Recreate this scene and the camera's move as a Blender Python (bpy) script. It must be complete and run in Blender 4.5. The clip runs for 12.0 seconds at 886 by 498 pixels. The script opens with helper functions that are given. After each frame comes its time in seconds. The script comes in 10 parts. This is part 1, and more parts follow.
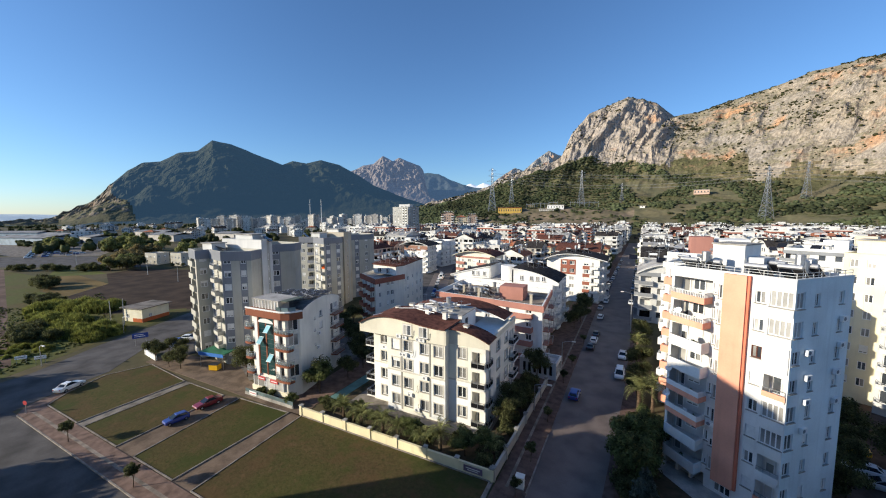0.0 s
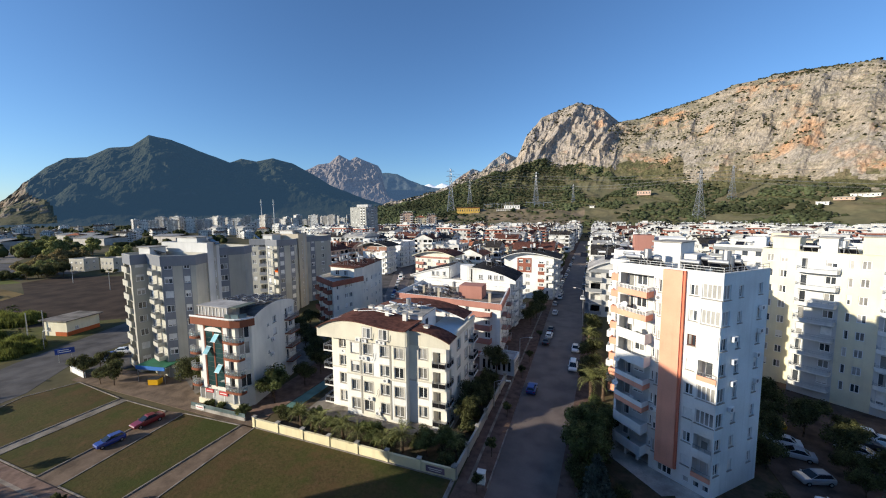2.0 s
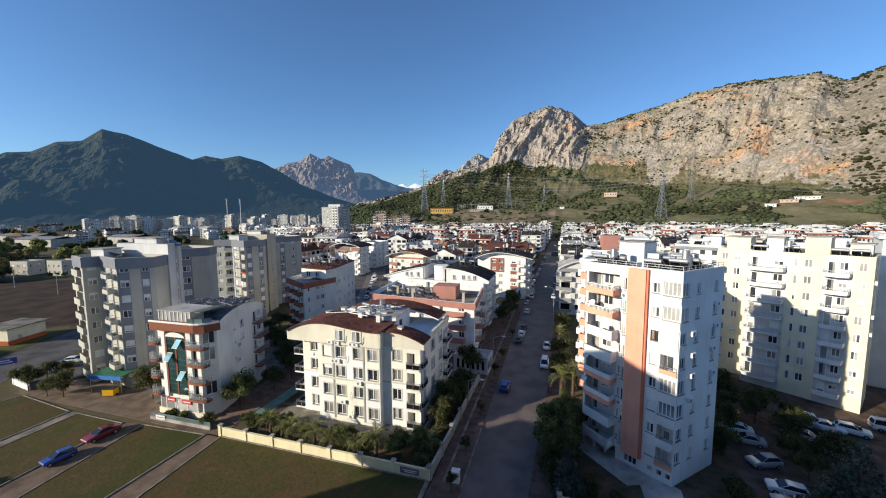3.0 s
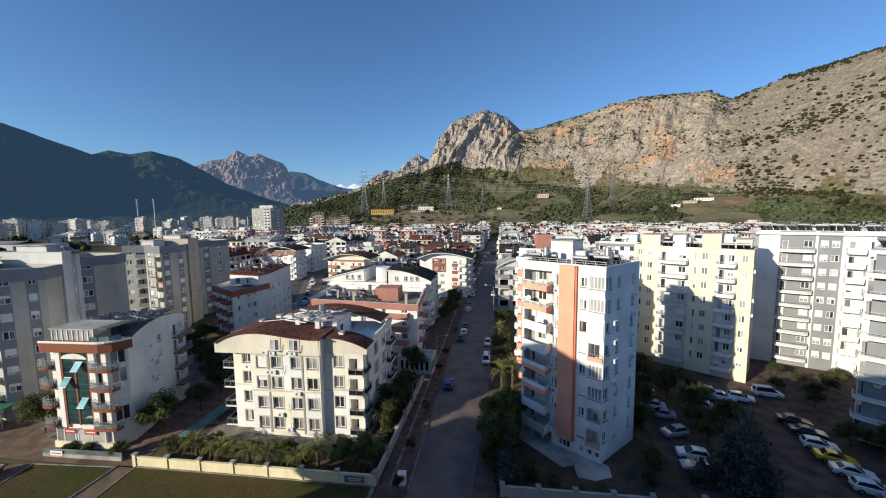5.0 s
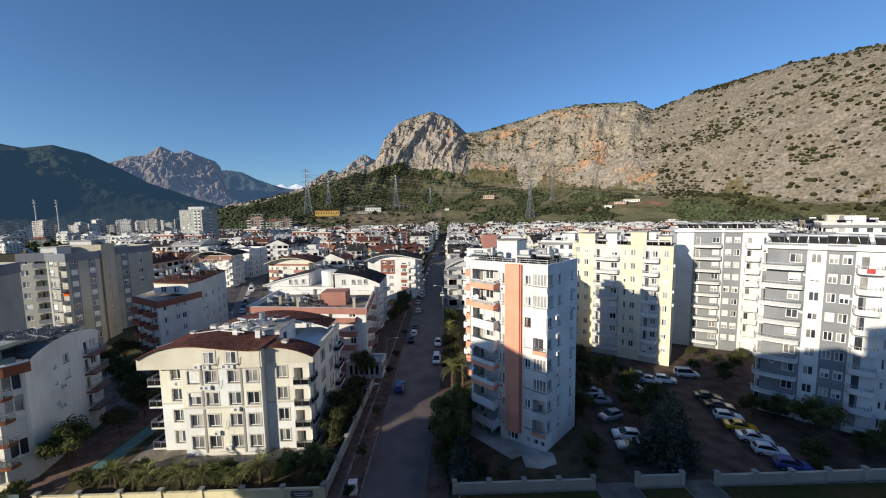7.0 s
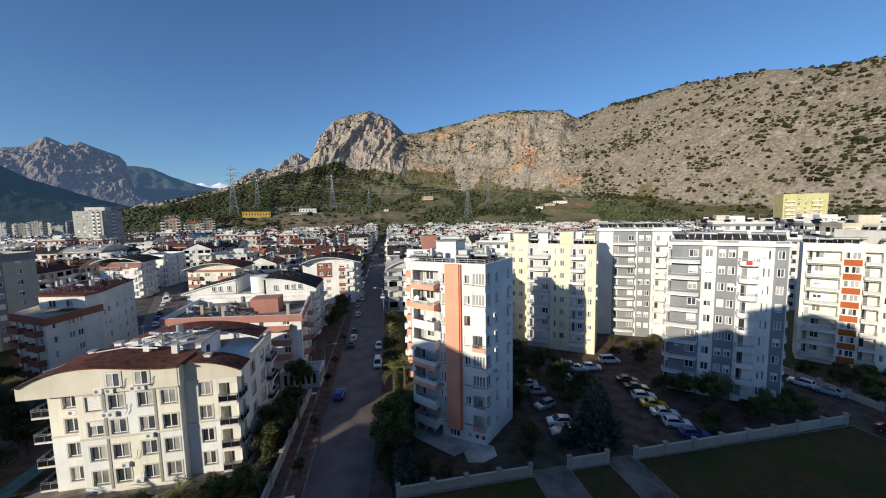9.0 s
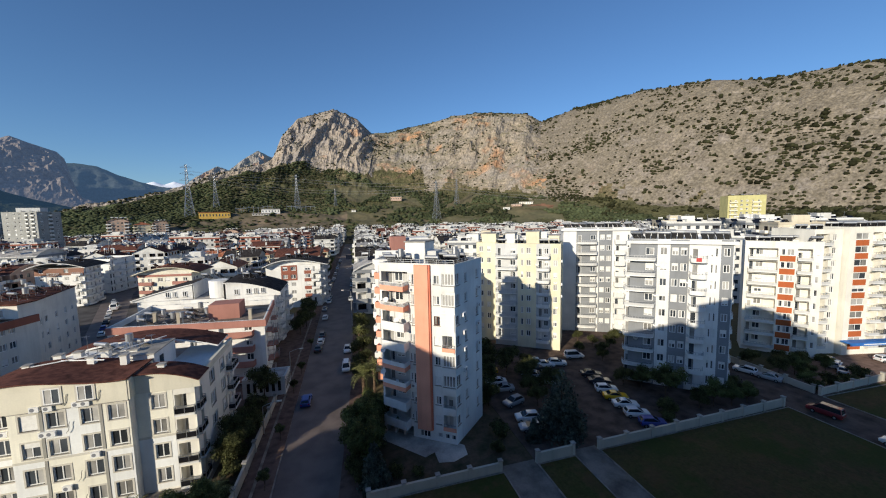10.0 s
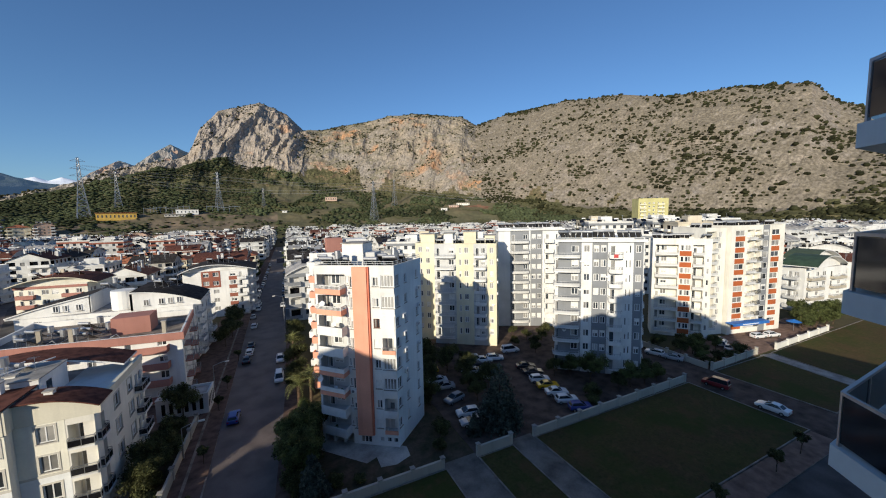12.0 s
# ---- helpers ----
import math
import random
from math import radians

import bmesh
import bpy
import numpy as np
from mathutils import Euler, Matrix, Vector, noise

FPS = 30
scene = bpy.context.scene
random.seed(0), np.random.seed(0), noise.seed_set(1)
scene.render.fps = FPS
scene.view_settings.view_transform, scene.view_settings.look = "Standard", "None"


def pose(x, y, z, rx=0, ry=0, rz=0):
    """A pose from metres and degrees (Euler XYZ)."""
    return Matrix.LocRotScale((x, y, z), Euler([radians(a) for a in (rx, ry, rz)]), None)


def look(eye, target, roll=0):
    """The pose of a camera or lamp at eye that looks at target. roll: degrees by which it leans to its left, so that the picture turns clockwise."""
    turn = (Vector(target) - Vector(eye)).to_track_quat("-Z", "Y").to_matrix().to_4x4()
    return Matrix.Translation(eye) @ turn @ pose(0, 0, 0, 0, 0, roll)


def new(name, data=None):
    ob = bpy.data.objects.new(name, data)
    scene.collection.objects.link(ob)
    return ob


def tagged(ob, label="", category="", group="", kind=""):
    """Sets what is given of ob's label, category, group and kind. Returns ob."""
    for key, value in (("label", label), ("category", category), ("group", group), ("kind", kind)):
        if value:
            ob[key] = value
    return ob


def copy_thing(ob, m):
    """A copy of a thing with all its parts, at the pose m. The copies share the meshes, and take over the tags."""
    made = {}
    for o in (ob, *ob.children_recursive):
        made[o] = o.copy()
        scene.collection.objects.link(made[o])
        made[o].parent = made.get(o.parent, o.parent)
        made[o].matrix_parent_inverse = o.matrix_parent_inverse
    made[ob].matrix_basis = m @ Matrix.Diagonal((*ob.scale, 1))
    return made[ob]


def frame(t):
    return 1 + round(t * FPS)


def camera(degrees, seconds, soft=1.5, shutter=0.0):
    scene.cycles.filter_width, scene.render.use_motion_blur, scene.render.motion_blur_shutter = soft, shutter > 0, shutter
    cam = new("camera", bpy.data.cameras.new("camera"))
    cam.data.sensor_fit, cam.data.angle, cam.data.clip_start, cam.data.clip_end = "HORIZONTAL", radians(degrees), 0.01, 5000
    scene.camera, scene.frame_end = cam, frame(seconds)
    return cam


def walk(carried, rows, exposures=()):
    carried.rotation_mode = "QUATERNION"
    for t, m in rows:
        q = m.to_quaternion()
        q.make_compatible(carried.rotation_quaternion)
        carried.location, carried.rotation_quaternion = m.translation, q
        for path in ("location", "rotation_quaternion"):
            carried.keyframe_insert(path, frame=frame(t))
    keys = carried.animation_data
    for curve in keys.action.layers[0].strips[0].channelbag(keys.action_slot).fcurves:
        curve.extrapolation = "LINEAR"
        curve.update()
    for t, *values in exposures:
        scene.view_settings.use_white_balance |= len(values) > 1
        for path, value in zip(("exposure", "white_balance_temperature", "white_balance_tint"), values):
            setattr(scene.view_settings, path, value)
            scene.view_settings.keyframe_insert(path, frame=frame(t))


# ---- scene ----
EXPOSURES = [(0.0, 0.14, 6150, 10), (6.0, -0.18, 6150, 10), (12.0, -0.34, 6150, 10)]
cam = camera(102.23, 12.0, soft=1.1)
# seconds, place, yaw, pitch, roll of the hand-held camera
PATH = [
    (0.0, -0.21, 0.17, 30.81, 27.00, -5.42, 0.29),
    (0.5, -0.19, 0.16, 30.84, 24.94, -5.46, 0.21),
    (1.0, -0.17, 0.16, 30.86, 23.36, -5.45, 0.35),
    (1.5, -0.16, 0.16, 30.88, 21.91, -5.43, 0.38),
    (2.0, -0.13, 0.16, 30.90, 20.49, -5.44, 0.49),
    (2.5, -0.10, 0.13, 30.92, 18.85, -5.46, 0.52),
    (3.0, -0.08, 0.10, 30.95, 16.31, -5.43, 0.32),
    (5.0, 0.00, -0.08, 31.03, 6.93, -5.38, 0.65),
    (5.5, 0.02, -0.11, 31.04, 5.08, -5.36, 0.78),
    (6.0, 0.03, -0.12, 31.05, 2.76, -5.34, 0.73),
    (6.5, 0.04, -0.10, 31.06, 0.77, -5.32, 0.86),
    (7.0, 0.05, -0.09, 31.07, -1.33, -5.34, 0.95),
    (9.0, 0.15, -0.04, 31.08, -10.94, -5.35, 1.07),
    (9.5, 0.15, -0.05, 31.09, -13.38, -5.34, 1.11),
    (10.0, 0.15, -0.06, 31.09, -15.95, -5.35, 1.18),
    (10.5, 0.13, -0.08, 31.10, -18.13, -5.36, 1.16),
    (11.0, 0.11, -0.10, 31.09, -20.58, -5.39, 1.29),
    (11.5, 0.10, -0.11, 31.08, -23.19, -5.40, 1.28),
    (12.0, 0.09, -0.11, 31.07, -25.79, -5.42, 1.22),
]
walk(cam, [(t, pose(x, y, z, 90 + p, r, w)) for t, x, y, z, w, p, r in PATH], EXPOSURES)

# ---- daylight: low sun from behind the camera, clear sky ----
SUN_DIR = Vector((-0.77 * 0.95, -0.637 * 0.95, 0.312)).normalized()
world = bpy.data.worlds.new("world")
scene.world = world
world.use_nodes = True
wn = world.node_tree.nodes
wl = world.node_tree.links
sky = wn.new("ShaderNodeTexSky")
sky.sky_type = "NISHITA"
sky.sun_disc = False
sky.sun_elevation = math.asin(SUN_DIR.z)
sky.sun_rotation = math.atan2(SUN_DIR.x, SUN_DIR.y)
sky.altitude = 50.0
sky.air_density = 1.0
sky.dust_density = 0.25
sky.ozone_density = 5.5
wl.new(sky.outputs[0], wn["Background"].inputs[0])
wn["Background"].inputs[1].default_value = 0.15
sun = new("sun", bpy.data.lights.new("sun", "SUN"))
sun.data.energy = 6.4
sun.data.angle = radians(0.5)
sun.data.color = (1.0, 0.875, 0.66)
sun.matrix_world = look(SUN_DIR * 100, (0, 0, 0))


# ---- materials ----
def mat(name, color, rough=0.8, vary=0.12, scale=0.6, fine=12.0, bump=0.15, metal=0.0, tint=None, haze_glow=None, random_tint=0.0):
    """Painted or mineral surface: two scales of noise over the base colour, and a fine relief."""
    m = bpy.data.materials.new(name)
    m.use_nodes = True
    n, l = m.node_tree.nodes, m.node_tree.links
    b = n["Principled BSDF"]
    b.inputs["Roughness"].default_value = rough
    b.inputs["Metallic"].default_value = metal
    if rough >= 0.85 and not metal:
        b.inputs["Specular IOR Level"].default_value = 0.12
    geo = n.new("ShaderNodeNewGeometry")
    big = n.new("ShaderNodeTexNoise")
    big.inputs["Scale"].default_value = scale
    big.inputs["Detail"].default_value = 5
    small = n.new("ShaderNodeTexNoise")
    small.inputs["Scale"].default_value = fine
    small.inputs["Detail"].default_value = 3
    l.new(geo.outputs["Position"], big.inputs["Vector"])
    l.new(geo.outputs["Position"], small.inputs["Vector"])
    mix = n.new("ShaderNodeMix")
    mix.data_type = "RGBA"
    dark = tint or tuple(c * (1 - 2.2 * vary) for c in color)
    mix.inputs[6].default_value = (*dark, 1)
    mix.inputs[7].default_value = (*[min(1, c * (1 + 0.5 * vary)) for c in color], 1)
    ramp = n.new("ShaderNodeMapRange")
    ramp.inputs[1].default_value, ramp.inputs[2].default_value = 0.3, 0.62
    l.new(big.outputs["Fac"], ramp.inputs[0])
    l.new(ramp.outputs[0], mix.inputs[0])
    hsv = n.new("ShaderNodeHueSaturation")
    vr = n.new("ShaderNodeMapRange")
    vr.inputs[3].default_value, vr.inputs[4].default_value = 1 - vary, 1 + vary
    l.new(small.outputs["Fac"], vr.inputs[0])
    l.new(vr.outputs[0], hsv.inputs["Value"])
    l.new(mix.outputs[2], hsv.inputs["Color"])
    last = hsv.outputs[0]
    if random_tint:
        info = n.new("ShaderNodeObjectInfo")
        r = n.new("ShaderNodeMapRange")
        r.inputs[3].default_value, r.inputs[4].default_value = 1 - random_tint, 1 + random_tint * 0.5
        l.new(info.outputs["Random"], r.inputs[0])
        h2 = n.new("ShaderNodeHueSaturation")
        l.new(r.outputs[0], h2.inputs["Value"])
        l.new(last, h2.inputs["Color"])
        last = h2.outputs[0]
    l.new(last, b.inputs["Base Color"])
    if bump:
        bp = n.new("ShaderNodeBump")
        bp.inputs["Strength"].default_value = bump
        bp.inputs["Distance"].default_value = 0.05
        l.new(small.outputs["Fac"], bp.inputs["Height"])
        l.new(bp.outputs[0], b.inputs["Normal"])
    # emission that imitates distance haze on the surface
    if haze_glow:
        b.inputs["Emission Color"].default_value = (*haze_glow[:3], 1)
        b.inputs["Emission Strength"].default_value = haze_glow[3]
    return m


def plaster(name, color, vary=0.07):
    """Facade paint with faint rain streaks down the wall."""
    m = mat(name, color, rough=0.85, vary=vary, scale=0.25, fine=6.0, bump=0.08)
    n, l = m.node_tree.nodes, m.node_tree.links
    geo = n.new("ShaderNodeNewGeometry")
    mp = n.new("ShaderNodeMapping")
    mp.inputs["Scale"].default_value = (1.6, 1.6, 0.12)
    st = n.new("ShaderNodeTexNoise")
    st.inputs["Scale"].default_value = 1.0
    st.inputs["Detail"].default_value = 6
    l.new(geo.outputs["Position"], mp.inputs["Vector"])
    l.new(mp.outputs[0], st.inputs["Vector"])
    r = n.new("ShaderNodeMapRange")
    r.inputs[1].default_value, r.inputs[2].default_value = 0.52, 0.75
    r.inputs[3].default_value, r.inputs[4].default_value = 1.0, 0.89
    l.new(st.outputs["Fac"], r.inputs[0])
    b = n["Principled BSDF"]
    src = b.inputs["Base Color"].links[0].from_socket
    h = n.new("ShaderNodeHueSaturation")
    l.new(src, h.inputs["Color"])
    l.new(r.outputs[0], h.inputs["Value"])
    l.new(h.outputs[0], b.inputs["Base Color"])
    return m


def foliage(name, color, vary=0.35, scale=0.8, spread=0.45):
    m = mat(name, color, rough=0.7, vary=vary, scale=scale, fine=5.0, bump=0.6)
    n, l = m.node_tree.nodes, m.node_tree.links
    b = n["Principled BSDF"]
    b.inputs["Specular IOR Level"].default_value = 0.12
    geo = n.new("ShaderNodeNewGeometry")
    r = n.new("ShaderNodeMapRange")
    r.inputs[3].default_value, r.inputs[4].default_value = 1 - spread, 1 + spread
    l.new(geo.outputs["Random Per Island"], r.inputs[0])
    h = n.new("ShaderNodeHueSaturation")
    l.new(b.inputs["Base Color"].links[0].from_socket, h.inputs["Color"])
    l.new(r.outputs[0], h.inputs["Value"])
    l.new(h.outputs[0], b.inputs["Base Color"])
    tr = n.new("ShaderNodeBsdfTranslucent")
    l.new(h.outputs[0], tr.inputs["Color"])
    mx = n.new("ShaderNodeMixShader")
    mx.inputs[0].default_value = 0.42
    l.new(b.outputs[0], mx.inputs[1])
    l.new(tr.outputs[0], mx.inputs[2])
    l.new(mx.outputs[0], n["Material Output"].inputs[0])
    return m


WHITE = plaster("white_plaster", (0.80, 0.79, 0.76))
YCREAM = plaster("warm_cream_plaster", (0.78, 0.72, 0.53))
CREAMY = plaster("cream_yellow_plaster", (0.85, 0.82, 0.70))
CREAM = plaster("cream_plaster", (0.80, 0.74, 0.56))
OFFWHITE = plaster("offwhite_plaster", (0.82, 0.79, 0.71))
PALECREAM = plaster("pale_cream_plaster", (0.80, 0.77, 0.66))
PALEBLUE = plaster("pale_blue_plaster", (0.60, 0.665, 0.69))
DEEPSALMON = plaster("deep_salmon_paint", (0.66, 0.21, 0.13))
PINK = plaster("salmon_paint", (0.82, 0.39, 0.265))
ORANGE = plaster("orange_paint", (0.46, 0.125, 0.045))
GREYP = plaster("grey_plaster", (0.26, 0.27, 0.285))
BLUEGREY = plaster("blue_grey_plaster", (0.225, 0.235, 0.262))
SAGE = plaster("sage_plaster", (0.45, 0.435, 0.38))
ATTIC = plaster("tan_cream_plaster", (0.72, 0.68, 0.56))
ICE = plaster("ice_white_plaster", (0.82, 0.83, 0.82))
STRIPGREY = plaster("grey_wall_strip", (0.33, 0.32, 0.29))
TRIMBEIGE = plaster("beige_window_trim", (0.62, 0.59, 0.52))
DULLPINK = plaster("faded_salmon_paint", (0.42, 0.205, 0.165))
WALLGREY = plaster("weathered_wall_paint", (0.50, 0.47, 0.40))
TAN = plaster("tan_plaster", (0.46, 0.41, 0.33))
YELLOWP = plaster("yellow_plaster", (0.56, 0.52, 0.25))
BRICKRED = plaster("brick_red_paint", (0.30, 0.115, 0.08))
DUSTBROWN = plaster("dusty_brown_paint", (0.27, 0.15, 0.11))
BROWNRED = plaster("red_brown_paint", (0.26, 0.10, 0.06))
REDBROWN = mat("red_brown_roofing", (0.135, 0.056, 0.041), rough=0.95, vary=0.25, scale=1.5, fine=9)
BLACKROOF = mat("black_roofing", (0.048, 0.042, 0.04), rough=0.95, vary=0.3, scale=1.0)
TILE = mat("terracotta_tiles", (0.45, 0.17, 0.09), rough=0.85, vary=0.3, scale=1.0, fine=7)
ROOFGREY = mat("flat_roof_screed", (0.42, 0.40, 0.38), rough=0.9, vary=0.25, scale=0.4)
TERRACE = mat("dusty_terrace_floor", (0.25, 0.21, 0.175), rough=0.9, vary=0.3, scale=0.5, fine=5)
OLDROOF = mat("weathered_roof_felt", (0.16, 0.15, 0.14), rough=0.85, vary=0.3, scale=0.6, fine=5)
# Street asphalt, lighter and warmer: bounced light is put into its colour.
STREET = mat("warm_bounce_asphalt", (0.152, 0.121, 0.107), rough=0.66, vary=0.18, scale=0.3, fine=6, bump=0.2)
OLDCONCRETE = mat("old_concrete", (0.215, 0.19, 0.165), rough=0.9, vary=0.25, scale=0.4, fine=6)
ASPHALT = mat("asphalt", (0.108, 0.100, 0.097), rough=0.85, vary=0.22, scale=0.25, fine=6, bump=0.2)
# Darker copy of the red pavers, with the side footways' shade painted in.
SIDEPAVERS = mat("shaded_brown_pavers", (0.150, 0.098, 0.078), rough=0.9, vary=0.22, scale=0.8, fine=5)
PAVERS = mat("red_pavers", (0.215, 0.145, 0.115), rough=0.9, vary=0.2, scale=0.8, fine=5)
CONCRETE = mat("concrete", (0.38, 0.36, 0.33), rough=0.9, vary=0.2, scale=0.5, fine=8)
KERB = mat("kerb_stone", (0.29, 0.255, 0.225), rough=0.9, vary=0.2, scale=1.0)
SANDPATH = mat("sandy_path", (0.18, 0.132, 0.096), rough=0.95, vary=0.2, scale=0.5, fine=4)
def lawn_mat():
    """Mown grass: green and brown patches, worn tan spots, fine blades."""
    m = mat("dry_lawn", (0.062, 0.055, 0.018), rough=0.95, vary=0.42, scale=0.13, fine=3.0, bump=0.8, tint=(0.085, 0.056, 0.027))
    n, l = m.node_tree.nodes, m.node_tree.links
    b = n["Principled BSDF"]
    geo = n.new("ShaderNodeNewGeometry")
    src = b.inputs["Base Color"].links[0].from_socket
    for scale, lo, hi, color, amount in ((0.55, 0.55, 0.70, (0.135, 0.082, 0.042), 0.65), (1.7, 0.54, 0.66, (0.036, 0.046, 0.012), 0.65), (0.09, 0.48, 0.60, (0.046, 0.060, 0.014), 0.8), (0.21, 0.54, 0.64, (0.105, 0.062, 0.030), 0.6), (6.0, 0.55, 0.75, (0.12, 0.098, 0.045), 0.35)):
        t = n.new("ShaderNodeTexNoise")
        t.inputs["Scale"].default_value = scale
        t.inputs["Detail"].default_value = 6
        t.inputs["Roughness"].default_value = 0.65
        l.new(geo.outputs["Position"], t.inputs["Vector"])
        r = n.new("ShaderNodeMapRange")
        r.inputs[1].default_value, r.inputs[2].default_value, r.inputs[4].default_value = lo, hi, amount
        l.new(t.outputs["Fac"], r.inputs[0])
        x = n.new("ShaderNodeMix")
        x.data_type = "RGBA"
        l.new(r.outputs[0], x.inputs[0])
        l.new(src, x.inputs[6])
        x.inputs[7].default_value = (*color, 1)
        src = x.outputs[2]
    l.new(src, b.inputs["Base Color"])
    return m


GRASS = lawn_mat()
COURT = mat("court_pavers", (0.120, 0.086, 0.070), rough=0.9, vary=0.25, scale=0.5, fine=5)
EARTH = mat("dusty_earth", (0.098, 0.08, 0.046), rough=0.95, vary=0.3, scale=0.02, fine=0.6, bump=0.4, tint=(0.05, 0.056, 0.022))
PLOUGH = mat("ploughed_soil", (0.056, 0.037, 0.026), rough=0.95, vary=0.25, scale=0.15, fine=1.5, bump=0.6)
GARDEN = mat("garden_soil", (0.100, 0.072, 0.050), rough=0.95, vary=0.35, scale=0.5, fine=3, bump=0.5, tint=(0.042, 0.045, 0.022))
METAL = mat("galvanised_steel", (0.45, 0.46, 0.48), rough=0.45, vary=0.1, metal=0.8)
DARKMETAL = mat("dark_metal", (0.06, 0.06, 0.065), rough=0.5, vary=0.15, metal=0.5)
PVC = mat("white_plastic", (0.80, 0.80, 0.79), rough=0.4, vary=0.04, bump=0)
LEAF = foliage("leaf_green", (0.145, 0.168, 0.062), spread=0.3)
LEAFDARK = foliage("dark_leaf", (0.115, 0.122, 0.05))
LEAFBLUE = foliage("blue_green_needles", (0.115, 0.14, 0.112))
LEAFPALM = foliage("palm_green", (0.24, 0.25, 0.10))
LEAFYELLOW = foliage("yellow_green_reed", (0.22, 0.235, 0.058))
BARK = mat("bark", (0.13, 0.09, 0.06), rough=0.95, vary=0.3, scale=3, fine=20)


def glass_mat(name, color, rough=0.08):
    m = mat(name, color, rough=rough, vary=0.25, scale=0.35, fine=0.8, bump=0, random_tint=0.5)
    m.node_tree.nodes["Principled BSDF"].inputs["Specular IOR Level"].default_value = 0.7
    return m


GLASS = glass_mat("window_glass", (0.07, 0.08, 0.095))
GLASSGREEN = glass_mat("green_tinted_glass", (0.03, 0.09, 0.095))
GLASSRAIL = glass_mat("railing_glass", (0.20, 0.27, 0.28), 0.12)
GLASSDARK = glass_mat("dark_glass", (0.02, 0.02, 0.025))
CLEARGLASS = bpy.data.materials.new("clear_balcony_glass")
CLEARGLASS.use_nodes = True
CLEARGLASS.node_tree.nodes["Principled BSDF"].inputs["Base Color"].default_value = (0.72, 0.82, 0.84, 1)
CLEARGLASS.node_tree.nodes["Principled BSDF"].inputs["Transmission Weight"].default_value = 0.85
CLEARGLASS.node_tree.nodes["Principled BSDF"].inputs["Roughness"].default_value = 0.05
CLEARGLASS.node_tree.nodes["Principled BSDF"].inputs["IOR"].default_value = 1.05


# ---- building kit ----
class Shape:
    """Vertices and faces gathered for one mesh; faces may carry one of several materials."""

    def __init__(self):
        self.v, self.f, self.mi, self.mats = [], [], [], []

    def slot(self, m):
        if m not in self.mats:
            self.mats.append(m)
        return self.mats.index(m)

    def face(self, pts, m):
        k = len(self.v)
        self.v.extend([tuple(p) for p in pts])
        self.f.append(tuple(range(k, k + len(pts))))
        self.mi.append(self.slot(m))

    def box(self, x0, x1, y0, y1, z0, z1, m, to=None):
        k = len(self.v)
        c = [(x0, y0, z0), (x1, y0, z0), (x1, y1, z0), (x0, y1, z0), (x0, y0, z1), (x1, y0, z1), (x1, y1, z1), (x0, y1, z1)]
        if to is not None:
            c = [tuple(to @ Vector(p)) for p in c]
        self.v.extend(c)
        for q in ((3, 2, 1, 0), (4, 5, 6, 7), (0, 1, 5, 4), (1, 2, 6, 5), (2, 3, 7, 6), (3, 0, 4, 7)):
            self.f.append(tuple(k + i for i in q))
            self.mi.append(self.slot(m))
        return self

    def prism(self, poly, z0, z1, m, top=None):
        """poly anticlockwise seen from above."""
        k, n = len(self.v), len(poly)
        self.v.extend([(p[0], p[1], z0) for p in poly] + [(p[0], p[1], z1) for p in poly])
        s = self.slot(m)
        for i in range(n):
            j = (i + 1) % n
            self.f.append((k + i, k + j, k + n + j, k + n + i))
            self.mi.append(s)
        self.f.append(tuple(k + n + i for i in range(n)))
        self.mi.append(self.slot(top or m))
        self.f.append(tuple(k + i for i in reversed(range(n))))
        self.mi.append(s)
        return self

    def tube(self, a, b, r0, r1, m, sides=8):
        a, b = Vector(a), Vector(b)
        d = (b - a).normalized()
        u = d.orthogonal().normalized()
        w = d.cross(u)
        k = len(self.v)
        for p, r in ((a, r0), (b, r1)):
            for i in range(sides):
                t = 2 * math.pi * i / sides
                self.v.append(tuple(p + u * (r * math.cos(t)) + w * (r * math.sin(t))))
        s = self.slot(m)
        for i in range(sides):
            j = (i + 1) % sides
            self.f.append((k + i, k + j, k + sides + j, k + sides + i))
            self.mi.append(s)
        self.f.append(tuple(k + sides + i for i in range(sides)))
        self.f.append(tuple(k + i for i in reversed(range(sides))))
        self.mi += [s, s]
        return self

    def sweep(self, pts, r, m, sides=6):
        """One connected tube along a line of points."""
        pts = [Vector(p) for p in pts]
        k = len(self.v)
        u = None
        for i, p in enumerate(pts):
            d = (pts[min(i + 1, len(pts) - 1)] - pts[max(i - 1, 0)]).normalized()
            u = (u - d * u.dot(d)).normalized() if u is not None and (u - d * u.dot(d)).length > 0.01 else d.orthogonal().normalized()
            w = d.cross(u)
            for j in range(sides):
                t = 2 * math.pi * j / sides
                self.v.append(tuple(p + u * (r * math.cos(t)) + w * (r * math.sin(t))))
        s = self.slot(m)
        for i in range(len(pts) - 1):
            for j in range(sides):
                a, b = k + i * sides + j, k + i * sides + (j + 1) % sides
                self.f.append((a, b, b + sides, a + sides))
                self.mi.append(s)
        return self

    def mesh(self, name, smooth=False):
        me = bpy.data.meshes.new(name)
        me.from_pydata(self.v, [], self.f)
        for m in self.mats:
            me.materials.append(m)
        me.polygons.foreach_set("material_index", self.mi)
        if smooth:
            me.polygons.foreach_set("use_smooth", [True] * len(self.f))
        me.update()
        return me


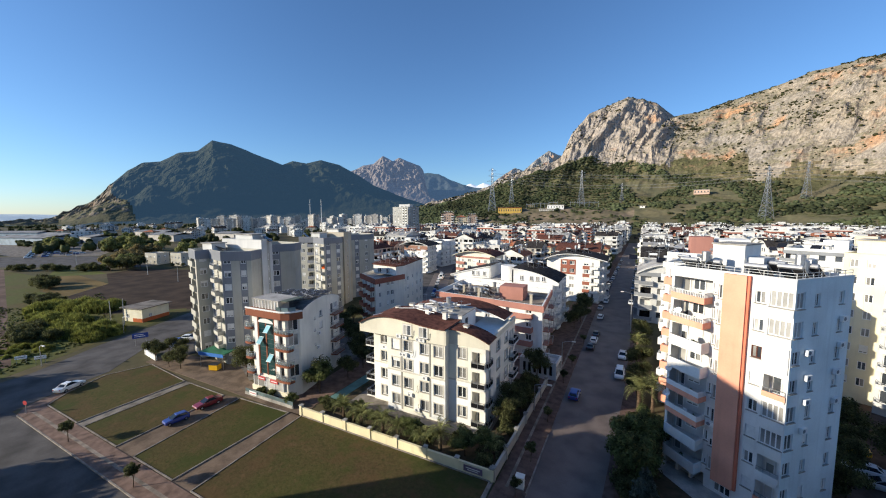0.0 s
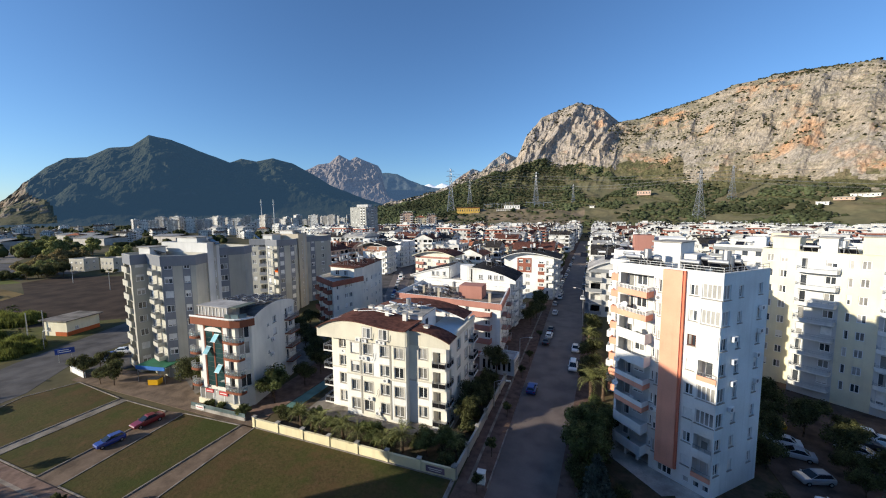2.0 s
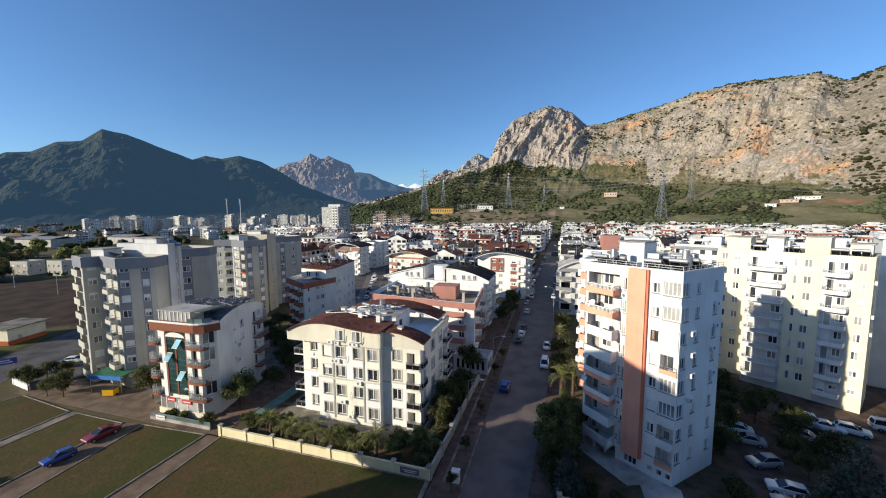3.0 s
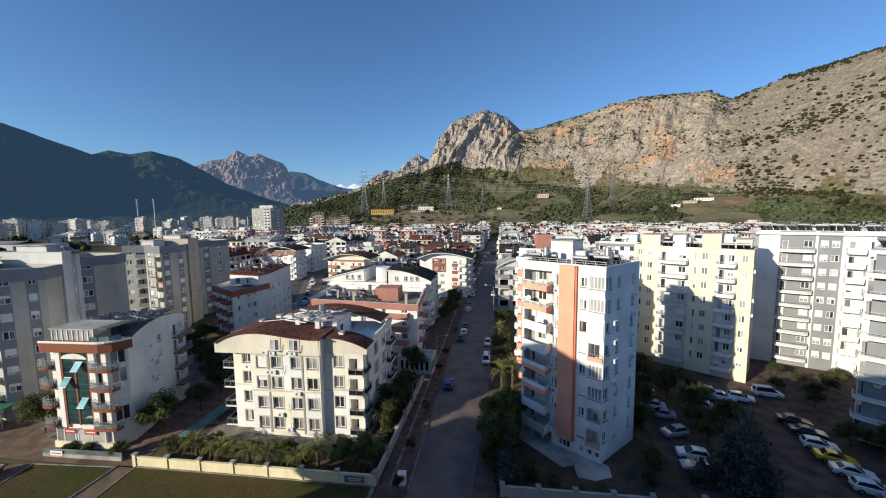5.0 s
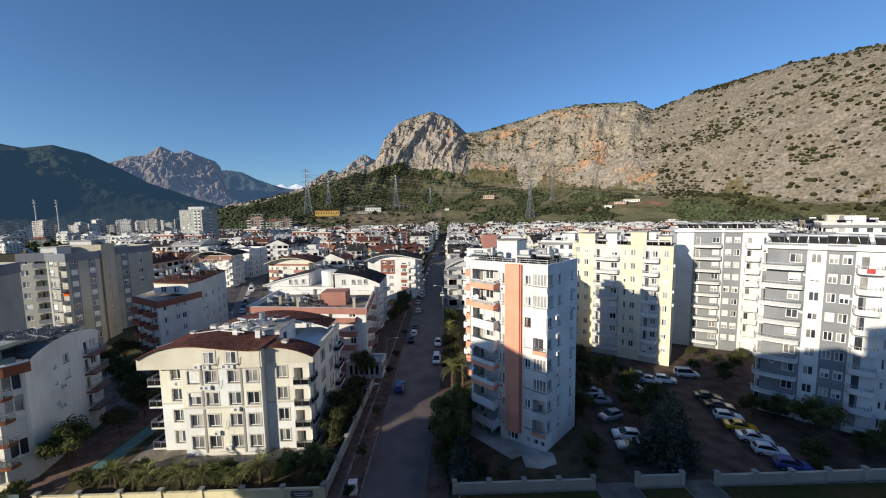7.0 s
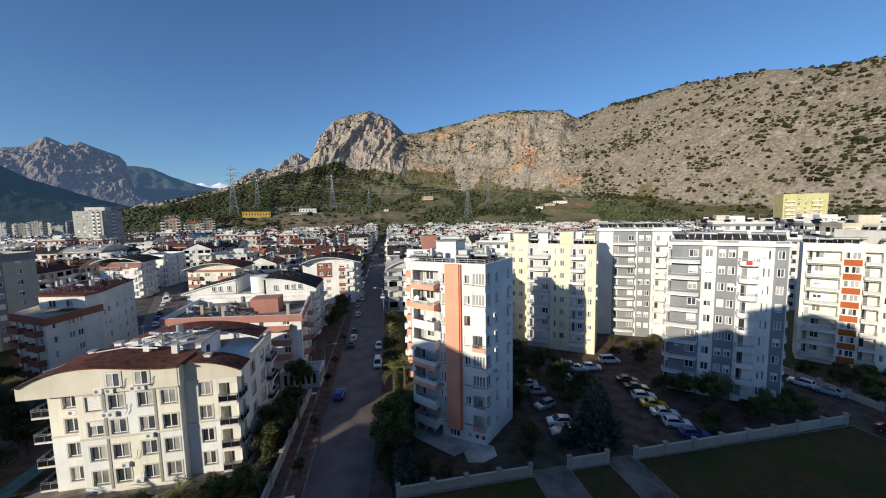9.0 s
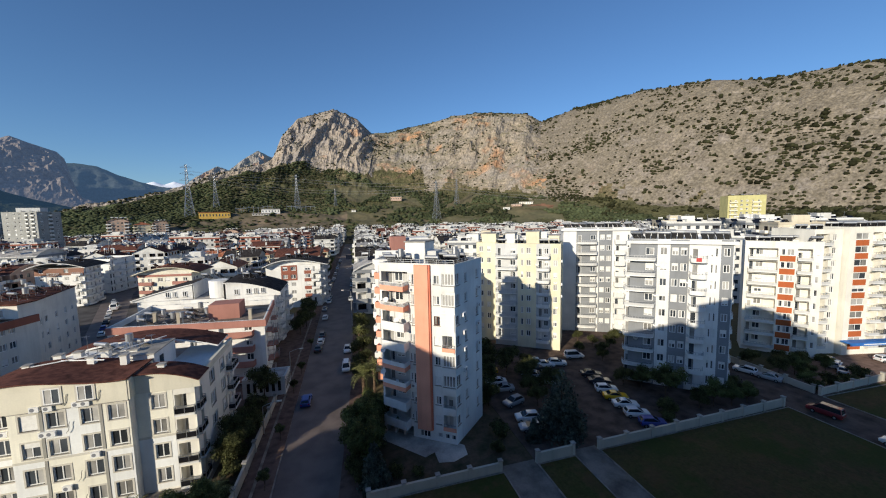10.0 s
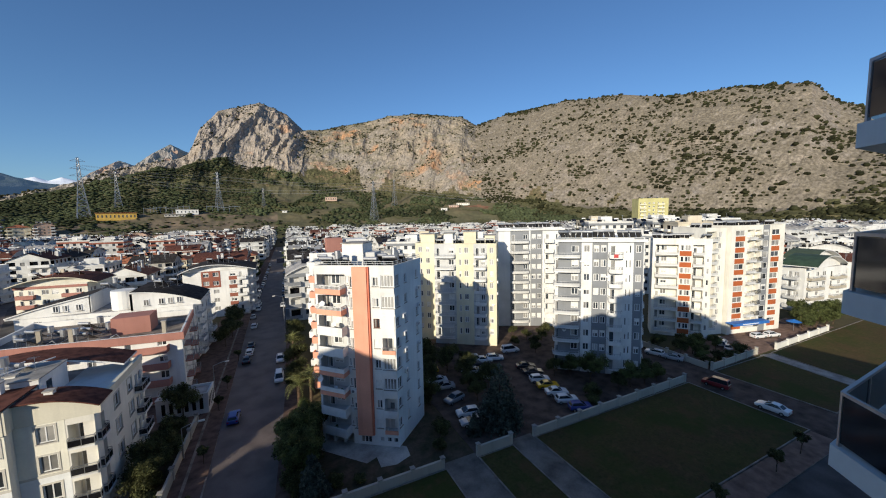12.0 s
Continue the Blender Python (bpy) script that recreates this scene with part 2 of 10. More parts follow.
def part(name, shape, parent, label="", m=None, smooth=False):
    """Links a shape, or a mesh already made, as one object under a thing or a part."""
    ob = new(name, shape.mesh(name, smooth) if isinstance(shape, Shape) else shape)
    if parent is not None:
        ob.parent = parent
    if m is not None:
        ob.matrix_basis = m
    return tagged(ob, label)


def thing(name, label, category, at=(0, 0, 0), turn=0.0, group="", kind=""):
    ob = new(name)
    ob.matrix_basis = pose(*at, 0, 0, turn)
    return tagged(ob, label, category, group, kind)


def solid(name, shape, label, category, kind="", group="", smooth=False):
    return tagged(new(name, shape.mesh(name, smooth)), label, category, group, kind)

# ---- land: one sheet to the horizon, hills and mountains ----
def pick(table, a):
    """Value of a table of (angle, value) at an angle, smoothly between its rows."""
    xs, ys = zip(*table)
    return np.interp(a, xs, ys)


sheet = Shape()
sheet.prism([(4700 * math.cos(i * math.pi / 32), 4700 * math.sin(i * math.pi / 32)) for i in range(64)], -2.0, 0.0, EARTH)
tagged(solid("ground", sheet, "flat dusty plain with dry grass reaching the horizon", "ground", "structure"))


def ridged(p, octaves=5):
    return noise.ridged_multi_fractal(p, 0.9, 2.1, octaves, 1.0, 2.0)


def hill(name, label, az0, az1, step, foot, mid, ridge, rows, rough, seed, m, crag=0.0, behind=0.25, cover=None, others=(), craggy=None, relief=None):
    """A range seen from the town: foot, middle and ridge lines as tables of (bearing, distance, height)."""
    cols = np.arange(az0, az1 + step / 2, step)
    verts, faces, slots = [], [], []
    total = rows + rows // 5
    for a in cols:
        fr, fz = pick([(q[0], q[1]) for q in foot], a), pick([(q[0], q[2]) for q in foot], a)
        mr, mz = pick([(q[0], q[1]) for q in mid], a), pick([(q[0], q[2]) for q in mid], a)
        rr, rz = pick([(q[0], q[1]) for q in ridge], a), pick([(q[0], q[2]) for q in ridge], a)
        sa, ca = math.sin(radians(a)), math.cos(radians(a))
        for i in range(total + 1):
            s = i / rows
            if s < 0.4:
                u = s / 0.4
                r, z = fr + (mr - fr) * u, fz + (mz - fz) * (0.35 * u + 0.65 * u * u)
            elif s <= 1:
                u = (s - 0.4) / 0.6
                r, z = mr + (rr - mr) * u, mz + (rz - mz) * (1 - (1 - u) ** 1.35)
            else:
                r, z = rr + (s - 1) * behind * 2000, rz - (s - 1) * rz * 2.4
            p = Vector((r * sa * 0.006 + seed, r * ca * 0.006, z * 0.006))
            w = min(1.0, max(0.0, (s - 0.25) * 3)) * min(1.0, abs(1 - s) * 6 + 0.12)
            ease = craggy(a) if craggy else 1.0
            if relief:
                dr, dz = relief(a, r, z)
                r2, z2 = r + dr * w, z + dz * w
            else:
                d = (ridged(p) - 1.0) * rough * w * ease
                z2 = z + d * 0.45
                r2 = r - d * 0.6
                if crag:
                    q = Vector((r * sa * 0.021 + seed, r * ca * 0.021, z * 0.011))
                    c = (ridged(q, 5) - 1.0) * crag * w * ease
                    c += (ridged(q * 4.1, 3) - 1.0) * crag * 0.16 * w * ease
                    r2 -= c
                    z2 += c * 0.3
                else:
                    z2 += noise.fractal(p * 6, 0.8, 2.0, 4) * rough * 0.06
            if s <= 0.3:
                z2 += noise.fractal(p * 2.5, 0.9, 2.0, 4) * 5 * min(1.0, s * 8)
            verts.append((r2 * sa, r2 * ca, max(z2, -1.0)))
    n = total + 1
    for i in range(len(cols) - 1):
        for j in range(total):
            k = i * n + j
            faces.append((k, k + n, k + n + 1, k + 1))
            slots.append(cover(cols[i], j / rows, verts[k]) if cover else 0)
    me = bpy.data.meshes.new(name)
    me.from_pydata(verts, [], faces)
    for q in (m, *others):
        me.materials.append(q)
    me.polygons.foreach_set("material_index", slots)
    me.polygons.foreach_set("use_smooth", [not crag] * len(faces))
    me.update()
    ob = tagged(new(name, me), label, "mountain", kind="structure")
    return ob, np.array(verts).reshape(len(cols), n, 3)


def rock_mat(name, rock, ochre, scrub, slope=0.72, haze_glow=None, orange=0.62):
    """Limestone with ochre stains; scrub and grass where it is less steep."""
    m = mat(name, rock, rough=0.95, vary=0.2, scale=0.05, fine=0.3, bump=0.0)
    n, l = m.node_tree.nodes, m.node_tree.links
    b = n["Principled BSDF"]
    geo = n.new("ShaderNodeNewGeometry")
    stain = n.new("ShaderNodeTexNoise")
    stain.inputs["Scale"].default_value = 0.011
    stain.inputs["Detail"].default_value = 6
    l.new(geo.outputs["Position"], stain.inputs["Vector"])
    sr = n.new("ShaderNodeMapRange")
    sr.inputs[1].default_value, sr.inputs[2].default_value = orange - 0.08, orange + 0.06
    l.new(stain.outputs["Fac"], sr.inputs[0])
    mx = n.new("ShaderNodeMix")
    mx.data_type = "RGBA"
    l.new(sr.outputs[0], mx.inputs[0])
    l.new(b.inputs["Base Color"].links[0].from_socket, mx.inputs[6])
    mx.inputs[7].default_value = (*ochre, 1)
    sep = n.new("ShaderNodeSeparateXYZ")
    l.new(geo.outputs["Normal"], sep.inputs[0])
    gn = n.new("ShaderNodeTexNoise")
    gn.inputs["Scale"].default_value = 0.03
    gn.inputs["Detail"].default_value = 8
    gn.inputs["Roughness"].default_value = 0.7
    l.new(geo.outputs["Position"], gn.inputs["Vector"])
    add = n.new("ShaderNodeMath")
    add.operation = "MULTIPLY_ADD"
    add.inputs[1].default_value = 0.9
    l.new(gn.outputs["Fac"], add.inputs[0])
    l.new(sep.outputs["Z"], add.inputs[2])
    gr = n.new("ShaderNodeMapRange")
    gr.inputs[1].default_value, gr.inputs[2].default_value = slope + 0.42, slope + 0.55
    l.new(add.outputs[0], gr.inputs[0])
    m2 = n.new("ShaderNodeMix")
    m2.data_type = "RGBA"
    l.new(gr.outputs[0], m2.inputs[0])
    l.new(mx.outputs[2], m2.inputs[6])
    m2.inputs[7].default_value = (*scrub, 1)
    l.new(m2.outputs[2], b.inputs["Base Color"])
    bn = n.new("ShaderNodeTexNoise")
    bn.inputs["Scale"].default_value = 0.22
    bn.inputs["Detail"].default_value = 8
    bn.inputs["Roughness"].default_value = 0.65
    mp = n.new("ShaderNodeMapping")
    mp.inputs["Scale"].default_value = (1.0, 1.0, 0.45)
    l.new(geo.outputs["Position"], mp.inputs["Vector"])
    l.new(mp.outputs[0], bn.inputs["Vector"])
    bp = n.new("ShaderNodeBump")
    bp.inputs["Strength"].default_value = 1.0
    bp.inputs["Distance"].default_value = 3.5
    l.new(bn.outputs["Fac"], bp.inputs["Height"])
    l.new(bp.outputs[0], b.inputs["Normal"])
    # bluish emission painted over the rock as distance haze
    if haze_glow:
        b.inputs["Emission Color"].default_value = (*haze_glow[:3], 1)
        b.inputs["Emission Strength"].default_value = haze_glow[3]
    return m


def limestone_mat(name, rock, warm, ochre, grass, amount, slope):
    """Bare limestone: grey and warm fields, ochre stains running down, dry grass on its ledges, cracks and small stones."""
    m = bpy.data.materials.new(name)
    m.use_nodes = True
    n, l = m.node_tree.nodes, m.node_tree.links
    b = n["Principled BSDF"]
    b.inputs["Roughness"].default_value = 0.95
    b.inputs["Specular IOR Level"].default_value = 0.1
    geo = n.new("ShaderNodeNewGeometry")

    def field(scale, detail, lo, hi, stretch=1.0, rough=0.6):
        mp = n.new("ShaderNodeMapping")
        mp.inputs["Scale"].default_value = (1.0, 1.0, stretch)
        l.new(geo.outputs["Position"], mp.inputs["Vector"])
        t = n.new("ShaderNodeTexNoise")
        t.inputs["Scale"].default_value = scale
        t.inputs["Detail"].default_value = detail
        t.inputs["Roughness"].default_value = rough
        l.new(mp.outputs[0], t.inputs["Vector"])
        r = n.new("ShaderNodeMapRange")
        r.inputs[1].default_value, r.inputs[2].default_value = lo, hi
        l.new(t.outputs["Fac"], r.inputs[0])
        return t.outputs["Fac"], r.outputs[0]

    def blend(fac, a, color):
        x = n.new("ShaderNodeMix")
        x.data_type = "RGBA"
        l.new(fac, x.inputs[0])
        if isinstance(a, tuple):
            x.inputs[6].default_value = (*a, 1)
        else:
            l.new(a, x.inputs[6])
        x.inputs[7].default_value = (*color, 1)
        return x.outputs[2]

    c = blend(field(0.013, 6, 0.38, 0.62)[1], rock, warm)
    c = blend(field(0.010, 7, amount, amount + 0.11, 0.55)[1], c, ochre)
    sep = n.new("ShaderNodeSeparateXYZ")
    l.new(geo.outputs["Normal"], sep.inputs[0])
    add = n.new("ShaderNodeMath")
    add.operation = "MULTIPLY_ADD"
    add.inputs[1].default_value = 0.9
    l.new(field(0.03, 8, 0, 1, 1.0, 0.7)[0], add.inputs[0])
    l.new(sep.outputs["Z"], add.inputs[2])
    gr = n.new("ShaderNodeMapRange")
    gr.inputs[1].default_value, gr.inputs[2].default_value = slope + 0.40, slope + 0.60
    l.new(add.outputs[0], gr.inputs[0])
    c = blend(gr.outputs[0], c, grass)
    for scale, detail, lo, hi, low in ((0.055, 8, 0.3, 0.7, 0.82), (0.22, 7, 0.36, 0.62, 0.60)):
        h = n.new("ShaderNodeHueSaturation")
        r = n.new("ShaderNodeMapRange")
        r.inputs[3].default_value, r.inputs[4].default_value = low, 1.14
        l.new(field(scale, detail, lo, hi, 0.6)[1], r.inputs[0])
        l.new(r.outputs[0], h.inputs["Value"])
        l.new(c, h.inputs["Color"])
        c = h.outputs[0]
    l.new(c, b.inputs["Base Color"])
    bp = n.new("ShaderNodeBump")
    bp.inputs["Strength"].default_value = 0.8
    bp.inputs["Distance"].default_value = 3.0
    l.new(field(0.16, 9, 0, 1, 0.6, 0.62)[0], bp.inputs["Height"])
    l.new(bp.outputs[0], b.inputs["Normal"])
    return m


PEAKROCK = limestone_mat("grey_limestone_peak", (0.345, 0.306, 0.276), (0.40, 0.335, 0.27), (0.54, 0.30, 0.165), (0.25, 0.218, 0.155), 0.60, 0.78)
ROCK = limestone_mat("stained_limestone_cliff", (0.322, 0.284, 0.244), (0.365, 0.303, 0.23), (0.51, 0.285, 0.155), (0.282, 0.246, 0.164), 0.535, 0.74)
SLOPEROCK = limestone_mat("grey_limestone_slope", (0.280, 0.246, 0.215), (0.308, 0.260, 0.208), (0.38, 0.236, 0.15), (0.25, 0.213, 0.16), 0.64, 0.60)
WOODFLOOR = mat("wooded_slope_floor", (0.112, 0.106, 0.060), rough=0.95, vary=0.3, scale=0.02, fine=0.15, bump=0.3, tint=(0.15, 0.125, 0.072))
FOOTGRASS = limestone_mat("dry_foot_grass", (0.175, 0.145, 0.088), (0.215, 0.172, 0.105), (0.30, 0.18, 0.105), (0.122, 0.115, 0.055), 0.58, 0.66)
BAREEARTH = mat("trodden_bare_earth", (0.185, 0.142, 0.098), rough=0.95, vary=0.3, scale=0.03, fine=0.25, bump=0.3, tint=(0.085, 0.085, 0.045))
REDEARTH = mat("red_earth_cut", (0.24, 0.13, 0.08), rough=0.95, vary=0.25, scale=0.05, fine=0.3, bump=0.3)
CLIFF = rock_mat("sunlit_cliff", (0.25, 0.21, 0.175), (0.28, 0.20, 0.14), (0.12, 0.115, 0.07), slope=0.62)


def wood_top(a):
    """How far up the slope the woods reach at a bearing."""
    return pick([(-34, 0.50), (-5, 0.47), (3, 0.43), (12, 0.39), (34, 0.36), (42, 0.30), (50, 0.2), (86, 0.16)], a)


def limestone(a, r, z):
    """Relief of the bare hill: leaning buttresses and fissures on the peak and cliffs, gentle knolls on the slope."""
    arc = radians(a) * 1250 - 0.35 * z
    cliff = float(np.interp(a, [-20, -9, 3, 6, 12, 25, 31, 35, 86], [0.7, 1.0, 1.0, 0.45, 0.55, 1.0, 0.5, 0.22, 0.18]))
    arc += noise.noise(Vector((arc * 0.008, z * 0.012, 1.0))) * 16
    butt = ridged(Vector((arc * 0.0105 + 3.1, z * 0.0036, r * 0.002)), 4) - 1.0
    fiss = ridged(Vector((arc * 0.034, z * 0.0085, r * 0.004 + 7.0)), 4) - 1.0
    lump = noise.fractal(Vector((arc * 0.02, r * 0.02, z * 0.02)), 0.75, 2.1, 6)
    d = cliff * (butt * 18 + fiss * (8.5 if a < 6 else 5.0))
    return -d - lump * 7 * cliff, d * 0.25 + lump * (3.0 + 4.0 * cliff)


def hill_cover(a, s, p):
    n = noise.noise(Vector((p[0] * 0.012, p[1] * 0.012, 4.0))) + 0.5 * noise.noise(Vector((p[0] * 0.05, p[1] * 0.05, 9.0)))
    if 29.8 + n < a < 33.0 + 2 * n and 0.285 + 0.02 * n < s < 0.315 + 0.05 * n:
        return 3
    if a < 14 and s < 0.06 + 0.05 * n:
        return 2
    if -24 < a < 1 and s < 0.19 + 0.07 * n and noise.noise(Vector((p[0] * 0.03, p[1] * 0.03, 17.0))) > -0.35:
        return 6
    # dirt tracks winding across the woods
    for lo, hi, s0, bend in ((-14, 6, 0.335, 0.02), (-2, 27, 0.20, 0.03), (8, 40, 0.265, 0.018), (-12, 3, 0.12, 0.025)):
        if lo < a < hi and abs(s - s0 - bend * math.sin(a * 0.45 + s0 * 40)) < 0.0075 and n > -0.45:
            return 2
    if s < wood_top(a) + 0.05 * n - 0.015:
        return 2 if n > 0.42 and a > -6 else 1
    if a > 3 and s < (0.46 if a < 13 else 0.41 if a < 27 else 0.37) + 0.12 * n:
        return 2
    e = a + 2.2 * n + 1.2 * noise.noise(Vector((p[0] * 0.12, p[1] * 0.12, p[2] * 0.12)))
    return 4 if e < 5.5 else 0 if e < 31 else 5


def cliff_cover(a, s, p):
    n = noise.noise(Vector((p[0] * 0.006, p[1] * 0.006, p[2] * 0.01)))
    return 1 if a < -70.4 + 2.6 * n + 2.2 * (1 - s) and s > 0.1 else 0
# Far ranges: their bluish emission paints in the haze before them.
FOREST = rock_mat("wooded_mountain", (0.045, 0.050, 0.036), (0.09, 0.08, 0.06), (0.032, 0.038, 0.022), slope=0.45, haze_glow=(0.20, 0.42, 0.74, 0.10), orange=0.85)
FARROCK = rock_mat("distant_limestone", (0.215, 0.185, 0.17), (0.23, 0.18, 0.155), (0.13, 0.12, 0.10), slope=1.1, haze_glow=(0.30, 0.44, 0.72, 0.15), orange=0.7)
FARBLUE = rock_mat("distant_ridge", (0.07, 0.085, 0.09), (0.09, 0.095, 0.095), (0.05, 0.065, 0.055), haze_glow=(0.26, 0.46, 0.78, 0.17), orange=0.9)


def line(table, dist):
    """Bearing, elevation angle pairs turned into (bearing, distance, height) as seen from the balcony."""
    out = []
    for row in table:
        a, e = row[0], row[1]
        d = row[2] if len(row) > 2 else dist
        out.append((a, d, 31.0 + d * math.tan(radians(e))))
    return out


# limestone hill above the town
R_RIDGE = line([(-34, 0.6, 1100), (-24, 2.9, 1150), (-20, 4.2, 1200), (-15, 6.4, 1250), (-10, 7.7, 1300), (-9.0, 8.2, 1300), (-7.6, 11.5, 1320), (-5.3, 14.1, 1350), (-2.6, 15.0, 1380),
                (-0.4, 15.7, 1400), (3.1, 14.5, 1400), (5.2, 12.5, 1420), (7.8, 12.7, 1440), (13.8, 13.9, 1450), (17.8, 14.9, 1450), (21.6, 15.2, 1430), (29.0, 14.7, 1380),
                (31.2, 13.4, 1400), (36.2, 14.8, 1330), (44.4, 15.8, 1260), (51.9, 15.7, 1200), (57.2, 14.6, 1180), (63.7, 14.4, 1150), (70.9, 13.3, 1150), (73.1, 10.8, 1180), (75, 10.0, 1200), (86, 5.0, 1300)], 1400)
R_MID = line([(-34, 0.2, 900), (-24, 2.3, 950), (-15, 5.2, 1000), (-9, 6.9, 1040), (-3.7, 6.3, 1050), (5.2, 5.2, 1020), (13.8, 3.9, 980), (22, 3.9, 950), (29, 3.2, 900), (36, 2.6, 860), (44.6, 1.4, 800), (52, 0.6, 760), (59, 0.1, 740), (86, -0.2, 720)], 1000)
R_FOOT = [(-34, 640, 0), (0, 620, 0), (30, 600, 0), (50, 580, 0), (86, 560, 0)]
hill_right, HILL = hill("mountain", "bare grey limestone hill with ochre stains and scattered scrub", -34, 86, 0.12, R_FOOT, R_MID, R_RIDGE, 130, 34, 3.1, ROCK, crag=19, cover=hill_cover, others=(WOODFLOOR, FOOTGRASS, REDEARTH, PEAKROCK, SLOPEROCK, BAREEARTH), relief=limestone)
# dark wooded mountain across the plain
L_RIDGE = line([(-80, -0.75), (-74.5, -0.4), (-73.4, 0.4), (-71.5, 1.5), (-70.5, 2.4), (-69.2, 4.1), (-68.0, 5.4), (-66.5, 6.5), (-64.8, 6.8), (-62.9, 8.0), (-60.9, 8.4), (-59.2, 9.9), (-57.0, 9.6), (-54.1, 8.5), (-50.8, 7.3),
                (-49.4, 7.9), (-47.6, 7.6), (-45.5, 8.2), (-42.9, 7.6), (-40.3, 6.2), (-37.7, 4.6), (-32.6, 2.5), (-26, 0.6), (-20, 0.1)], 2500)
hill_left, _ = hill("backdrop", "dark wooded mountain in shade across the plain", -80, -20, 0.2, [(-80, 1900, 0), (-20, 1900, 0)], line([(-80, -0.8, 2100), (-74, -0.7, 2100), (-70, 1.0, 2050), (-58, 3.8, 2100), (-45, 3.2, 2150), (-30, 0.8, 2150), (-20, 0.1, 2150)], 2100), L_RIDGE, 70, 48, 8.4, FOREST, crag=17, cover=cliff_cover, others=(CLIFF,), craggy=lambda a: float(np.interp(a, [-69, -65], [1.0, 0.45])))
F_RIDGE = line([(-48, 5.0), (-43, 6.2), (-40.8, 6.8), (-39.4, 7.6), (-37.8, 7.9), (-36.3, 9.1), (-34.8, 8.3), (-33.8, 8.9), (-32.2, 8.2), (-30.6, 7.7), (-30.0, 6.9), (-29.6, 4.4), (-29.0, 2.2), (-25, 1.0)], 4000)
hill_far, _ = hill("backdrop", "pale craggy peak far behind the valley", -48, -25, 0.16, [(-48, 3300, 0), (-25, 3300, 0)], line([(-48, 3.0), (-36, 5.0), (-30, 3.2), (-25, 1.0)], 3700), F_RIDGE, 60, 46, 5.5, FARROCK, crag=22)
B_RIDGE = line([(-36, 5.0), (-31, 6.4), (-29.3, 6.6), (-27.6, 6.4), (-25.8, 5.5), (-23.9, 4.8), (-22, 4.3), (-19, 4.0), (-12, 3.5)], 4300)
hill_back, _ = hill("backdrop", "distant ridge closing the valley, blue with painted haze", -36, -12, 0.2, [(-36, 3900, 0), (-12, 3900, 0)], line([(-36, 2.2), (-12, 1.6)], 4050), B_RIDGE, 30, 40, 2.2, FARBLUE)
C_RIDGE = line([(-21, 3.2), (-18.9, 5.0), (-17.1, 6.4), (-15.8, 7.1), (-14.5, 6.6), (-12.7, 8.2), (-10.8, 9.5), (-9.5, 8.8), (-6, 8.0)], 2400)
# This crag, too, carries a little emission as painted haze.
hill_crag, _ = hill("backdrop", "grey rocky crag behind the wooded slope", -21, -6, 0.14, [(-21, 1900, 0), (-6, 1900, 0)], line([(-21, 2.0), (-6, 4.5)], 2150), C_RIDGE, 50, 45, 9.7, rock_mat("pale_limestone", (0.33, 0.30, 0.27), (0.42, 0.25, 0.14), (0.13, 0.13, 0.08), haze_glow=(0.3, 0.5, 0.8, 0.08)), crag=26)
# The snow's emission is painted haze as well.
SNOW = mat("snow", (0.85, 0.86, 0.9), rough=0.8, vary=0.05, scale=0.01, fine=0.1, haze_glow=(0.4, 0.55, 0.8, 0.2))
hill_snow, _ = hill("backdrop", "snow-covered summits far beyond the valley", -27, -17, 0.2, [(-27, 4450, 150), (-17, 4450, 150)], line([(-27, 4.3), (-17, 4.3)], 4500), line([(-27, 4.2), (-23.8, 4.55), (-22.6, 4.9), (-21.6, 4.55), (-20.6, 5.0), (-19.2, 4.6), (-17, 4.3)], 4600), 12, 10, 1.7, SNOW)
# Coast: pale base colour and emission both paint in haze.
hill_coast, _ = hill("backdrop", "coastal hills on the horizon, paled by painted haze", -110, -70, 0.4, [(-110, 4200, 0), (-70, 4200, 0)], line([(-110, 0.1), (-70, 0.1)], 4350), line([(-110, 0.3), (-95, 0.55), (-82, 0.35), (-76, 0.3), (-73, 0.2), (-70, 0.1)], 4500), 12, 10, 4.7, rock_mat("hazy_coast", (0.3, 0.34, 0.38), (0.3, 0.34, 0.38), (0.3, 0.34, 0.38), haze_glow=(0.55, 0.68, 0.80, 0.32), orange=0.9))

az_cols = np.degrees(np.arctan2(HILL[:, 60, 0], HILL[:, 60, 1]))


def on_hill(az, el):
    """Where the line of sight at this bearing and elevation first meets the slope."""
    c = int(np.argmin(np.abs(az_cols - az)))
    col = HILL[c]
    e = np.degrees(np.arctan2(col[:, 2] - 31, np.hypot(col[:, 0], col[:, 1])))
    k = int(np.argmax(e > el))
    return Vector(col[k])


# ---- facade kit ----
CURTAINED = glass_mat("glass_over_curtain", (0.42, 0.41, 0.39), 0.15)
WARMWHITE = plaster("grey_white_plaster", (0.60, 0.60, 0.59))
SHUTTER = mat("roller_shutter", (0.74, 0.73, 0.70), rough=0.6, vary=0.06, scale=2.0)
rnd = random.Random(7)
MESHES = {}


def edge_frame(p0, p1):
    """x along the wall from p0 to p1, y into the house, z up; also the wall's length."""
    d = Vector((p1[0] - p0[0], p1[1] - p0[1], 0))
    n = d.length
    d /= n
    return Matrix(((d.x, -d.y, 0, p0[0]), (d.y, d.x, 0, p0[1]), (0, 0, 1, 0), (0, 0, 0, 1))), n


def at(x, y, z):
    return Matrix.Translation((x, y, z))


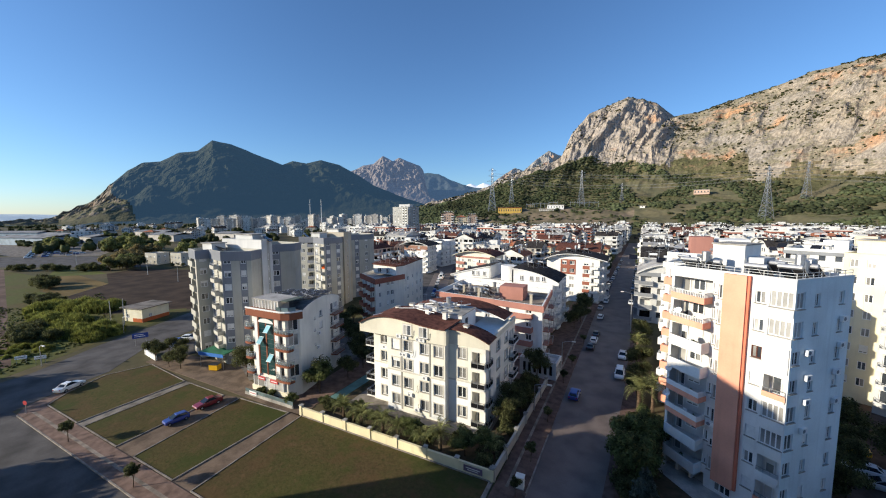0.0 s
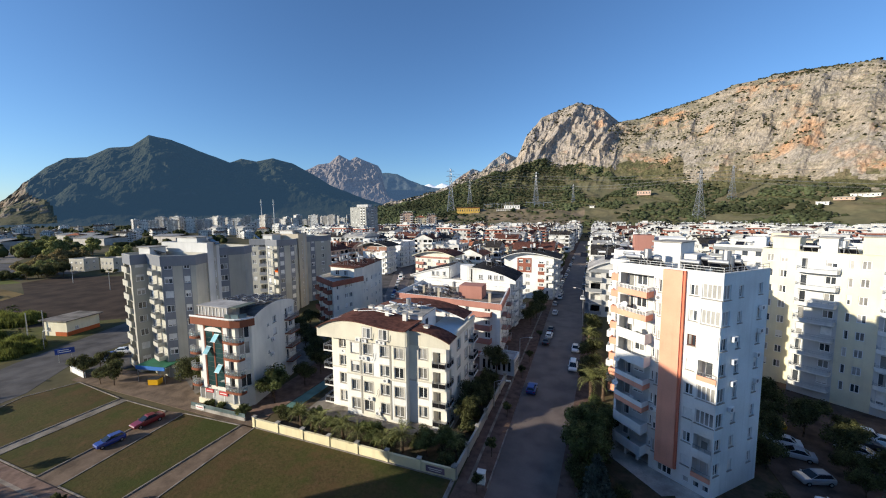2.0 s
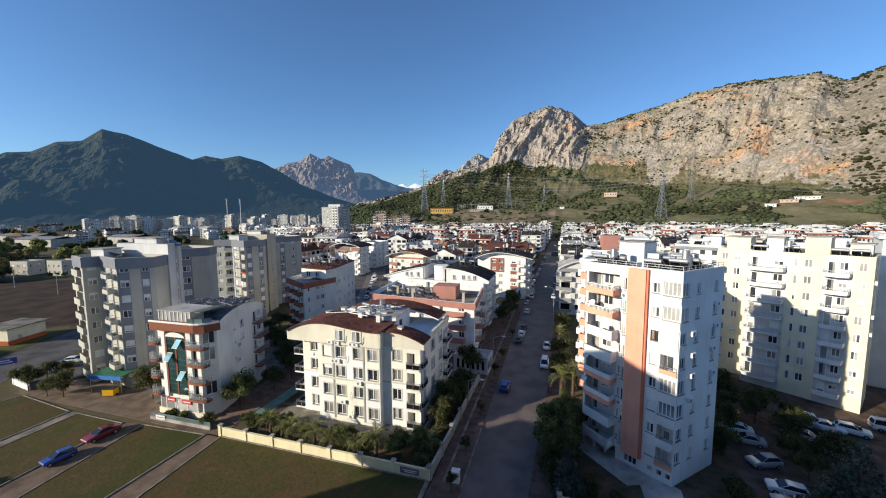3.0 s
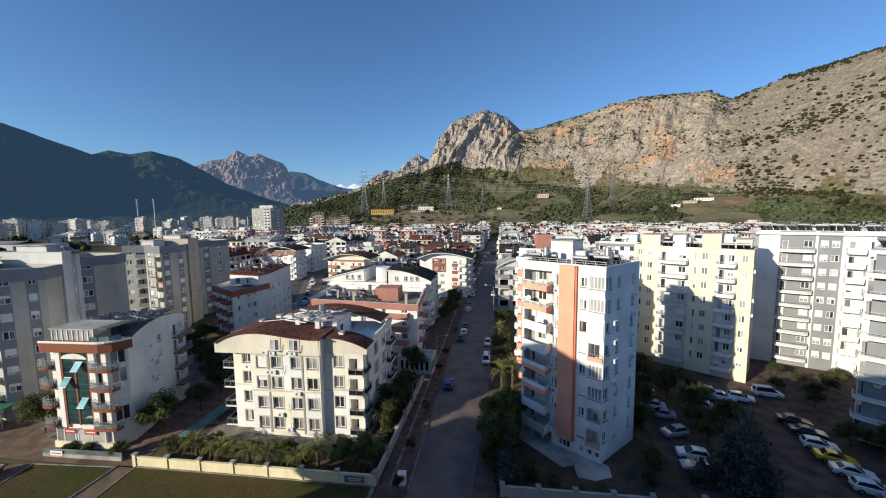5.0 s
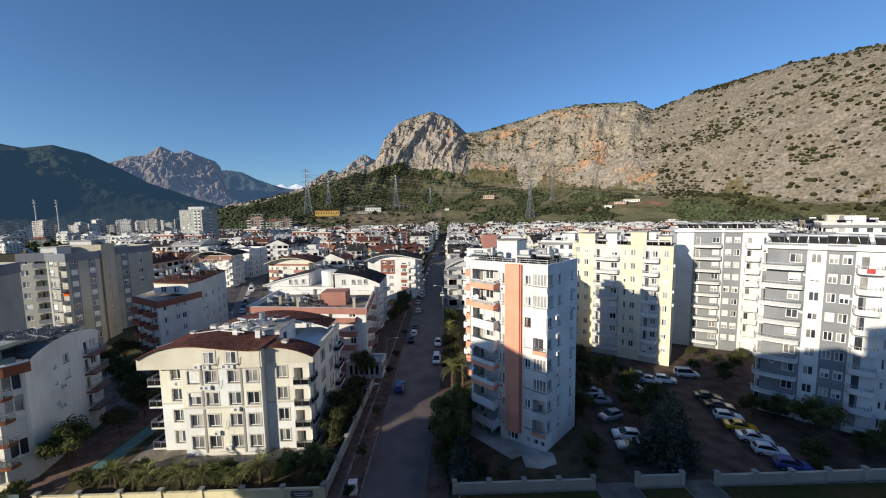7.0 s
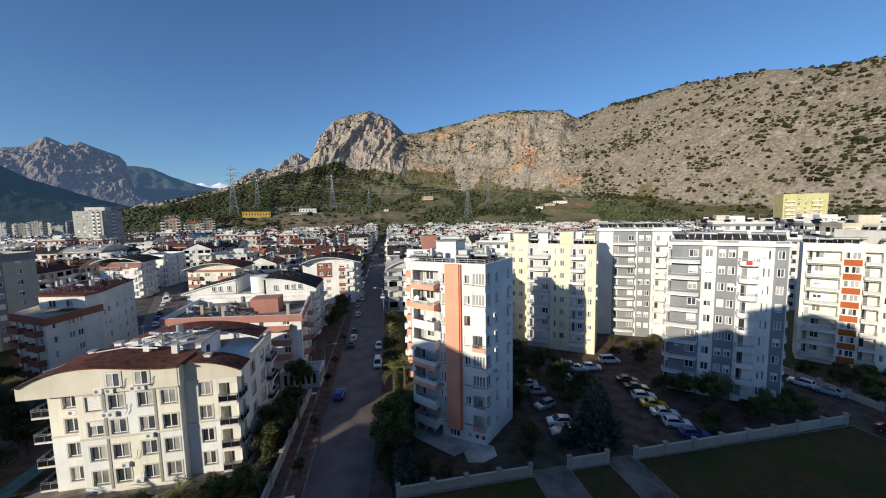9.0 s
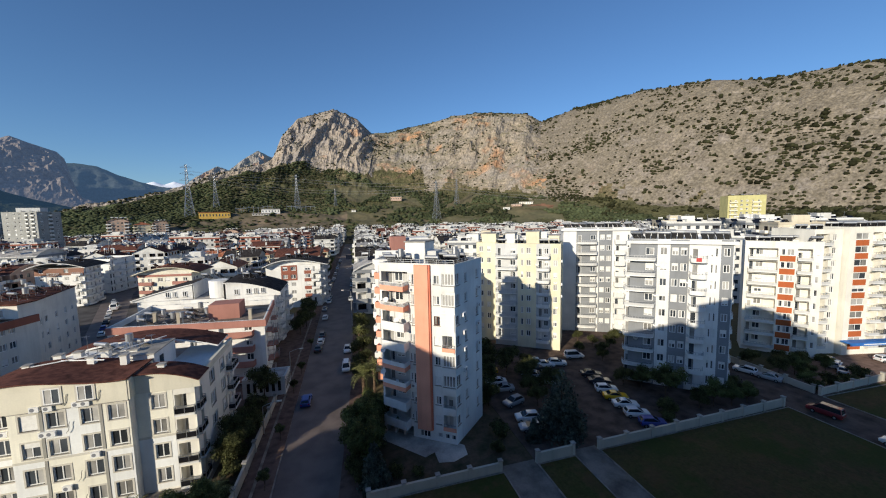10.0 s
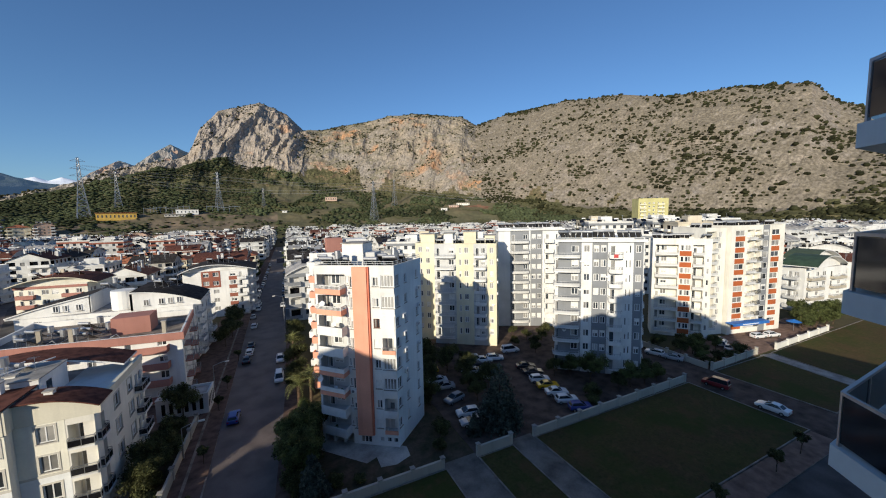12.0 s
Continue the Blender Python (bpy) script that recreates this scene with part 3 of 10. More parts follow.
def wall_face(shape, F, x0, x1, z0, z1, m, holes):
    """A wall face with real openings: holes are (x0, x1, z0, z1, depth, back material or None)."""
    holes = [h for h in holes if h[1] > x0 and h[0] < x1]
    xs = sorted({x0, x1, *[min(max(v, x0), x1) for h in holes for v in h[:2]]})
    zs = sorted({z0, z1, *[min(max(v, z0), z1) for h in holes for v in h[2:4]]})
    for j in range(len(zs) - 1):
        run = None
        for i in range(len(xs) - 1):
            cx, cz = (xs[i] + xs[i + 1]) / 2, (zs[j] + zs[j + 1]) / 2
            full = not any(h[0] < cx < h[1] and h[2] < cz < h[3] for h in holes)
            if full and run is None:
                run = xs[i]
            if run is not None and (not full or i == len(xs) - 2):
                e = xs[i + 1] if full else xs[i]
                shape.face([F @ Vector(p) for p in ((run, 0, zs[j]), (e, 0, zs[j]), (e, 0, zs[j + 1]), (run, 0, zs[j + 1]))], m)
                run = None
    for a, b, c, d, dep, back in holes:
        for q in (((a, 0, c), (b, 0, c), (b, dep, c), (a, dep, c)), ((a, 0, d), (a, dep, d), (b, dep, d), (b, 0, d)),
                  ((a, 0, c), (a, dep, c), (a, dep, d), (a, 0, d)), ((b, 0, c), (b, 0, d), (b, dep, d), (b, dep, c))):
            shape.face([F @ Vector(p) for p in q], back or m)
        shape.face([F @ Vector(p) for p in ((a, dep, c), (b, dep, c), (b, dep, d), (a, dep, d))], back or m)


def lattice(shape, xs, zs, filled, y0, y1, m):
    """One connected plate in the plane of a wall: cells (i, j) of the grid xs, zs that are filled, y0 to y1 thick."""
    seen = {}

    def vert(i, j, y):
        if (i, j, y) not in seen:
            seen[(i, j, y)] = len(shape.v)
            shape.v.append((xs[i], y, zs[j]))
        return seen[(i, j, y)]

    k = shape.slot(m)
    for i, j in filled:
        q = ((i, j), (i + 1, j), (i + 1, j + 1), (i, j + 1))
        shape.f.append(tuple(vert(*p, y0) for p in q))
        shape.f.append(tuple(vert(*p, y1) for p in reversed(q)))
        shape.mi += [k, k]
        for (a, b), near in zip(zip(q, q[1:] + q[:1]), ((i, j - 1), (i + 1, j), (i, j + 1), (i - 1, j))):
            if near not in filled:
                shape.f.append((vert(*b, y0), vert(*a, y0), vert(*a, y1), vert(*b, y1)))
                shape.mi.append(k)
    return shape


def window_meshes(w, h, sashes, frame_mat, glass, plain, drawn=0):
    """drawn: 1 or 2 for a curtain pulled over the one or the other side."""
    key = (round(w, 2), round(h, 2), sashes, frame_mat.name, glass.name, plain, drawn)
    if key not in MESHES:
        t = 0.1
        xs = [0.0]
        for i in range(sashes + 1):
            x = (w - t) * i / sashes
            xs += [x, x + t] if i else [x + t]
        zs = [0.0, t, h - t, h]
        cells = {(i, j) for i in range(len(xs) - 1) for j in range(3) if i % 2 == 0 or j != 1}
        s = lattice(Shape(), xs, zs, cells, -0.05, 0.03, frame_mat)
        cut = t + (w - 2 * t) * (0.0, 0.42, 0.62)[drawn]
        g = s if plain else Shape()
        if drawn:
            g.box(t, cut, -0.01, 0.02, t, h - t, CURTAINED if drawn == 1 else glass)
        g.box(cut, w - t, -0.01, 0.02, t, h - t, CURTAINED if drawn == 2 else glass)
        MESHES[key] = (s.mesh("window"), None if plain else g.mesh("pane"))
    return MESHES[key]


def window(parent, F, x, z, w, h, sashes=2, depth=0.15, frame_mat=None, glass=None, shutter=0.18, sill=True, surround=None):
    """A framed window standing in an opening whose lower left corner is (x, z)."""
    q = rnd.random()
    drawn = 0 if glass or q < 0.34 else 1 if q < 0.58 else 2 if q < 0.80 else 0
    glass = glass or (CURTAINED if q < 0.34 else GLASS)
    far = parent.matrix_basis.translation.length > 84
    fm, gm = window_meshes(w, h, sashes, frame_mat or PVC, glass, far, drawn)
    ob = part("window", fm, parent, m=F @ at(x, depth, z))
    if not far:
        part("pane", gm, ob)
    if rnd.random() < shutter:
        f = rnd.choice((0.35, 0.5, 0.8, 1.0))
        key = ("shutter", round(w, 2), round(h, 2), f)
        if key not in MESHES:
            s = Shape()
            n = max(3, int(h * f / 0.16))
            k = s.slot(SHUTTER)
            for i in range(n + 1):
                for y in (-0.06, -0.085):
                    zz = h * (1 - f) + h * f * i / n + (0.02 if y < -0.07 else 0)
                    s.v += [(0.03, y, min(zz, h)), (w - 0.03, y, min(zz, h))]
            for i in range(2 * n + 1):
                s.f.append((2 * i, 2 * i + 1, 2 * i + 3, 2 * i + 2))
                s.mi.append(k)
            MESHES[key] = s.mesh("shutter")
        part("shutter", MESHES[key], ob)
    if surround:
        key = ("surround", round(w, 2), round(h, 2), surround.name, depth)
        if key not in MESHES:
            ring = {(i, j) for i in range(3) for j in range(3)} - {(1, 1)}
            MESHES[key] = lattice(Shape(), [-0.17, 0.0, w, w + 0.17], [-0.17, 0.0, h, h + 0.17], ring, -0.06 - depth, 0.02 - depth, surround).mesh("window_surround")
        part("window_surround", MESHES[key], ob)
    if sill:
        key = ("sill", round(w, 2))
        if key not in MESHES:
            MESHES[key] = Shape().box(-0.08, w + 0.08, -0.24, 0.0, -0.07, 0.0, CONCRETE).mesh("window_sill")
        part("window_sill", MESHES[key], ob)
    return ob


def along(shape, path):
    """Bend a plate drawn flat (x along the way, y across, z up) round a plan path, mitred at its corners."""
    pts = [Vector(p) for p in path]
    seg = [(q - p).length for p, q in zip(pts, pts[1:])]
    cum = [0.0]
    for n in seg:
        cum.append(cum[-1] + n)
    side = [Vector((-(q - p).y, (q - p).x)).normalized() for p, q in zip(pts, pts[1:])]
    for k, (x, y, z) in enumerate(shape.v):
        i = next((j for j, c in enumerate(cum) if abs(c - x) < 1e-5), None)
        if i is None:
            j = max(0, min(len(seg) - 1, sum(c < x for c in cum) - 1))
            p = pts[j].lerp(pts[j + 1], (x - cum[j]) / seg[j]) + side[j] * y
        else:
            n1, n2 = side[max(0, i - 1)], side[min(len(side) - 1, i)]
            p = pts[i] + (n1 + n2) * (y / max(0.4, 1 + n1.dot(n2)))
        shape.v[k] = (p.x, p.y, z)
    return shape, cum


def grate(path, zs, every, post, rows, y, m):
    """One connected plate along a path: full rows, and posts between them at even steps."""
    cum = [0.0]
    for p, q in zip(path, path[1:]):
        cum.append(cum[-1] + (Vector(q) - Vector(p)).length)
    marks = []
    if every:
        for c0, c1 in zip(cum, cum[1:]):
            k = max(1, int(round((c1 - c0) / every)))
            marks += [c0 + (c1 - c0) * i / k for i in range(k)]
        marks.append(cum[-1])
    spans = [(max(0.0, v - post / 2), min(cum[-1], v + post / 2)) for v in marks]
    xs = sorted({round(v, 6) for v in cum} | {round(v, 6) for sp in spans for v in sp})
    xs = [x for i, x in enumerate(xs) if i == 0 or x - xs[i - 1] > 1e-4]
    cells = set()
    for i in range(len(xs) - 1):
        c = (xs[i] + xs[i + 1]) / 2
        up = any(lo < c < hi for lo, hi in spans)
        for j in range(len(zs) - 1):
            if j in rows or up:
                cells.add((i, j))
    return along(lattice(Shape(), xs, zs, cells, -y, y, m), path)[0]


def railing_shape(path, h, style, m):
    """A railing along a plan path, as named connected pieces: bars, glass panels or a solid parapet."""
    if style == "solid":
        return [("railing", grate(path, [0, h], 0, 0, {0}, 0.06, m))]
    if style == "low":
        return [("railing", grate(path, [0, h * 0.55], 0, 0, {0}, 0.06, m)), ("handrail", grate(path, [h * 0.55, h - 0.05, h], 0.55, 0.04, {1}, 0.025, METAL))]
    if style == "panel":
        return [("glass_panel", grate(path, [0.1, h * 0.72], 0, 0, {0}, 0.012, GLASSDARK)), ("railing", grate(path, [0, h * 0.74, h * 0.78, h - 0.06, h], 0.9, 0.045, {1, 3}, 0.025, METAL))]
    if style == "wedge":
        return [("railing", grate(path, [-0.19, h * 0.42], 0, 0, {0}, 0.075, m)), ("parapet", grate(path, [h * 0.42, h], 0, 0, {0}, 0.06, WHITE))]
    if style == "wedge_rail":
        return [("railing", grate(path, [-0.19, h * 0.5], 0, 0, {0}, 0.075, m)), ("balustrade", grate(path, [h * 0.5, h - 0.07, h], 0.2, 0.07, {1}, 0.035, WHITE))]
    if style == "open":
        return [("glass_panel", grate(path, [0.08, h * 0.62], 0, 0, {0}, 0.01, CLEARGLASS)), ("railing", grate(path, [0, h * 0.62, h * 0.66, h - 0.06, h], 0.8, 0.04, {1, 3}, 0.025, METAL))]
    if style == "glass":
        return [("glass_panel", grate(path, [0.06, h - 0.1], 0, 0, {0}, 0.01, GLASSRAIL)), ("railing", grate(path, [0, h * 0.55, h * 0.55 + 0.035, h - 0.07, h], 1.0, 0.05, {1, 3}, 0.03, METAL))]
    return [("railing", grate(path, [0, 0.08, 0.12, h - 0.06, h], 0.16, 0.024, {1, 3}, 0.02, m))]


def balcony(parent, F, x, z, w, depth, style="bars", m=None, slab=None, curved=False, h=1.0, thick=0.2, sides=(True, True)):
    """A projecting balcony: slab, and railing along its free edges."""
    m = m or DARKMETAL
    slab = slab or WHITE
    if curved:
        path = [(x, 0.0), (x, -depth * 0.45)] + [(x + w * (0.5 - 0.5 * math.cos(math.pi * i / 8)), -depth * (0.45 + 0.55 * math.sin(math.pi * i / 8) ** 0.5)) for i in range(1, 8)] + [(x + w, -depth * 0.45), (x + w, 0.0)]
    else:
        path = [(x, 0.0), (x, -depth), (x + w, -depth), (x + w, 0.0)]
    if style in ("wedge", "wedge_rail"):
        path = [(x, 0.0), (x, -depth * 0.35), (x + 0.25, -depth * 0.45), (x + w - 0.1, -depth), (x + w, 0.0)]
    s = Shape()
    s.prism(path, z - thick, z, slab)
    for i, v in enumerate(s.v):
        s.v[i] = tuple(F @ Vector(v))
    ob = part("balcony", s, parent)
    rail = path[0 if sides[0] else 1:len(path) if sides[1] else -1]
    for name, r in railing_shape([(p[0], p[1] + 0.07) for p in rail], h, style, m):
        for i, v in enumerate(r.v):
            q = Vector(v)
            q.z += z
            r.v[i] = tuple(F @ q)
        part(name, r, ob)
    return ob


class House:
    """A block of flats over a plan polygon (anticlockwise): walls with real openings, roof slab and parapet."""

    def __init__(self, name, label, poly, z1, m, category="apartment building", group="", roof=None, parapet=0.7, z0=0.0):
        self.root = thing(name, label, category, (poly[0][0], poly[0][1], 0), group=group)
        self.inv = self.root.matrix_basis.inverted()
        self.poly, self.z0, self.z1, self.m, self.roof, self.parapet = poly, z0, z1, m, roof or ROOFGREY, parapet
        self.holes = {i: [] for i in range(len(poly))}
        self.mats = {}
        self.stripes = {}

    def F(self, i):
        p = self.poly
        return edge_frame(p[i], p[(i + 1) % len(p)])

    def local(self, i):
        F, n = self.F(i)
        return self.inv @ F

    def hole(self, i, x0, x1, z0, z1, depth=0.22, back=None):
        self.holes[i].append((x0, x1, z0, z1, depth, back))

    def win(self, i, x, z, w=1.2, h=1.4, sashes=2, **kw):
        self.hole(i, x, x + w, z, z + h)
        return window(self.root, self.local(i), x, z, w, h, sashes, **kw)

    def wins(self, i, x, zs, w=1.2, h=1.4, sashes=2, **kw):
        for z in zs:
            self.win(i, x, z, w, h, sashes, **kw)

    def loggia(self, i, x, z, w, h=2.3, depth=1.3, style="solid", m=None, front=0.0, back=None, door=True, rail=1.0, slab=None, curved=False):
        """A recessed balcony with a door at its back."""
        self.hole(i, x, x + w, z, z + h, depth, back)
        F = self.local(i)
        if door:
            window(self.root, F, x + 0.25, z + 0.05, 0.8, 2.0, 1, depth=depth - 0.03, shutter=0.1, sill=False)
            if w > 2.4:
                window(self.root, F, x + 1.35, z + 0.75, min(1.3, w - 1.7), 1.3, 2, depth=depth - 0.03, shutter=0.2, sill=False)
        balcony(self.root, F, x, z, w, max(front, 0.12), style, m or self.m, slab or self.m, curved, h=rail, thick=0.18)

    def porch(self, i, x, z, w, depth=1.2, style="bars", m=None, door=0.9, slab=None, curved=False, rail=1.0, sides=(True, True), win_too=True):
        """A projecting balcony with a door, and a window beside it."""
        F = self.local(i)
        self.hole(i, x + 0.35, x + 0.35 + door, z + 0.03, z + 2.1)
        window(self.root, F, x + 0.35, z + 0.03, door, 2.07, 1, shutter=0.12, sill=False)
        if win_too and w > 2.6:
            ww = min(1.3, w - door - 1.0)
            self.hole(i, x + w - 0.3 - ww, x + w - 0.3, z + 0.8, z + 2.1)
            window(self.root, F, x + w - 0.3 - ww, z + 0.8, ww, 1.3, 2, shutter=0.25, sill=False)
        balcony(self.root, F, x, z, w, depth, style, m, slab, curved, rail, sides=sides)

    def panel(self, i, x0, x1, z0, z1, m, proud=0.03, name="wall_panel", label=""):
        s = Shape().box(x0, x1, -proud, 0.0, z0, z1, m, self.local(i))
        return part(name, s, self.root, label)

    def finish(self, roof_z=None):
        s = Shape()
        top = self.z1
        for i in range(len(self.poly)):
            F, n = self.F(i)
            x = 0.0
            for a, b, mm in sorted(self.stripes.get(i, []), key=lambda q: q[0]) + [(n, n, None)]:
                if a > x:
                    wall_face(s, self.inv @ F, x, a, self.z0, top, self.mats.get(i, self.m), [h for h in self.holes[i] if x <= (h[0] + h[1]) / 2 < a])
                if mm:
                    wall_face(s, self.inv @ F, a, min(b, n), self.z0, top, mm, [h for h in self.holes[i] if a <= (h[0] + h[1]) / 2 < b])
                x = min(b, n)
        part("wall", s, self.root)
        c = Vector((sum(p[0] for p in self.poly) / len(self.poly), sum(p[1] for p in self.poly) / len(self.poly)))
        loc = [self.inv @ Vector((p[0], p[1], 0)) for p in self.poly]
        rz = top - self.parapet if roof_z is None else roof_z
        r = Shape()
        r.face([(p.x, p.y, rz) for p in loc], self.roof)
        part("roof", r, self.root)
        if self.parapet > 0.05:
            q = Shape()
            k = len(loc)
            c = sum(loc, Vector()) / k
            rings = []
            for off, z in ((0.003, rz), (0.003, top), (-0.06, top), (-0.06, top + 0.07), (0.24, top + 0.07), (0.24, rz)):
                ring = []
                for i in range(k):
                    u, w = (loc[i] - loc[i - 1]).normalized(), (loc[(i + 1) % k] - loc[i]).normalized()
                    n1, n2 = Vector((-u.y, u.x, 0)), Vector((-w.y, w.x, 0))
                    p = loc[i] + (n1 + n2) * (off / max(0.35, 1 + n1.dot(n2)))
                    ring.append((p.x, p.y, z))
                rings.append(ring)
            q.v = [p for ring in rings for p in ring]
            slot = q.slot(self.m)
            for r0 in range(len(rings) - 1):
                for i in range(k):
                    j = (i + 1) % k
                    q.f.append((r0 * k + i, r0 * k + j, r0 * k + k + j, r0 * k + k + i))
                    q.mi.append(slot)
            part("parapet", q, self.root)
        return self.root


def arch_roof(parent, inv, x0, x1, y0, y1, zs, m, fascia, thick=0.22, name="roof", label="", step=14):
    """A barrel roof over x0..x1, with heights zs at even steps across; pale fascia on its front edge."""
    s = Shape()
    xs = np.linspace(x0, x1, step + 1)
    t = np.linspace(0, 1, len(zs))
    co = np.polyfit(t, zs, min(len(zs) - 1, 3))
    h = [float(np.polyval(co, (x - x0) / (x1 - x0))) for x in xs]
    for i in range(step):
        a, b, ha, hb = xs[i], xs[i + 1], h[i], h[i + 1]
        c = [(a, y0, ha - thick), (b, y0, hb - thick), (b, y1, hb - thick), (a, y1, ha - thick), (a, y0, ha), (b, y0, hb), (b, y1, hb), (a, y1, ha)]
        c = [inv @ Vector(p) for p in c]
        for q, mm in (((4, 5, 6, 7), m), ((3, 2, 1, 0), fascia), ((0, 1, 5, 4), fascia), ((2, 3, 7, 6), fascia)):
            s.face([c[k] for k in q], mm)
        if i == 0:
            s.face([c[k] for k in (3, 0, 4, 7)], fascia)
        if i == step - 1:
            s.face([c[k] for k in (1, 2, 6, 5)], fascia)
    return part(name, s, parent, label), xs, h


def gable_fill(shape, inv, xs, hs, y, z0, m, thick=0.22):
    for i in range(len(xs) - 1):
        shape.face([inv @ Vector(p) for p in ((xs[i], y, z0), (xs[i + 1], y, z0), (xs[i + 1], y, hs[i + 1] - thick), (xs[i], y, hs[i] - thick))], m)


# ---- roof-top and wall equipment ----
def make_solar(upright):
    root = thing("solar_water_heater", "rooftop solar water heater with dark panels and a silver tank", "solar heater", group="rooftop solar heaters")
    s = Shape()
    tilt = Matrix.Rotation(radians(38), 4, "X")
    for x in (-1.0, 0.05):
        s = Shape().box(x, x + 0.95, 0, 1.9, 0, 0.09, GLASSDARK, at(0, -0.75, 0.25) @ tilt)
        part("panel", s, root, "dark glass collector panel")
    f = Shape()
    f.sweep([(-0.95, -0.7, 0.3), (-0.95, -0.7, 0.03), (-0.95, 0.75, 0.03), (-0.95, 0.75, 1.4), (0.95, 0.75, 1.4), (0.95, 0.75, 0.03), (0.95, -0.7, 0.03), (0.95, -0.7, 0.3)], 0.035, METAL, 5)
    part("stand", f, root, "thin steel stand")
    t = Shape()
    t.tube((-0.95, 0.85, 1.6), (0.95, 0.85, 1.6), 0.25, 0.25, METAL, 12)
    part("tank", t, root, "silver cylindrical tank", smooth=False)
    if not upright:
        return root
    v = Shape()
    v.tube((0.2, 1.5, 0.0), (0.2, 1.5, 1.7), 0.05, 0.05, METAL, 5)
    part("tank_post", v, root)
    v = Shape().tube((0.2, 1.5, 1.7), (0.2, 1.5, 2.7), 0.42, 0.42, METAL, 10)
    part("cold_tank", v, root, "upright galvanised tank")
    return root


def make_ac():
    root = thing("air_conditioner", "white outdoor air conditioning unit fixed to the wall", "air conditioner", group="outdoor cooling units")
    part("casing", Shape().box(-0.4, 0.4, -0.34, -0.06, 0, 0.55, PVC), root)
    g = Shape()
    for i in range(12):
        a = 2 * math.pi * i / 12
        b = 2 * math.pi * (i + 1) / 12
        g.face([(-0.12, -0.345, 0.28), (-0.12 + 0.2 * math.cos(a), -0.345, 0.28 + 0.2 * math.sin(a)), (-0.12 + 0.2 * math.cos(b), -0.345, 0.28 + 0.2 * math.sin(b))], BLUEGREY)
    part("fan_grille", g, root, "grey round fan grille")
    for x in (-0.3, 0.3):
        part("bracket", Shape().box(x - 0.02, x + 0.02, -0.34, 0.0, -0.05, 0.0, METAL), root)
    return root


def make_dish():
    root = thing("satellite_dish", "pale round satellite dish on a bracket", "satellite dish", group="satellite dishes")
    s = Shape()
    M = Matrix.Rotation(radians(-35), 4, "X")
    rings = [(0.0, 0.0), (0.2, 0.02), (0.4, 0.09)]
    for (r0, z0), (r1, z1) in zip(rings, rings[1:]):
        for i in range(12):
            a, b = 2 * math.pi * i / 12, 2 * math.pi * (i + 1) / 12
            s.face([M @ Vector(p) for p in ((r0 * math.cos(a), -z0, r0 * math.sin(a)), (r1 * math.cos(a), -z1, r1 * math.sin(a)), (r1 * math.cos(b), -z1, r1 * math.sin(b)), (r0 * math.cos(b), -z0, r0 * math.sin(b)))], PVC)
    part("dish", s, root)
    part("arm", Shape().tube((0, 0, 0), (0, -0.4, 0.25), 0.015, 0.015, METAL, 5).tube((0, 0, 0), (0, 0.25, -0.15), 0.03, 0.03, METAL, 5), root)
    return root


SOLAR, SOLAR_UP, AC, DISH = make_solar(False), make_solar(True), make_ac(), make_dish()
used = set()


def place(ob, m):
    """First use moves the original, later ones copy it."""
    if ob.name in used:
        return copy_thing(ob, m @ Matrix.Diagonal((*[1 / v for v in ob.scale], 1)))
    used.add(ob.name)
    ob.matrix_basis = m
    return ob


def hang(ob, p0, p1, spots):
    F, n = edge_frame(p0, p1)
    for x, z in spots:
        place(ob, F @ at(x, 0, z))


def solars(spots, z, turn=130):
    for i, (x, y) in enumerate(spots):
        place(SOLAR_UP if i % 3 == 1 else SOLAR, pose(x, y, z, 0, 0, turn + rnd.uniform(-6, 6)))


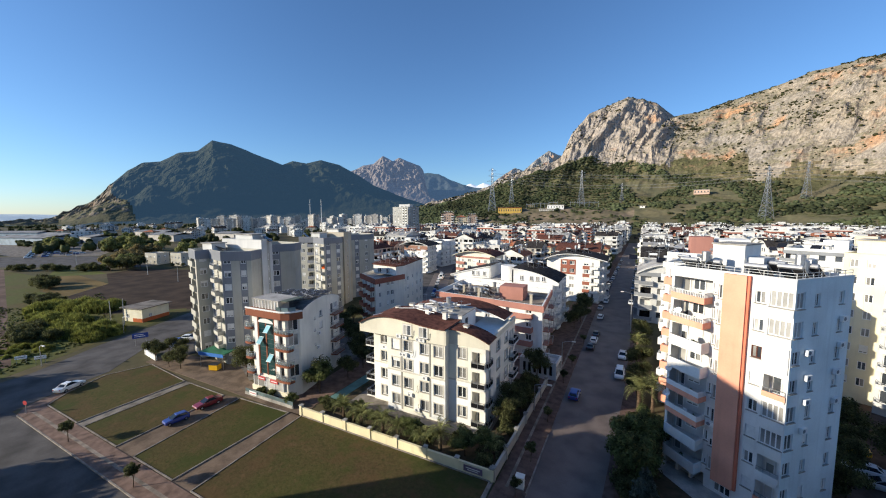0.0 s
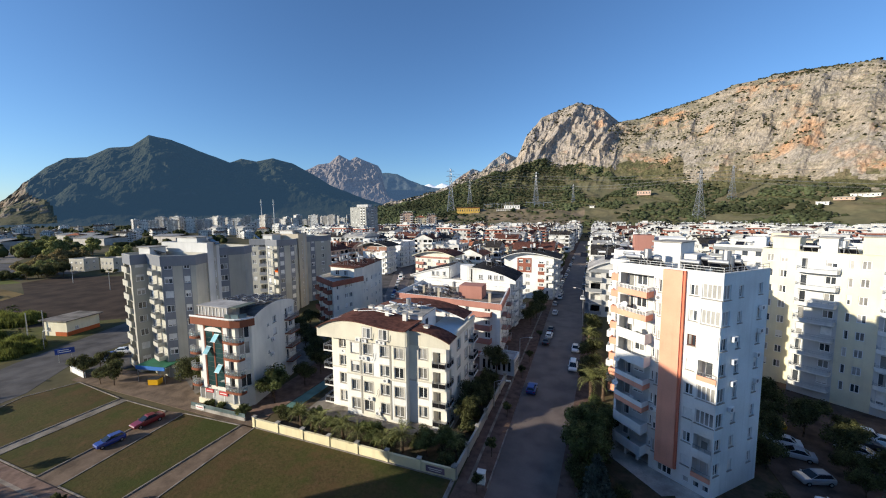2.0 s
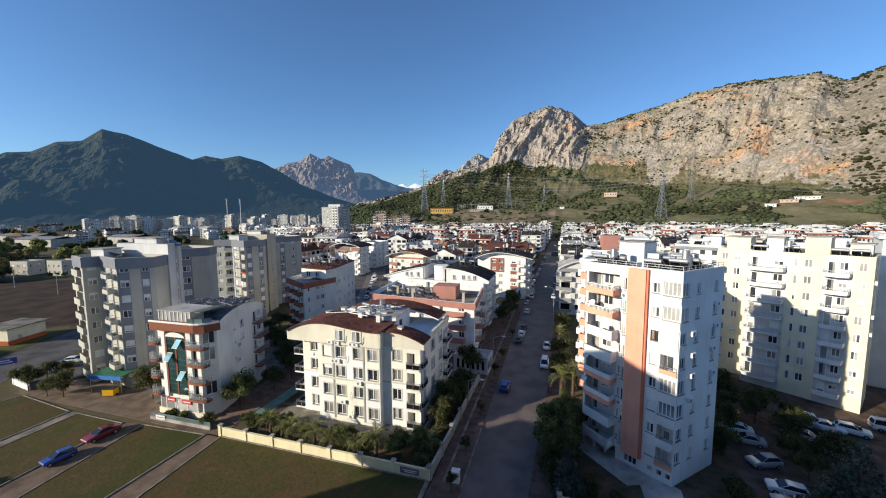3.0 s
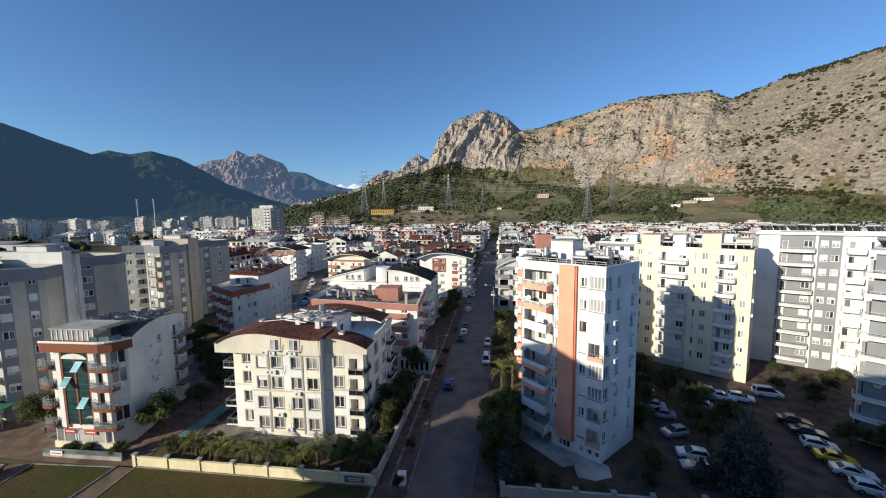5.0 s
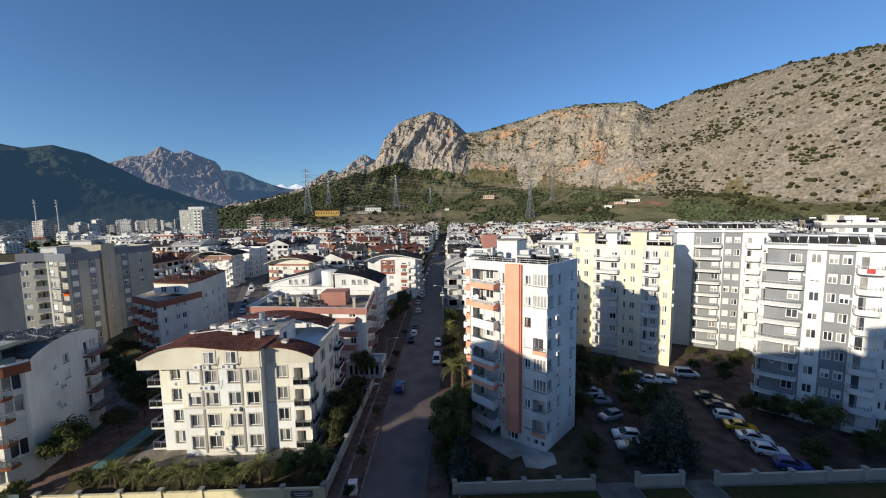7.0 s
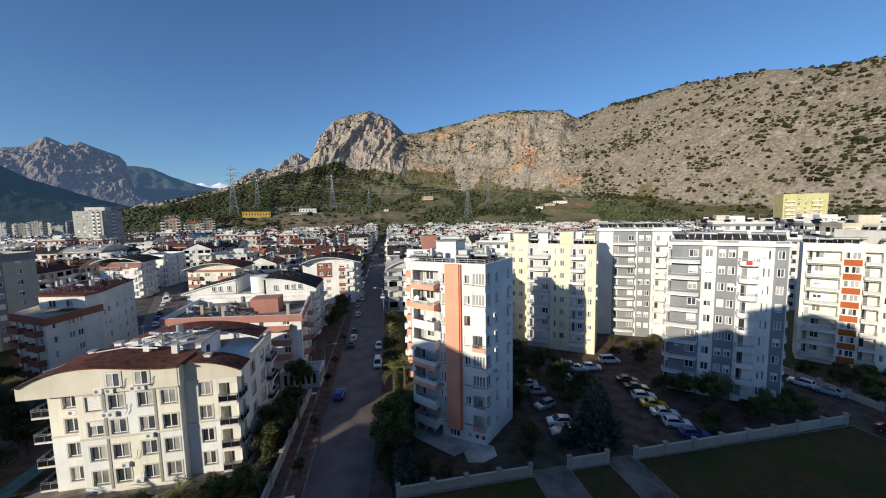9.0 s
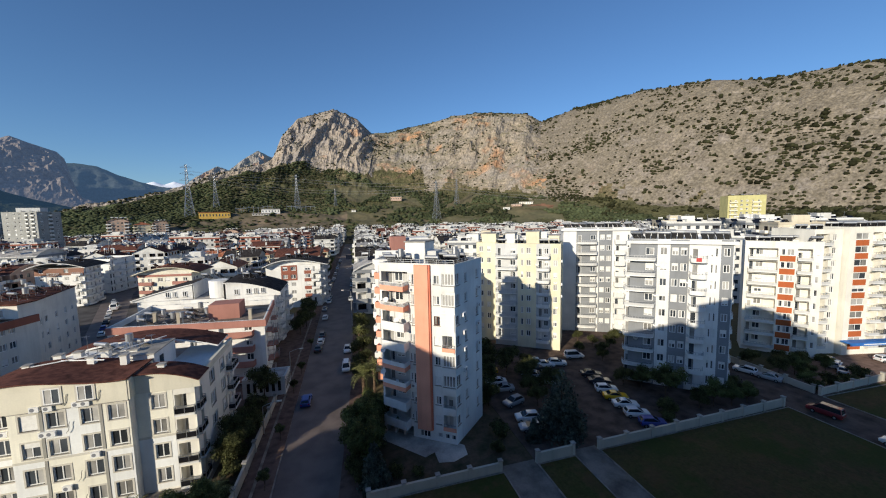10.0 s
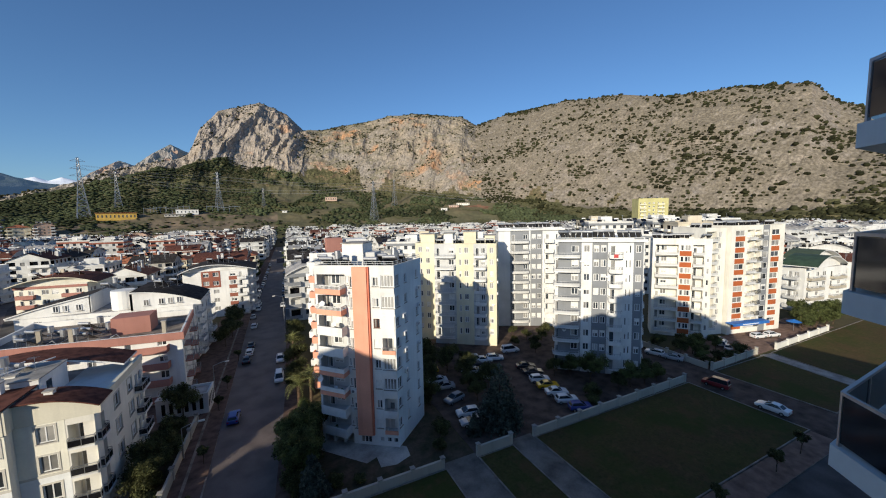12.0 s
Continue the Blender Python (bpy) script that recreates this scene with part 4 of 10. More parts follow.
# ---- the tower with a salmon pilaster ----
PA, PC, PD, PB = (5.0, 50.0), (14.0, 43.6), (20.0, 49.3), (11.2, 55.7)
T = House("apartment_tower", "white eight-storey block with a tall salmon pilaster and loggias", [PA, PC, PD, PB], 24.7, WHITE, parapet=0.8)
# Side wall: the bluish tint of its shade is put into the colour.
T.mats[1] = plaster("shade_tinted_plaster", (0.76, 0.82, 0.84))
FL = [1.8 + 2.78 * k for k in range(8)]
SALMON_L = (2, 3, 6, 7)
for k, z in enumerate(FL):
    # Greyer plaster on the loggia backs stands in for the shade inside.
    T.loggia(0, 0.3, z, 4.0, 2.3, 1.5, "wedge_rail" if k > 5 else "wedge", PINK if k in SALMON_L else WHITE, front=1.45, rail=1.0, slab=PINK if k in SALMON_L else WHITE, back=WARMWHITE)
    T.win(0, 4.4, z + 0.9, 0.35, 1.2, 1)
    T.win(0, 4.85, z + 0.5, 0.42, 1.6, 1)
    T.win(0, 8.05, z + 0.75, 0.85, 1.25, 2, frame_mat=REDBROWN if k in (4, 5) else PVC)
    if k in (0, 1, 4):
        T.loggia(0, 9.2, z, 1.7, 2.2, 1.3, "low", PINK if k in (0, 4) else WHITE, front=0.15, rail=0.95)
        T.win(1, 0.25, z + 0.8, 0.95, 1.35, 2)
    elif k == 5:
        T.panel(0, 9.1, 10.95, z - 0.1, z + 2.4, WHITE, 0.12, "loggia_screen", "plain white boarded-up loggia")
        T.win(1, 0.25, z + 0.8, 0.95, 1.35, 2)
    else:
        T.win(0, 9.2, z + 0.65, 1.75, 1.6, 4, shutter=0, glass=CURTAINED)
        T.win(1, 0.2, z + 0.65, 1.15, 1.6, 2, shutter=0, glass=CURTAINED)
        T.panel(0, 9.1, 11.03, z - 0.15, z + 0.55, WHITE, 0.14, "loggia_parapet")
    T.win(1, 2.75, z + 0.75, 0.72, 1.3, 2)
    T.win(1, 6.3, z + 0.75, 0.72, 1.3, 2)
T.panel(0, 5.45, 7.45, 1.6, 24.6, PINK, 0.45, "pilaster", "tall salmon-painted pilaster")
T.panel(0, 7.452, 7.68, 1.6, 24.6, DEEPSALMON, 0.3, "pilaster_edge", "deeper salmon pilaster edge")
for x in (8.3, 9.3, 10.2):
    T.win(0, x, 0.6, 0.7, 0.75, 1, shutter=0, sill=False)
T.win(0, 5.6, 0.3, 1.6, 1.0, 3, shutter=0, sill=False)
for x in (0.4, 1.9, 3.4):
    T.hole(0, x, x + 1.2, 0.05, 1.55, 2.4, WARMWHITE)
T.finish()
s = grate([tuple((T.inv @ Vector((*q, 0)))[:2]) for q in ((5.15, 50.02), (14.0, 43.75), (19.85, 49.3), (11.2, 55.55))], [24.75, 24.98, 25.02, 25.25, 25.3], 1.2, 0.045, {1, 3}, 0.025, METAL)
part("roof_railing", s, T.root, "thin steel roof railing")
ph = Shape().box(9.8, 12.9, 50.4, 54.0, 23.9, 27.3, WHITE).box(9.65, 13.05, 50.25, 54.15, 27.3, 27.45, CONCRETE).box(12.9, 14.4, 51.0, 53.6, 23.9, 26.0, WARMWHITE).box(8.6, 9.8, 51.6, 53.4, 23.9, 25.6, WHITE)
ph.v = [tuple(T.inv @ Matrix.Translation((11.7, 52.2, 0)) @ Matrix.Rotation(radians(-36), 4, "Z") @ Matrix.Translation((-11.7, -52.2, 0)) @ Vector(v)) for v in ph.v]
part("stair_house", ph, T.root, "white rooftop stair house")
solars([(7.2, 51.0), (9.0, 49.6), (12.2, 47.0), (15.0, 47.6), (16.8, 49.2), (14.8, 50.6)], 23.95, 140)
TF = edge_frame(PA, PC)[0]


def make_pot_plant():
    rng = random.Random(61)
    root = thing("potted_plant", "leafy green plant in a clay pot on a balcony", "plant", group="balcony plants")
    part("pot", Shape().tube((0, 0, 0), (0, 0, 0.3), 0.13, 0.19, TILE, 8), root, "clay pot")
    cr = Shape()
    leaf_quads(cr, rng, [((0, 0, 0.6), 0.32), ((0.12, 0.05, 0.85), 0.22)], 90, 0.09, LEAF)
    part("foliage", cr, root)
    return root


def make_chair():
    root = thing("balcony_chair", "white plastic chair on a balcony", "chair", group="balcony chairs")
    part("seat", Shape().box(-0.24, 0.24, -0.24, 0.24, 0.42, 0.46, PVC), root)
    part("backrest", Shape().box(-0.24, 0.24, 0.2, 0.25, 0.46, 0.9, PVC), root)
    for sx in (-0.2, 0.2):
        for sy in (-0.2, 0.2):
            part("leg", Shape().box(sx - 0.03, sx + 0.03, sy - 0.03, sy + 0.03, 0.0, 0.42, PVC), root)
    return root


hang(AC, PC, PD, [(2.2, 17.4), (6.9, 20.3), (6.9, 17.7), (2.4, 14.9), (2.5, 12.5), (2.4, 9.6), (6.6, 15.0), (6.8, 12.0)])
hang(AC, PA, PC, [(5.1, 20.9), (5.0, 7.4)])
hang(DISH, PA, PC, [(0.3, 19.3), (0.2, 12.2), (0.9, 19.5), (2.4, 16.6), (0.1, 9.0)])

# ---- the white block with the brown barrel roof ----
WP = [(-36.8, 46.4), (-33.1, 46.4), (-33.1, 45.0), (-22.8, 45.0), (-22.8, 46.1), (-17.0, 46.1), (-17.0, 61.0), (-36.8, 61.0)]
B = House("apartment_block", "white five-storey block with a brown barrel roof", WP, 12.1, OFFWHITE, parapet=0.0)
ROWS = [1.15, 4.1, 7.05, 10.0]
for z in ROWS:
    B.win(0, 1.45, z, 1.45, 1.65, 2, surround=TRIMBEIGE, shutter=0.06)
    for x in (0.9, 3.15, 6.05, 8.4):
        B.win(2, x, z, 1.5, 1.65, 2, surround=TRIMBEIGE, shutter=0.06)
    B.win(4, 1.5, z, 1.35, 1.65, 2, surround=TRIMBEIGE, shutter=0.06)
    zf = z - 0.95
    B.loggia(4, 3.75, max(zf, 0.25), 2.03, 2.25, 1.4, "panel", DARKMETAL, front=0.45, slab=WHITE)
    for x in (4.9, 9.0):
        B.win(5, x, z, 1.5, 1.6, 2, surround=TRIMBEIGE)
    B.porch(5, 11.3, zf, 3.0, 0.9, "panel", DARKMETAL, slab=WHITE)
    B.loggia(5, 0.3, max(zf, 0.25), 1.9, 2.25, 1.0, "panel", DARKMETAL, front=0.4, slab=WHITE, door=False)
    B.loggia(7, 12.0, max(zf, 0.25), 2.4, 2.25, 1.2, "panel", DARKMETAL, front=1.9, slab=WHITE)
inv = B.inv
ra, xs, hs = arch_roof(B.root, inv, -38.4, -22.6, 44.5, 51.6, (13.5, 15.15, 14.75, 14.5), REDBROWN, REDBROWN, 0.12, label="red-brown barrel roof with a thin edge")
rb, xs2, hs2 = arch_roof(B.root, inv, -22.6, -16.4, 45.7, 49.2, (14.3, 14.1, 12.95), REDBROWN, REDBROWN, 0.12, label="lower red-brown roof wing")
rc, xs3, hs3 = arch_roof(B.root, inv, -36.0, -17.5, 56.5, 61.4, (13.6, 15.2, 13.4), REDBROWN, WHITE, label="rear red-brown barrel roof")
at_ = Shape()
gable_fill(at_, inv, [x for x in xs if x <= -22.9] + [-22.8], [h for x, h in zip(xs, hs) if x <= -22.9] + [14.4], 44.85, 12.0, ATTIC, 0.1)
part("attic_wall", at_, B.root, "cream attic wall under the curved roof")
at_ = Shape()
gable_fill(at_, inv, list(xs2), hs2, 46.0, 12.0, ATTIC, 0.1)
part("attic_wall", at_, B.root, "cream attic wall under the curved roof")
at_ = Shape()
at_.box(-38.2, -33.1, 46.2, 49.5, 12.1, 13.45, ATTIC, inv)
part("attic_wall", at_, B.root, "cream attic wall under the curved roof")
at_ = Shape()
at_.box(-22.85, -22.6, 44.9, 50.2, 12.0, 14.25, ATTIC, inv)
part("attic_wall", at_, B.root, "cream attic wall under the curved roof")
at_ = Shape()
at_.box(-17.3, -16.9, 46.1, 61.0, 12.1, 12.9, ATTIC, inv)
part("attic_wall", at_, B.root, "cream attic wall under the curved roof")
at_ = Shape()
at_.box(-36.8, -36.5, 49.5, 61.0, 12.1, 13.0, ATTIC, inv)
part("attic_wall", at_, B.root, "cream attic wall under the curved roof")
at_ = Shape()
at_.box(-33.1, -22.8, 44.86, 45.2, 11.9, 12.05, CONCRETE, inv)
part("attic_wall", at_, B.root, "cream attic wall under the curved roof")
Fw = inv @ edge_frame((-33.1, 44.85), (-22.8, 44.85))[0]
for x in (3.2, 6.0):
    window(B.root, Fw, x, 12.6, 1.4, 1.65, 2, depth=-0.02, surround=TRIMBEIGE)
Fm, Fr = inv @ edge_frame((-33.1, 45.0), (-22.8, 45.0))[0], inv @ edge_frame((-22.8, 46.1), (-17.0, 46.1))[0]
for x, z0, z1 in ((2.72, 6.85, 12.0), (2.72, 0.5, 6.5), (7.75, 6.85, 12.0), (7.75, 0.5, 6.5)):
    part("wall_strip", Shape().box(x - 0.13, x + 0.13, -0.07, 0.0, z0, z1, STRIPGREY, Fm), B.root, "grey vertical wall strip")
part("string_course", Shape().box(0, 10.3, -0.06, 0.0, 6.55, 6.78, TRIMBEIGE, Fm), B.root, "beige moulded string course")
part("string_course", Shape().box(0, 3.7, -0.06, 0.0, 6.55, 6.78, TRIMBEIGE, Fr), B.root, "beige moulded string course")
part("string_course", Shape().box(0, 3.7, -0.06, 0.0, 6.55, 6.78, TRIMBEIGE, inv @ edge_frame((-36.8, 46.4), (-33.1, 46.4))[0]), B.root, "beige moulded string course")


def clad(H, e, x0, x1, z0, z1, m):
    """A painted field of the wall, 2 cm proud, cut round the openings inside it."""
    ho = [h for h in H.holes[e] if h[0] >= x0 and h[1] <= x1 and h[2] >= z0 and h[3] <= z1]
    xs = sorted({x0, x1, *[v for h in ho for v in h[:2]]})
    zs = sorted({z0, z1, *[v for h in ho for v in h[2:4]]})
    cells = set()
    for a in range(len(xs) - 1):
        for b in range(len(zs) - 1):
            cx, cz = (xs[a] + xs[a + 1]) / 2, (zs[b] + zs[b + 1]) / 2
            if not any(h[0] < cx < h[1] and h[2] < cz < h[3] for h in ho):
                cells.add((a, b))
    p = lattice(Shape(), xs, zs, cells, -0.02, 0.0, m)
    p.v = [tuple(H.local(e) @ Vector(v)) for v in p.v]
    part("wall_panel", p, H.root, "painted field of the front")


for e, x0, x1, up, lo in ((0, 0.02, 3.68, CREAMY, ICE), (2, 0.02, 2.58, CREAMY, ICE), (2, 2.86, 7.61, ICE, CREAMY), (2, 7.89, 10.28, CREAMY, ICE), (4, 0.02, 3.6, CREAMY, ICE)):
    clad(B, e, x0, x1, 6.8, 11.95, up)
    clad(B, e, x0, x1, 0.3, 6.54, lo)
for x, z in ((4.75, 12.9), (7.55, 12.9), (4.75, 9.9), (5.3, 4.4), (5.5, 1.6)):
    part("drain_hose", Shape().sweep([Fm @ Vector((x + 0.12 * k + 0.1 * math.sin(k * 1.3), -0.22, z + 0.3 * k - 0.6)) for k in range(5)], 0.03, STRIPGREY, 5), B.root, "thin grey hose of a cooling unit")
flat = Shape()
flat.box(-33.5, -23.2, 51.7, 57.0, 12.1, 14.3, WHITE, inv)
part("roof_terrace", flat, B.root, "white roof terrace")
part("stair_house", Shape().box(-25.4, -22.5, 50.3, 56.0, 12.1, 15.0, WHITE, inv).box(-25.5, -22.4, 50.2, 56.1, 15.0, 15.12, CONCRETE, inv), B.root, "white rooftop stair house")
part("stair_door", Shape().box(-22.5, -22.44, 51.6, 52.5, 12.35, 14.3, GLASSDARK, inv), B.root, "dark rooftop door")
part("side_terrace", Shape().box(-22.48, -17.3, 49.25, 60.6, 12.02, 12.3, PALEBLUE, inv), B.root, "pale blue side terrace floor")
for x, z in ((-29.2, 14.3), (-27.6, 14.3)):
    part("water_drum", Shape().tube(inv @ Vector((x, 55.6, z)), inv @ Vector((x, 55.6, z + 1.0)), 0.45, 0.45, PVC, 14), B.root, "white water drum")
for x, y in ((-28.4, 49.9), (-25.0, 49.4), (-34.6, 50.4), (-20.6, 47.6)):
    z = 14.6 if x > -33 else 14.2
    if x > -22:
        z = 13.6
    part("cap", Shape().box(x - 0.42, x + 0.42, y - 0.42, y + 0.42, z + 0.95, z + 1.07, CONCRETE, inv), part("chimney", Shape().box(x - 0.33, x + 0.33, y - 0.33, y + 0.33, z - 0.6, z + 0.95, WHITE, inv), B.root))
for x0, y0, x1, y1, z in ((-36.2, 45.6, -32.6, 50.6, 14.7), (-33.8, 49.6, -27.6, 51.0, 15.2), (-31.8, 50.8, -26.4, 48.4, 15.2), (-26.2, 51.4, -22.8, 54.6, 15.6), (-29.6, 51.2, -26.0, 56.2, 15.1)):
    part("roof_pipe", Shape().tube(inv @ Vector((x0, y0, z)), inv @ Vector((x1, y1, z + 0.35)), 0.07, 0.07, PVC, 6), B.root, "straight white roof pipe")
for x, y in ((-31.5, 53.2), (-28.6, 52.9), (-25.2, 52.0), (-33.2, 52.8)):
    ch = Shape().box(x - 0.4, x + 0.4, y - 0.35, y + 0.35, 12.5, 15.3, WHITE, inv)
    part("cap", Shape().box(x - 0.5, x + 0.5, y - 0.45, y + 0.45, 15.3, 15.42, CONCRETE, inv), part("chimney", ch, B.root))
B.finish(12.0)
solars([(-29.0, 54.4), (-25.4, 54.6)], 14.3, 150)
hang(AC, (-33.1, 45.0), (-22.8, 45.0), [(2.4, 12.0), (3.5, 11.95), (5.9, 12.0), (6.6, 12.0), (3.5, 9.2), (2.9, 9.2), (7.0, 6.2), (4.3, 3.0), (5.6, 0.9)])
hang(AC, (-36.8, 46.4), (-33.1, 46.4), [(2.4, 9.2)])

# rooftop clutter of the white block: pipes, antennas, water drums
for i, (x, y) in enumerate(((-33.6, 51.9), (-31.8, 54.0), (-30.2, 53.0), (-28.0, 55.4), (-26.9, 53.4), (-27.0, 52.1), (-32.6, 55.6), (-29.4, 52.2), (-31.0, 56.4), (-28.6, 54.0), (-33.0, 53.2), (-27.8, 56.4))):
    z = 14.3 if x > -32 and y > 52.5 else 13.9
    p = Shape().sweep([inv @ Vector((x + 0.55 * k, y + 0.5 * math.sin(k * 1.7 + i), z + 0.12 + 0.35 * (k % 2) * (i % 2))) for k in range(5)], 0.05, METAL, 5)
    part("roof_pipe", p, B.root, "bent rooftop water pipe")
for x, y, h in ((-30.8, 53.6, 3.0), (-27.0, 54.0, 2.2), (-23.8, 53.0, 2.6)):
    p = Shape().tube(inv @ Vector((x, y, 14.2)), inv @ Vector((x, y, 14.2 + h)), 0.03, 0.02, METAL, 5)
    for k in range(4):
        p.tube(inv @ Vector((x - 0.5 + 0.05 * k, y - 0.2 * k, 14.1 + h)), inv @ Vector((x + 0.5 - 0.05 * k, y - 0.2 * k, 14.1 + h)), 0.012, 0.012, METAL, 3)
    p.tube(inv @ Vector((x, y + 0.1, 14.1 + h)), inv @ Vector((x, y - 0.7, 14.1 + h)), 0.015, 0.015, METAL, 3)
    part("antenna", p, B.root, "thin television antenna")

# ---- the white block with the green glass front ----
GP = [(-58.4, 39.8), (-50.2, 40.0), (-49.0, 42.0), (-52.3, 54.8), (-61.5, 54.0)]
G = House("apartment_block", "white block with a tall green glass front and rounded balconies", GP, 13.6, OFFWHITE, parapet=0.0)
GF = G.local(0)
GZ = [3.45, 6.15, 8.85, 11.5]
RAILG = BROWNRED
for z in GZ:
    balcony(G.root, GF, 6.4, z - 0.05, 3.6, 1.2, "open", slab=RAILG, curved=True, h=1.0, thick=0.35)
    G.hole(0, 6.6, 7.5, z, z + 2.1)
    window(G.root, GF, 6.6, z, 0.9, 2.1, 1, sill=False)
    G.hole(1, 0.4, 2.0, z, z + 2.1)
    window(G.root, G.local(1), 0.4, z, 1.6, 2.1, 2, sill=False)
    balcony(G.root, GF, -1.2, z - 0.05, 1.9, 0.9, "open", slab=RAILG, curved=True, h=1.0, thick=0.35)
    G.porch(2, 9.6, z, 3.2, 1.3, "bars", METAL, slab=RAILG)
for z in (4.4, 7.1, 9.8, 12.0):
    if z > 9:
        G.win(2, 5.9, z, 1.0, 1.2, 2)
    G.win(2, 4.2, z, 0.4, 0.45, 1)
cw = Shape().box(1.95, 5.9, -0.25, -0.05, 3.4, 13.5, GLASSGREEN, GF)
part("glass_front", cw, G.root, "tall green-tinted glass front")
for x in (1.8, 3.7, 5.75):
    part("mullion", Shape().box(x, x + 0.25, -0.32, -0.02, 3.3, 13.6, BROWNRED, GF), G.root, "red-brown glazing post")
for i in range(13):
    part("glazing_bar", Shape().box(2.05, 5.75, -0.27, -0.24, 3.4 + 0.8 * i, 3.44 + 0.8 * i, DARKMETAL, GF), G.root)
# Open sashes: the mirrored sky is painted in as a bright blue base.
SASHBLUE = glass_mat("sky_painted_glass", (0.30, 0.55, 0.62), 0.1)
for x, z in ((4.1, 12.2), (2.2, 10.0), (4.5, 7.2)):
    sash = Shape().box(0, 1.0, -0.02, 0.02, -1.3, 0, SASHBLUE).box(-0.04, 1.04, -0.03, 0.03, -0.05, 0.0, PVC).box(-0.04, 1.04, -0.03, 0.03, -1.35, -1.3, PVC)
    part("open_sash", sash, G.root, "tilted open glass sash with sky reflection painted in its colour", m=GF @ at(x, -0.3, z) @ Matrix.Rotation(radians(-38), 4, "X"))
for x in (0.9, 6.0):
    part("column", Shape().box(x, x + 0.85, -0.35, 0.0, 2.9, 13.5, WHITE, GF), G.root, "white front pilaster")
arch = Shape()
for i in range(10):
    a, b = math.pi * i / 10, math.pi * (i + 1) / 10
    arch.face([GF @ Vector(p) for p in ((3.85, -0.36, 12.55), (3.85 + 1.9 * math.cos(a), -0.36, 12.55 + 0.75 * math.sin(a)), (3.85 + 1.9 * math.cos(b), -0.36, 12.55 + 0.75 * math.sin(b)))], WHITE)
part("arch_panel", arch, G.root, "white arched panel over the glass")
band = Shape().prism([tuple((GF @ Vector((x, y, 0)))[:2]) for x, y in ((-0.4, -0.9), (8.2, -0.9), (9.6, -0.3), (10.6, 1.6), (-0.4, 1.6))], 13.65, 14.85, BROWNRED)
part("cornice", band, G.root, "red-brown cornice band")
pent = part("penthouse", Shape().box(0.3, 6.6, 0.2, 2.4, 14.9, 16.4, CURTAINED, GF), G.root, "glazed roof terrace room")
for i in range(9):
    part("mullion", Shape().box(0.3 + 0.77 * i, 0.42 + 0.77 * i, 0.12, 0.2, 14.9, 16.4, PVC, GF), pent)
part("roof_slab", Shape().box(0.1, 6.8, 0.0, 4.2, 16.4, 16.55, ROOFGREY, GF), pent)
part("roof_slab", Shape().box(6.803, 8.3, 0.4, 4.2, 16.42, 16.56, mat("green_roof_sheet", (0.10, 0.12, 0.09), rough=0.7), GF), pent, "dark green roof sheet")
part("terrace_floor", Shape().prism([tuple((GF @ Vector((x, y, 0)))[:2]) for x, y in ((6.8, -0.6), (8.2, -0.75), (9.4, -0.2), (10.3, 1.5), (6.8, 3.0))], 14.86, 14.95, OLDROOF), G.root)
gl = Shape().sweep([GF @ Vector((x, y, 14.98)) for x, y in ((-0.4, -0.85), (4.0, -0.85), (8.1, -0.85), (9.0, -0.6), (9.7, -0.1), (10.2, 0.7), (10.5, 1.5))], 0.16, WHITE, 6)
part("terrace_rim", gl, G.root, "white curved terrace rim")
for x0, y0, x1, y1 in ((6.9, -0.6, 8.2, -0.65), (8.2, -0.65, 9.3, -0.2), (9.3, -0.2, 10.2, 1.3)):
    fr = edge_frame((x0, y0), (x1, y1))[0]
    part("terrace_screen", Shape().box(0.05, 1.15, -0.02, 0.02, 14.95, 15.75, GLASSRAIL, GF @ fr), G.root, "pale glass terrace screen")
GS = G.local(2)
SIDE0, SIDE1 = 14.3, 15.75
top = Shape()
side_h = [SIDE0 + (SIDE1 - SIDE0) * max(0.0, math.sin(math.pi * i / 12)) ** 0.7 for i in range(13)]
for i in range(12):
    x0, x1 = 13.3 * i / 12, 13.3 * (i + 1) / 12
    top.face([GS @ Vector(p) for p in ((x0, 0, 13.5), (x1, 0, 13.5), (x1, 0, side_h[i + 1]), (x0, 0, side_h[i]))], OFFWHITE)
    top.face([GS @ Vector(p) for p in ((x0, -0.15, side_h[i]), (x1, -0.15, side_h[i + 1]), (x1, 9.0, side_h[i + 1]), (x0, 9.0, side_h[i]))], OLDROOF)
    top.face([GS @ Vector(p) for p in ((x1, 8.9, 13.5), (x0, 8.9, 13.5), (x0, 8.9, side_h[i]), (x1, 8.9, side_h[i + 1]))], OFFWHITE)
    top.face([GS @ Vector(p) for p in ((x0, -0.15, side_h[i] - 0.18), (x1, -0.15, side_h[i + 1] - 0.18), (x1, -0.15, side_h[i + 1]), (x0, -0.15, side_h[i]))], WHITE)
top.face([GS @ Vector(p) for p in ((13.3, 0, 13.5), (13.3, 9.0, 13.5), (13.3, 9.0, SIDE0), (13.3, 0, SIDE0))], OFFWHITE)
part("barrel_roof", top, G.root, "grey curved roof over a plain side wall")
shop = part("shop_front", Shape().box(-0.2, 8.6, -0.5, 0.0, 0.0, 0.95, CREAM, GF), G.root, "cream ground-floor shop front")
for x0, x1 in ((0.2, 2.9), (3.4, 7.4)):
    part("shop_window", Shape().box(x0, x1, -0.34, -0.02, 0.95, 2.6, CURTAINED, GF), shop)
for x in (0.1, 1.2, 2.9, 3.3, 5.4, 7.4):
    part("mullion", Shape().box(x, x + 0.12, -0.38, 0.0, 0.95, 2.7, PVC, GF), shop)
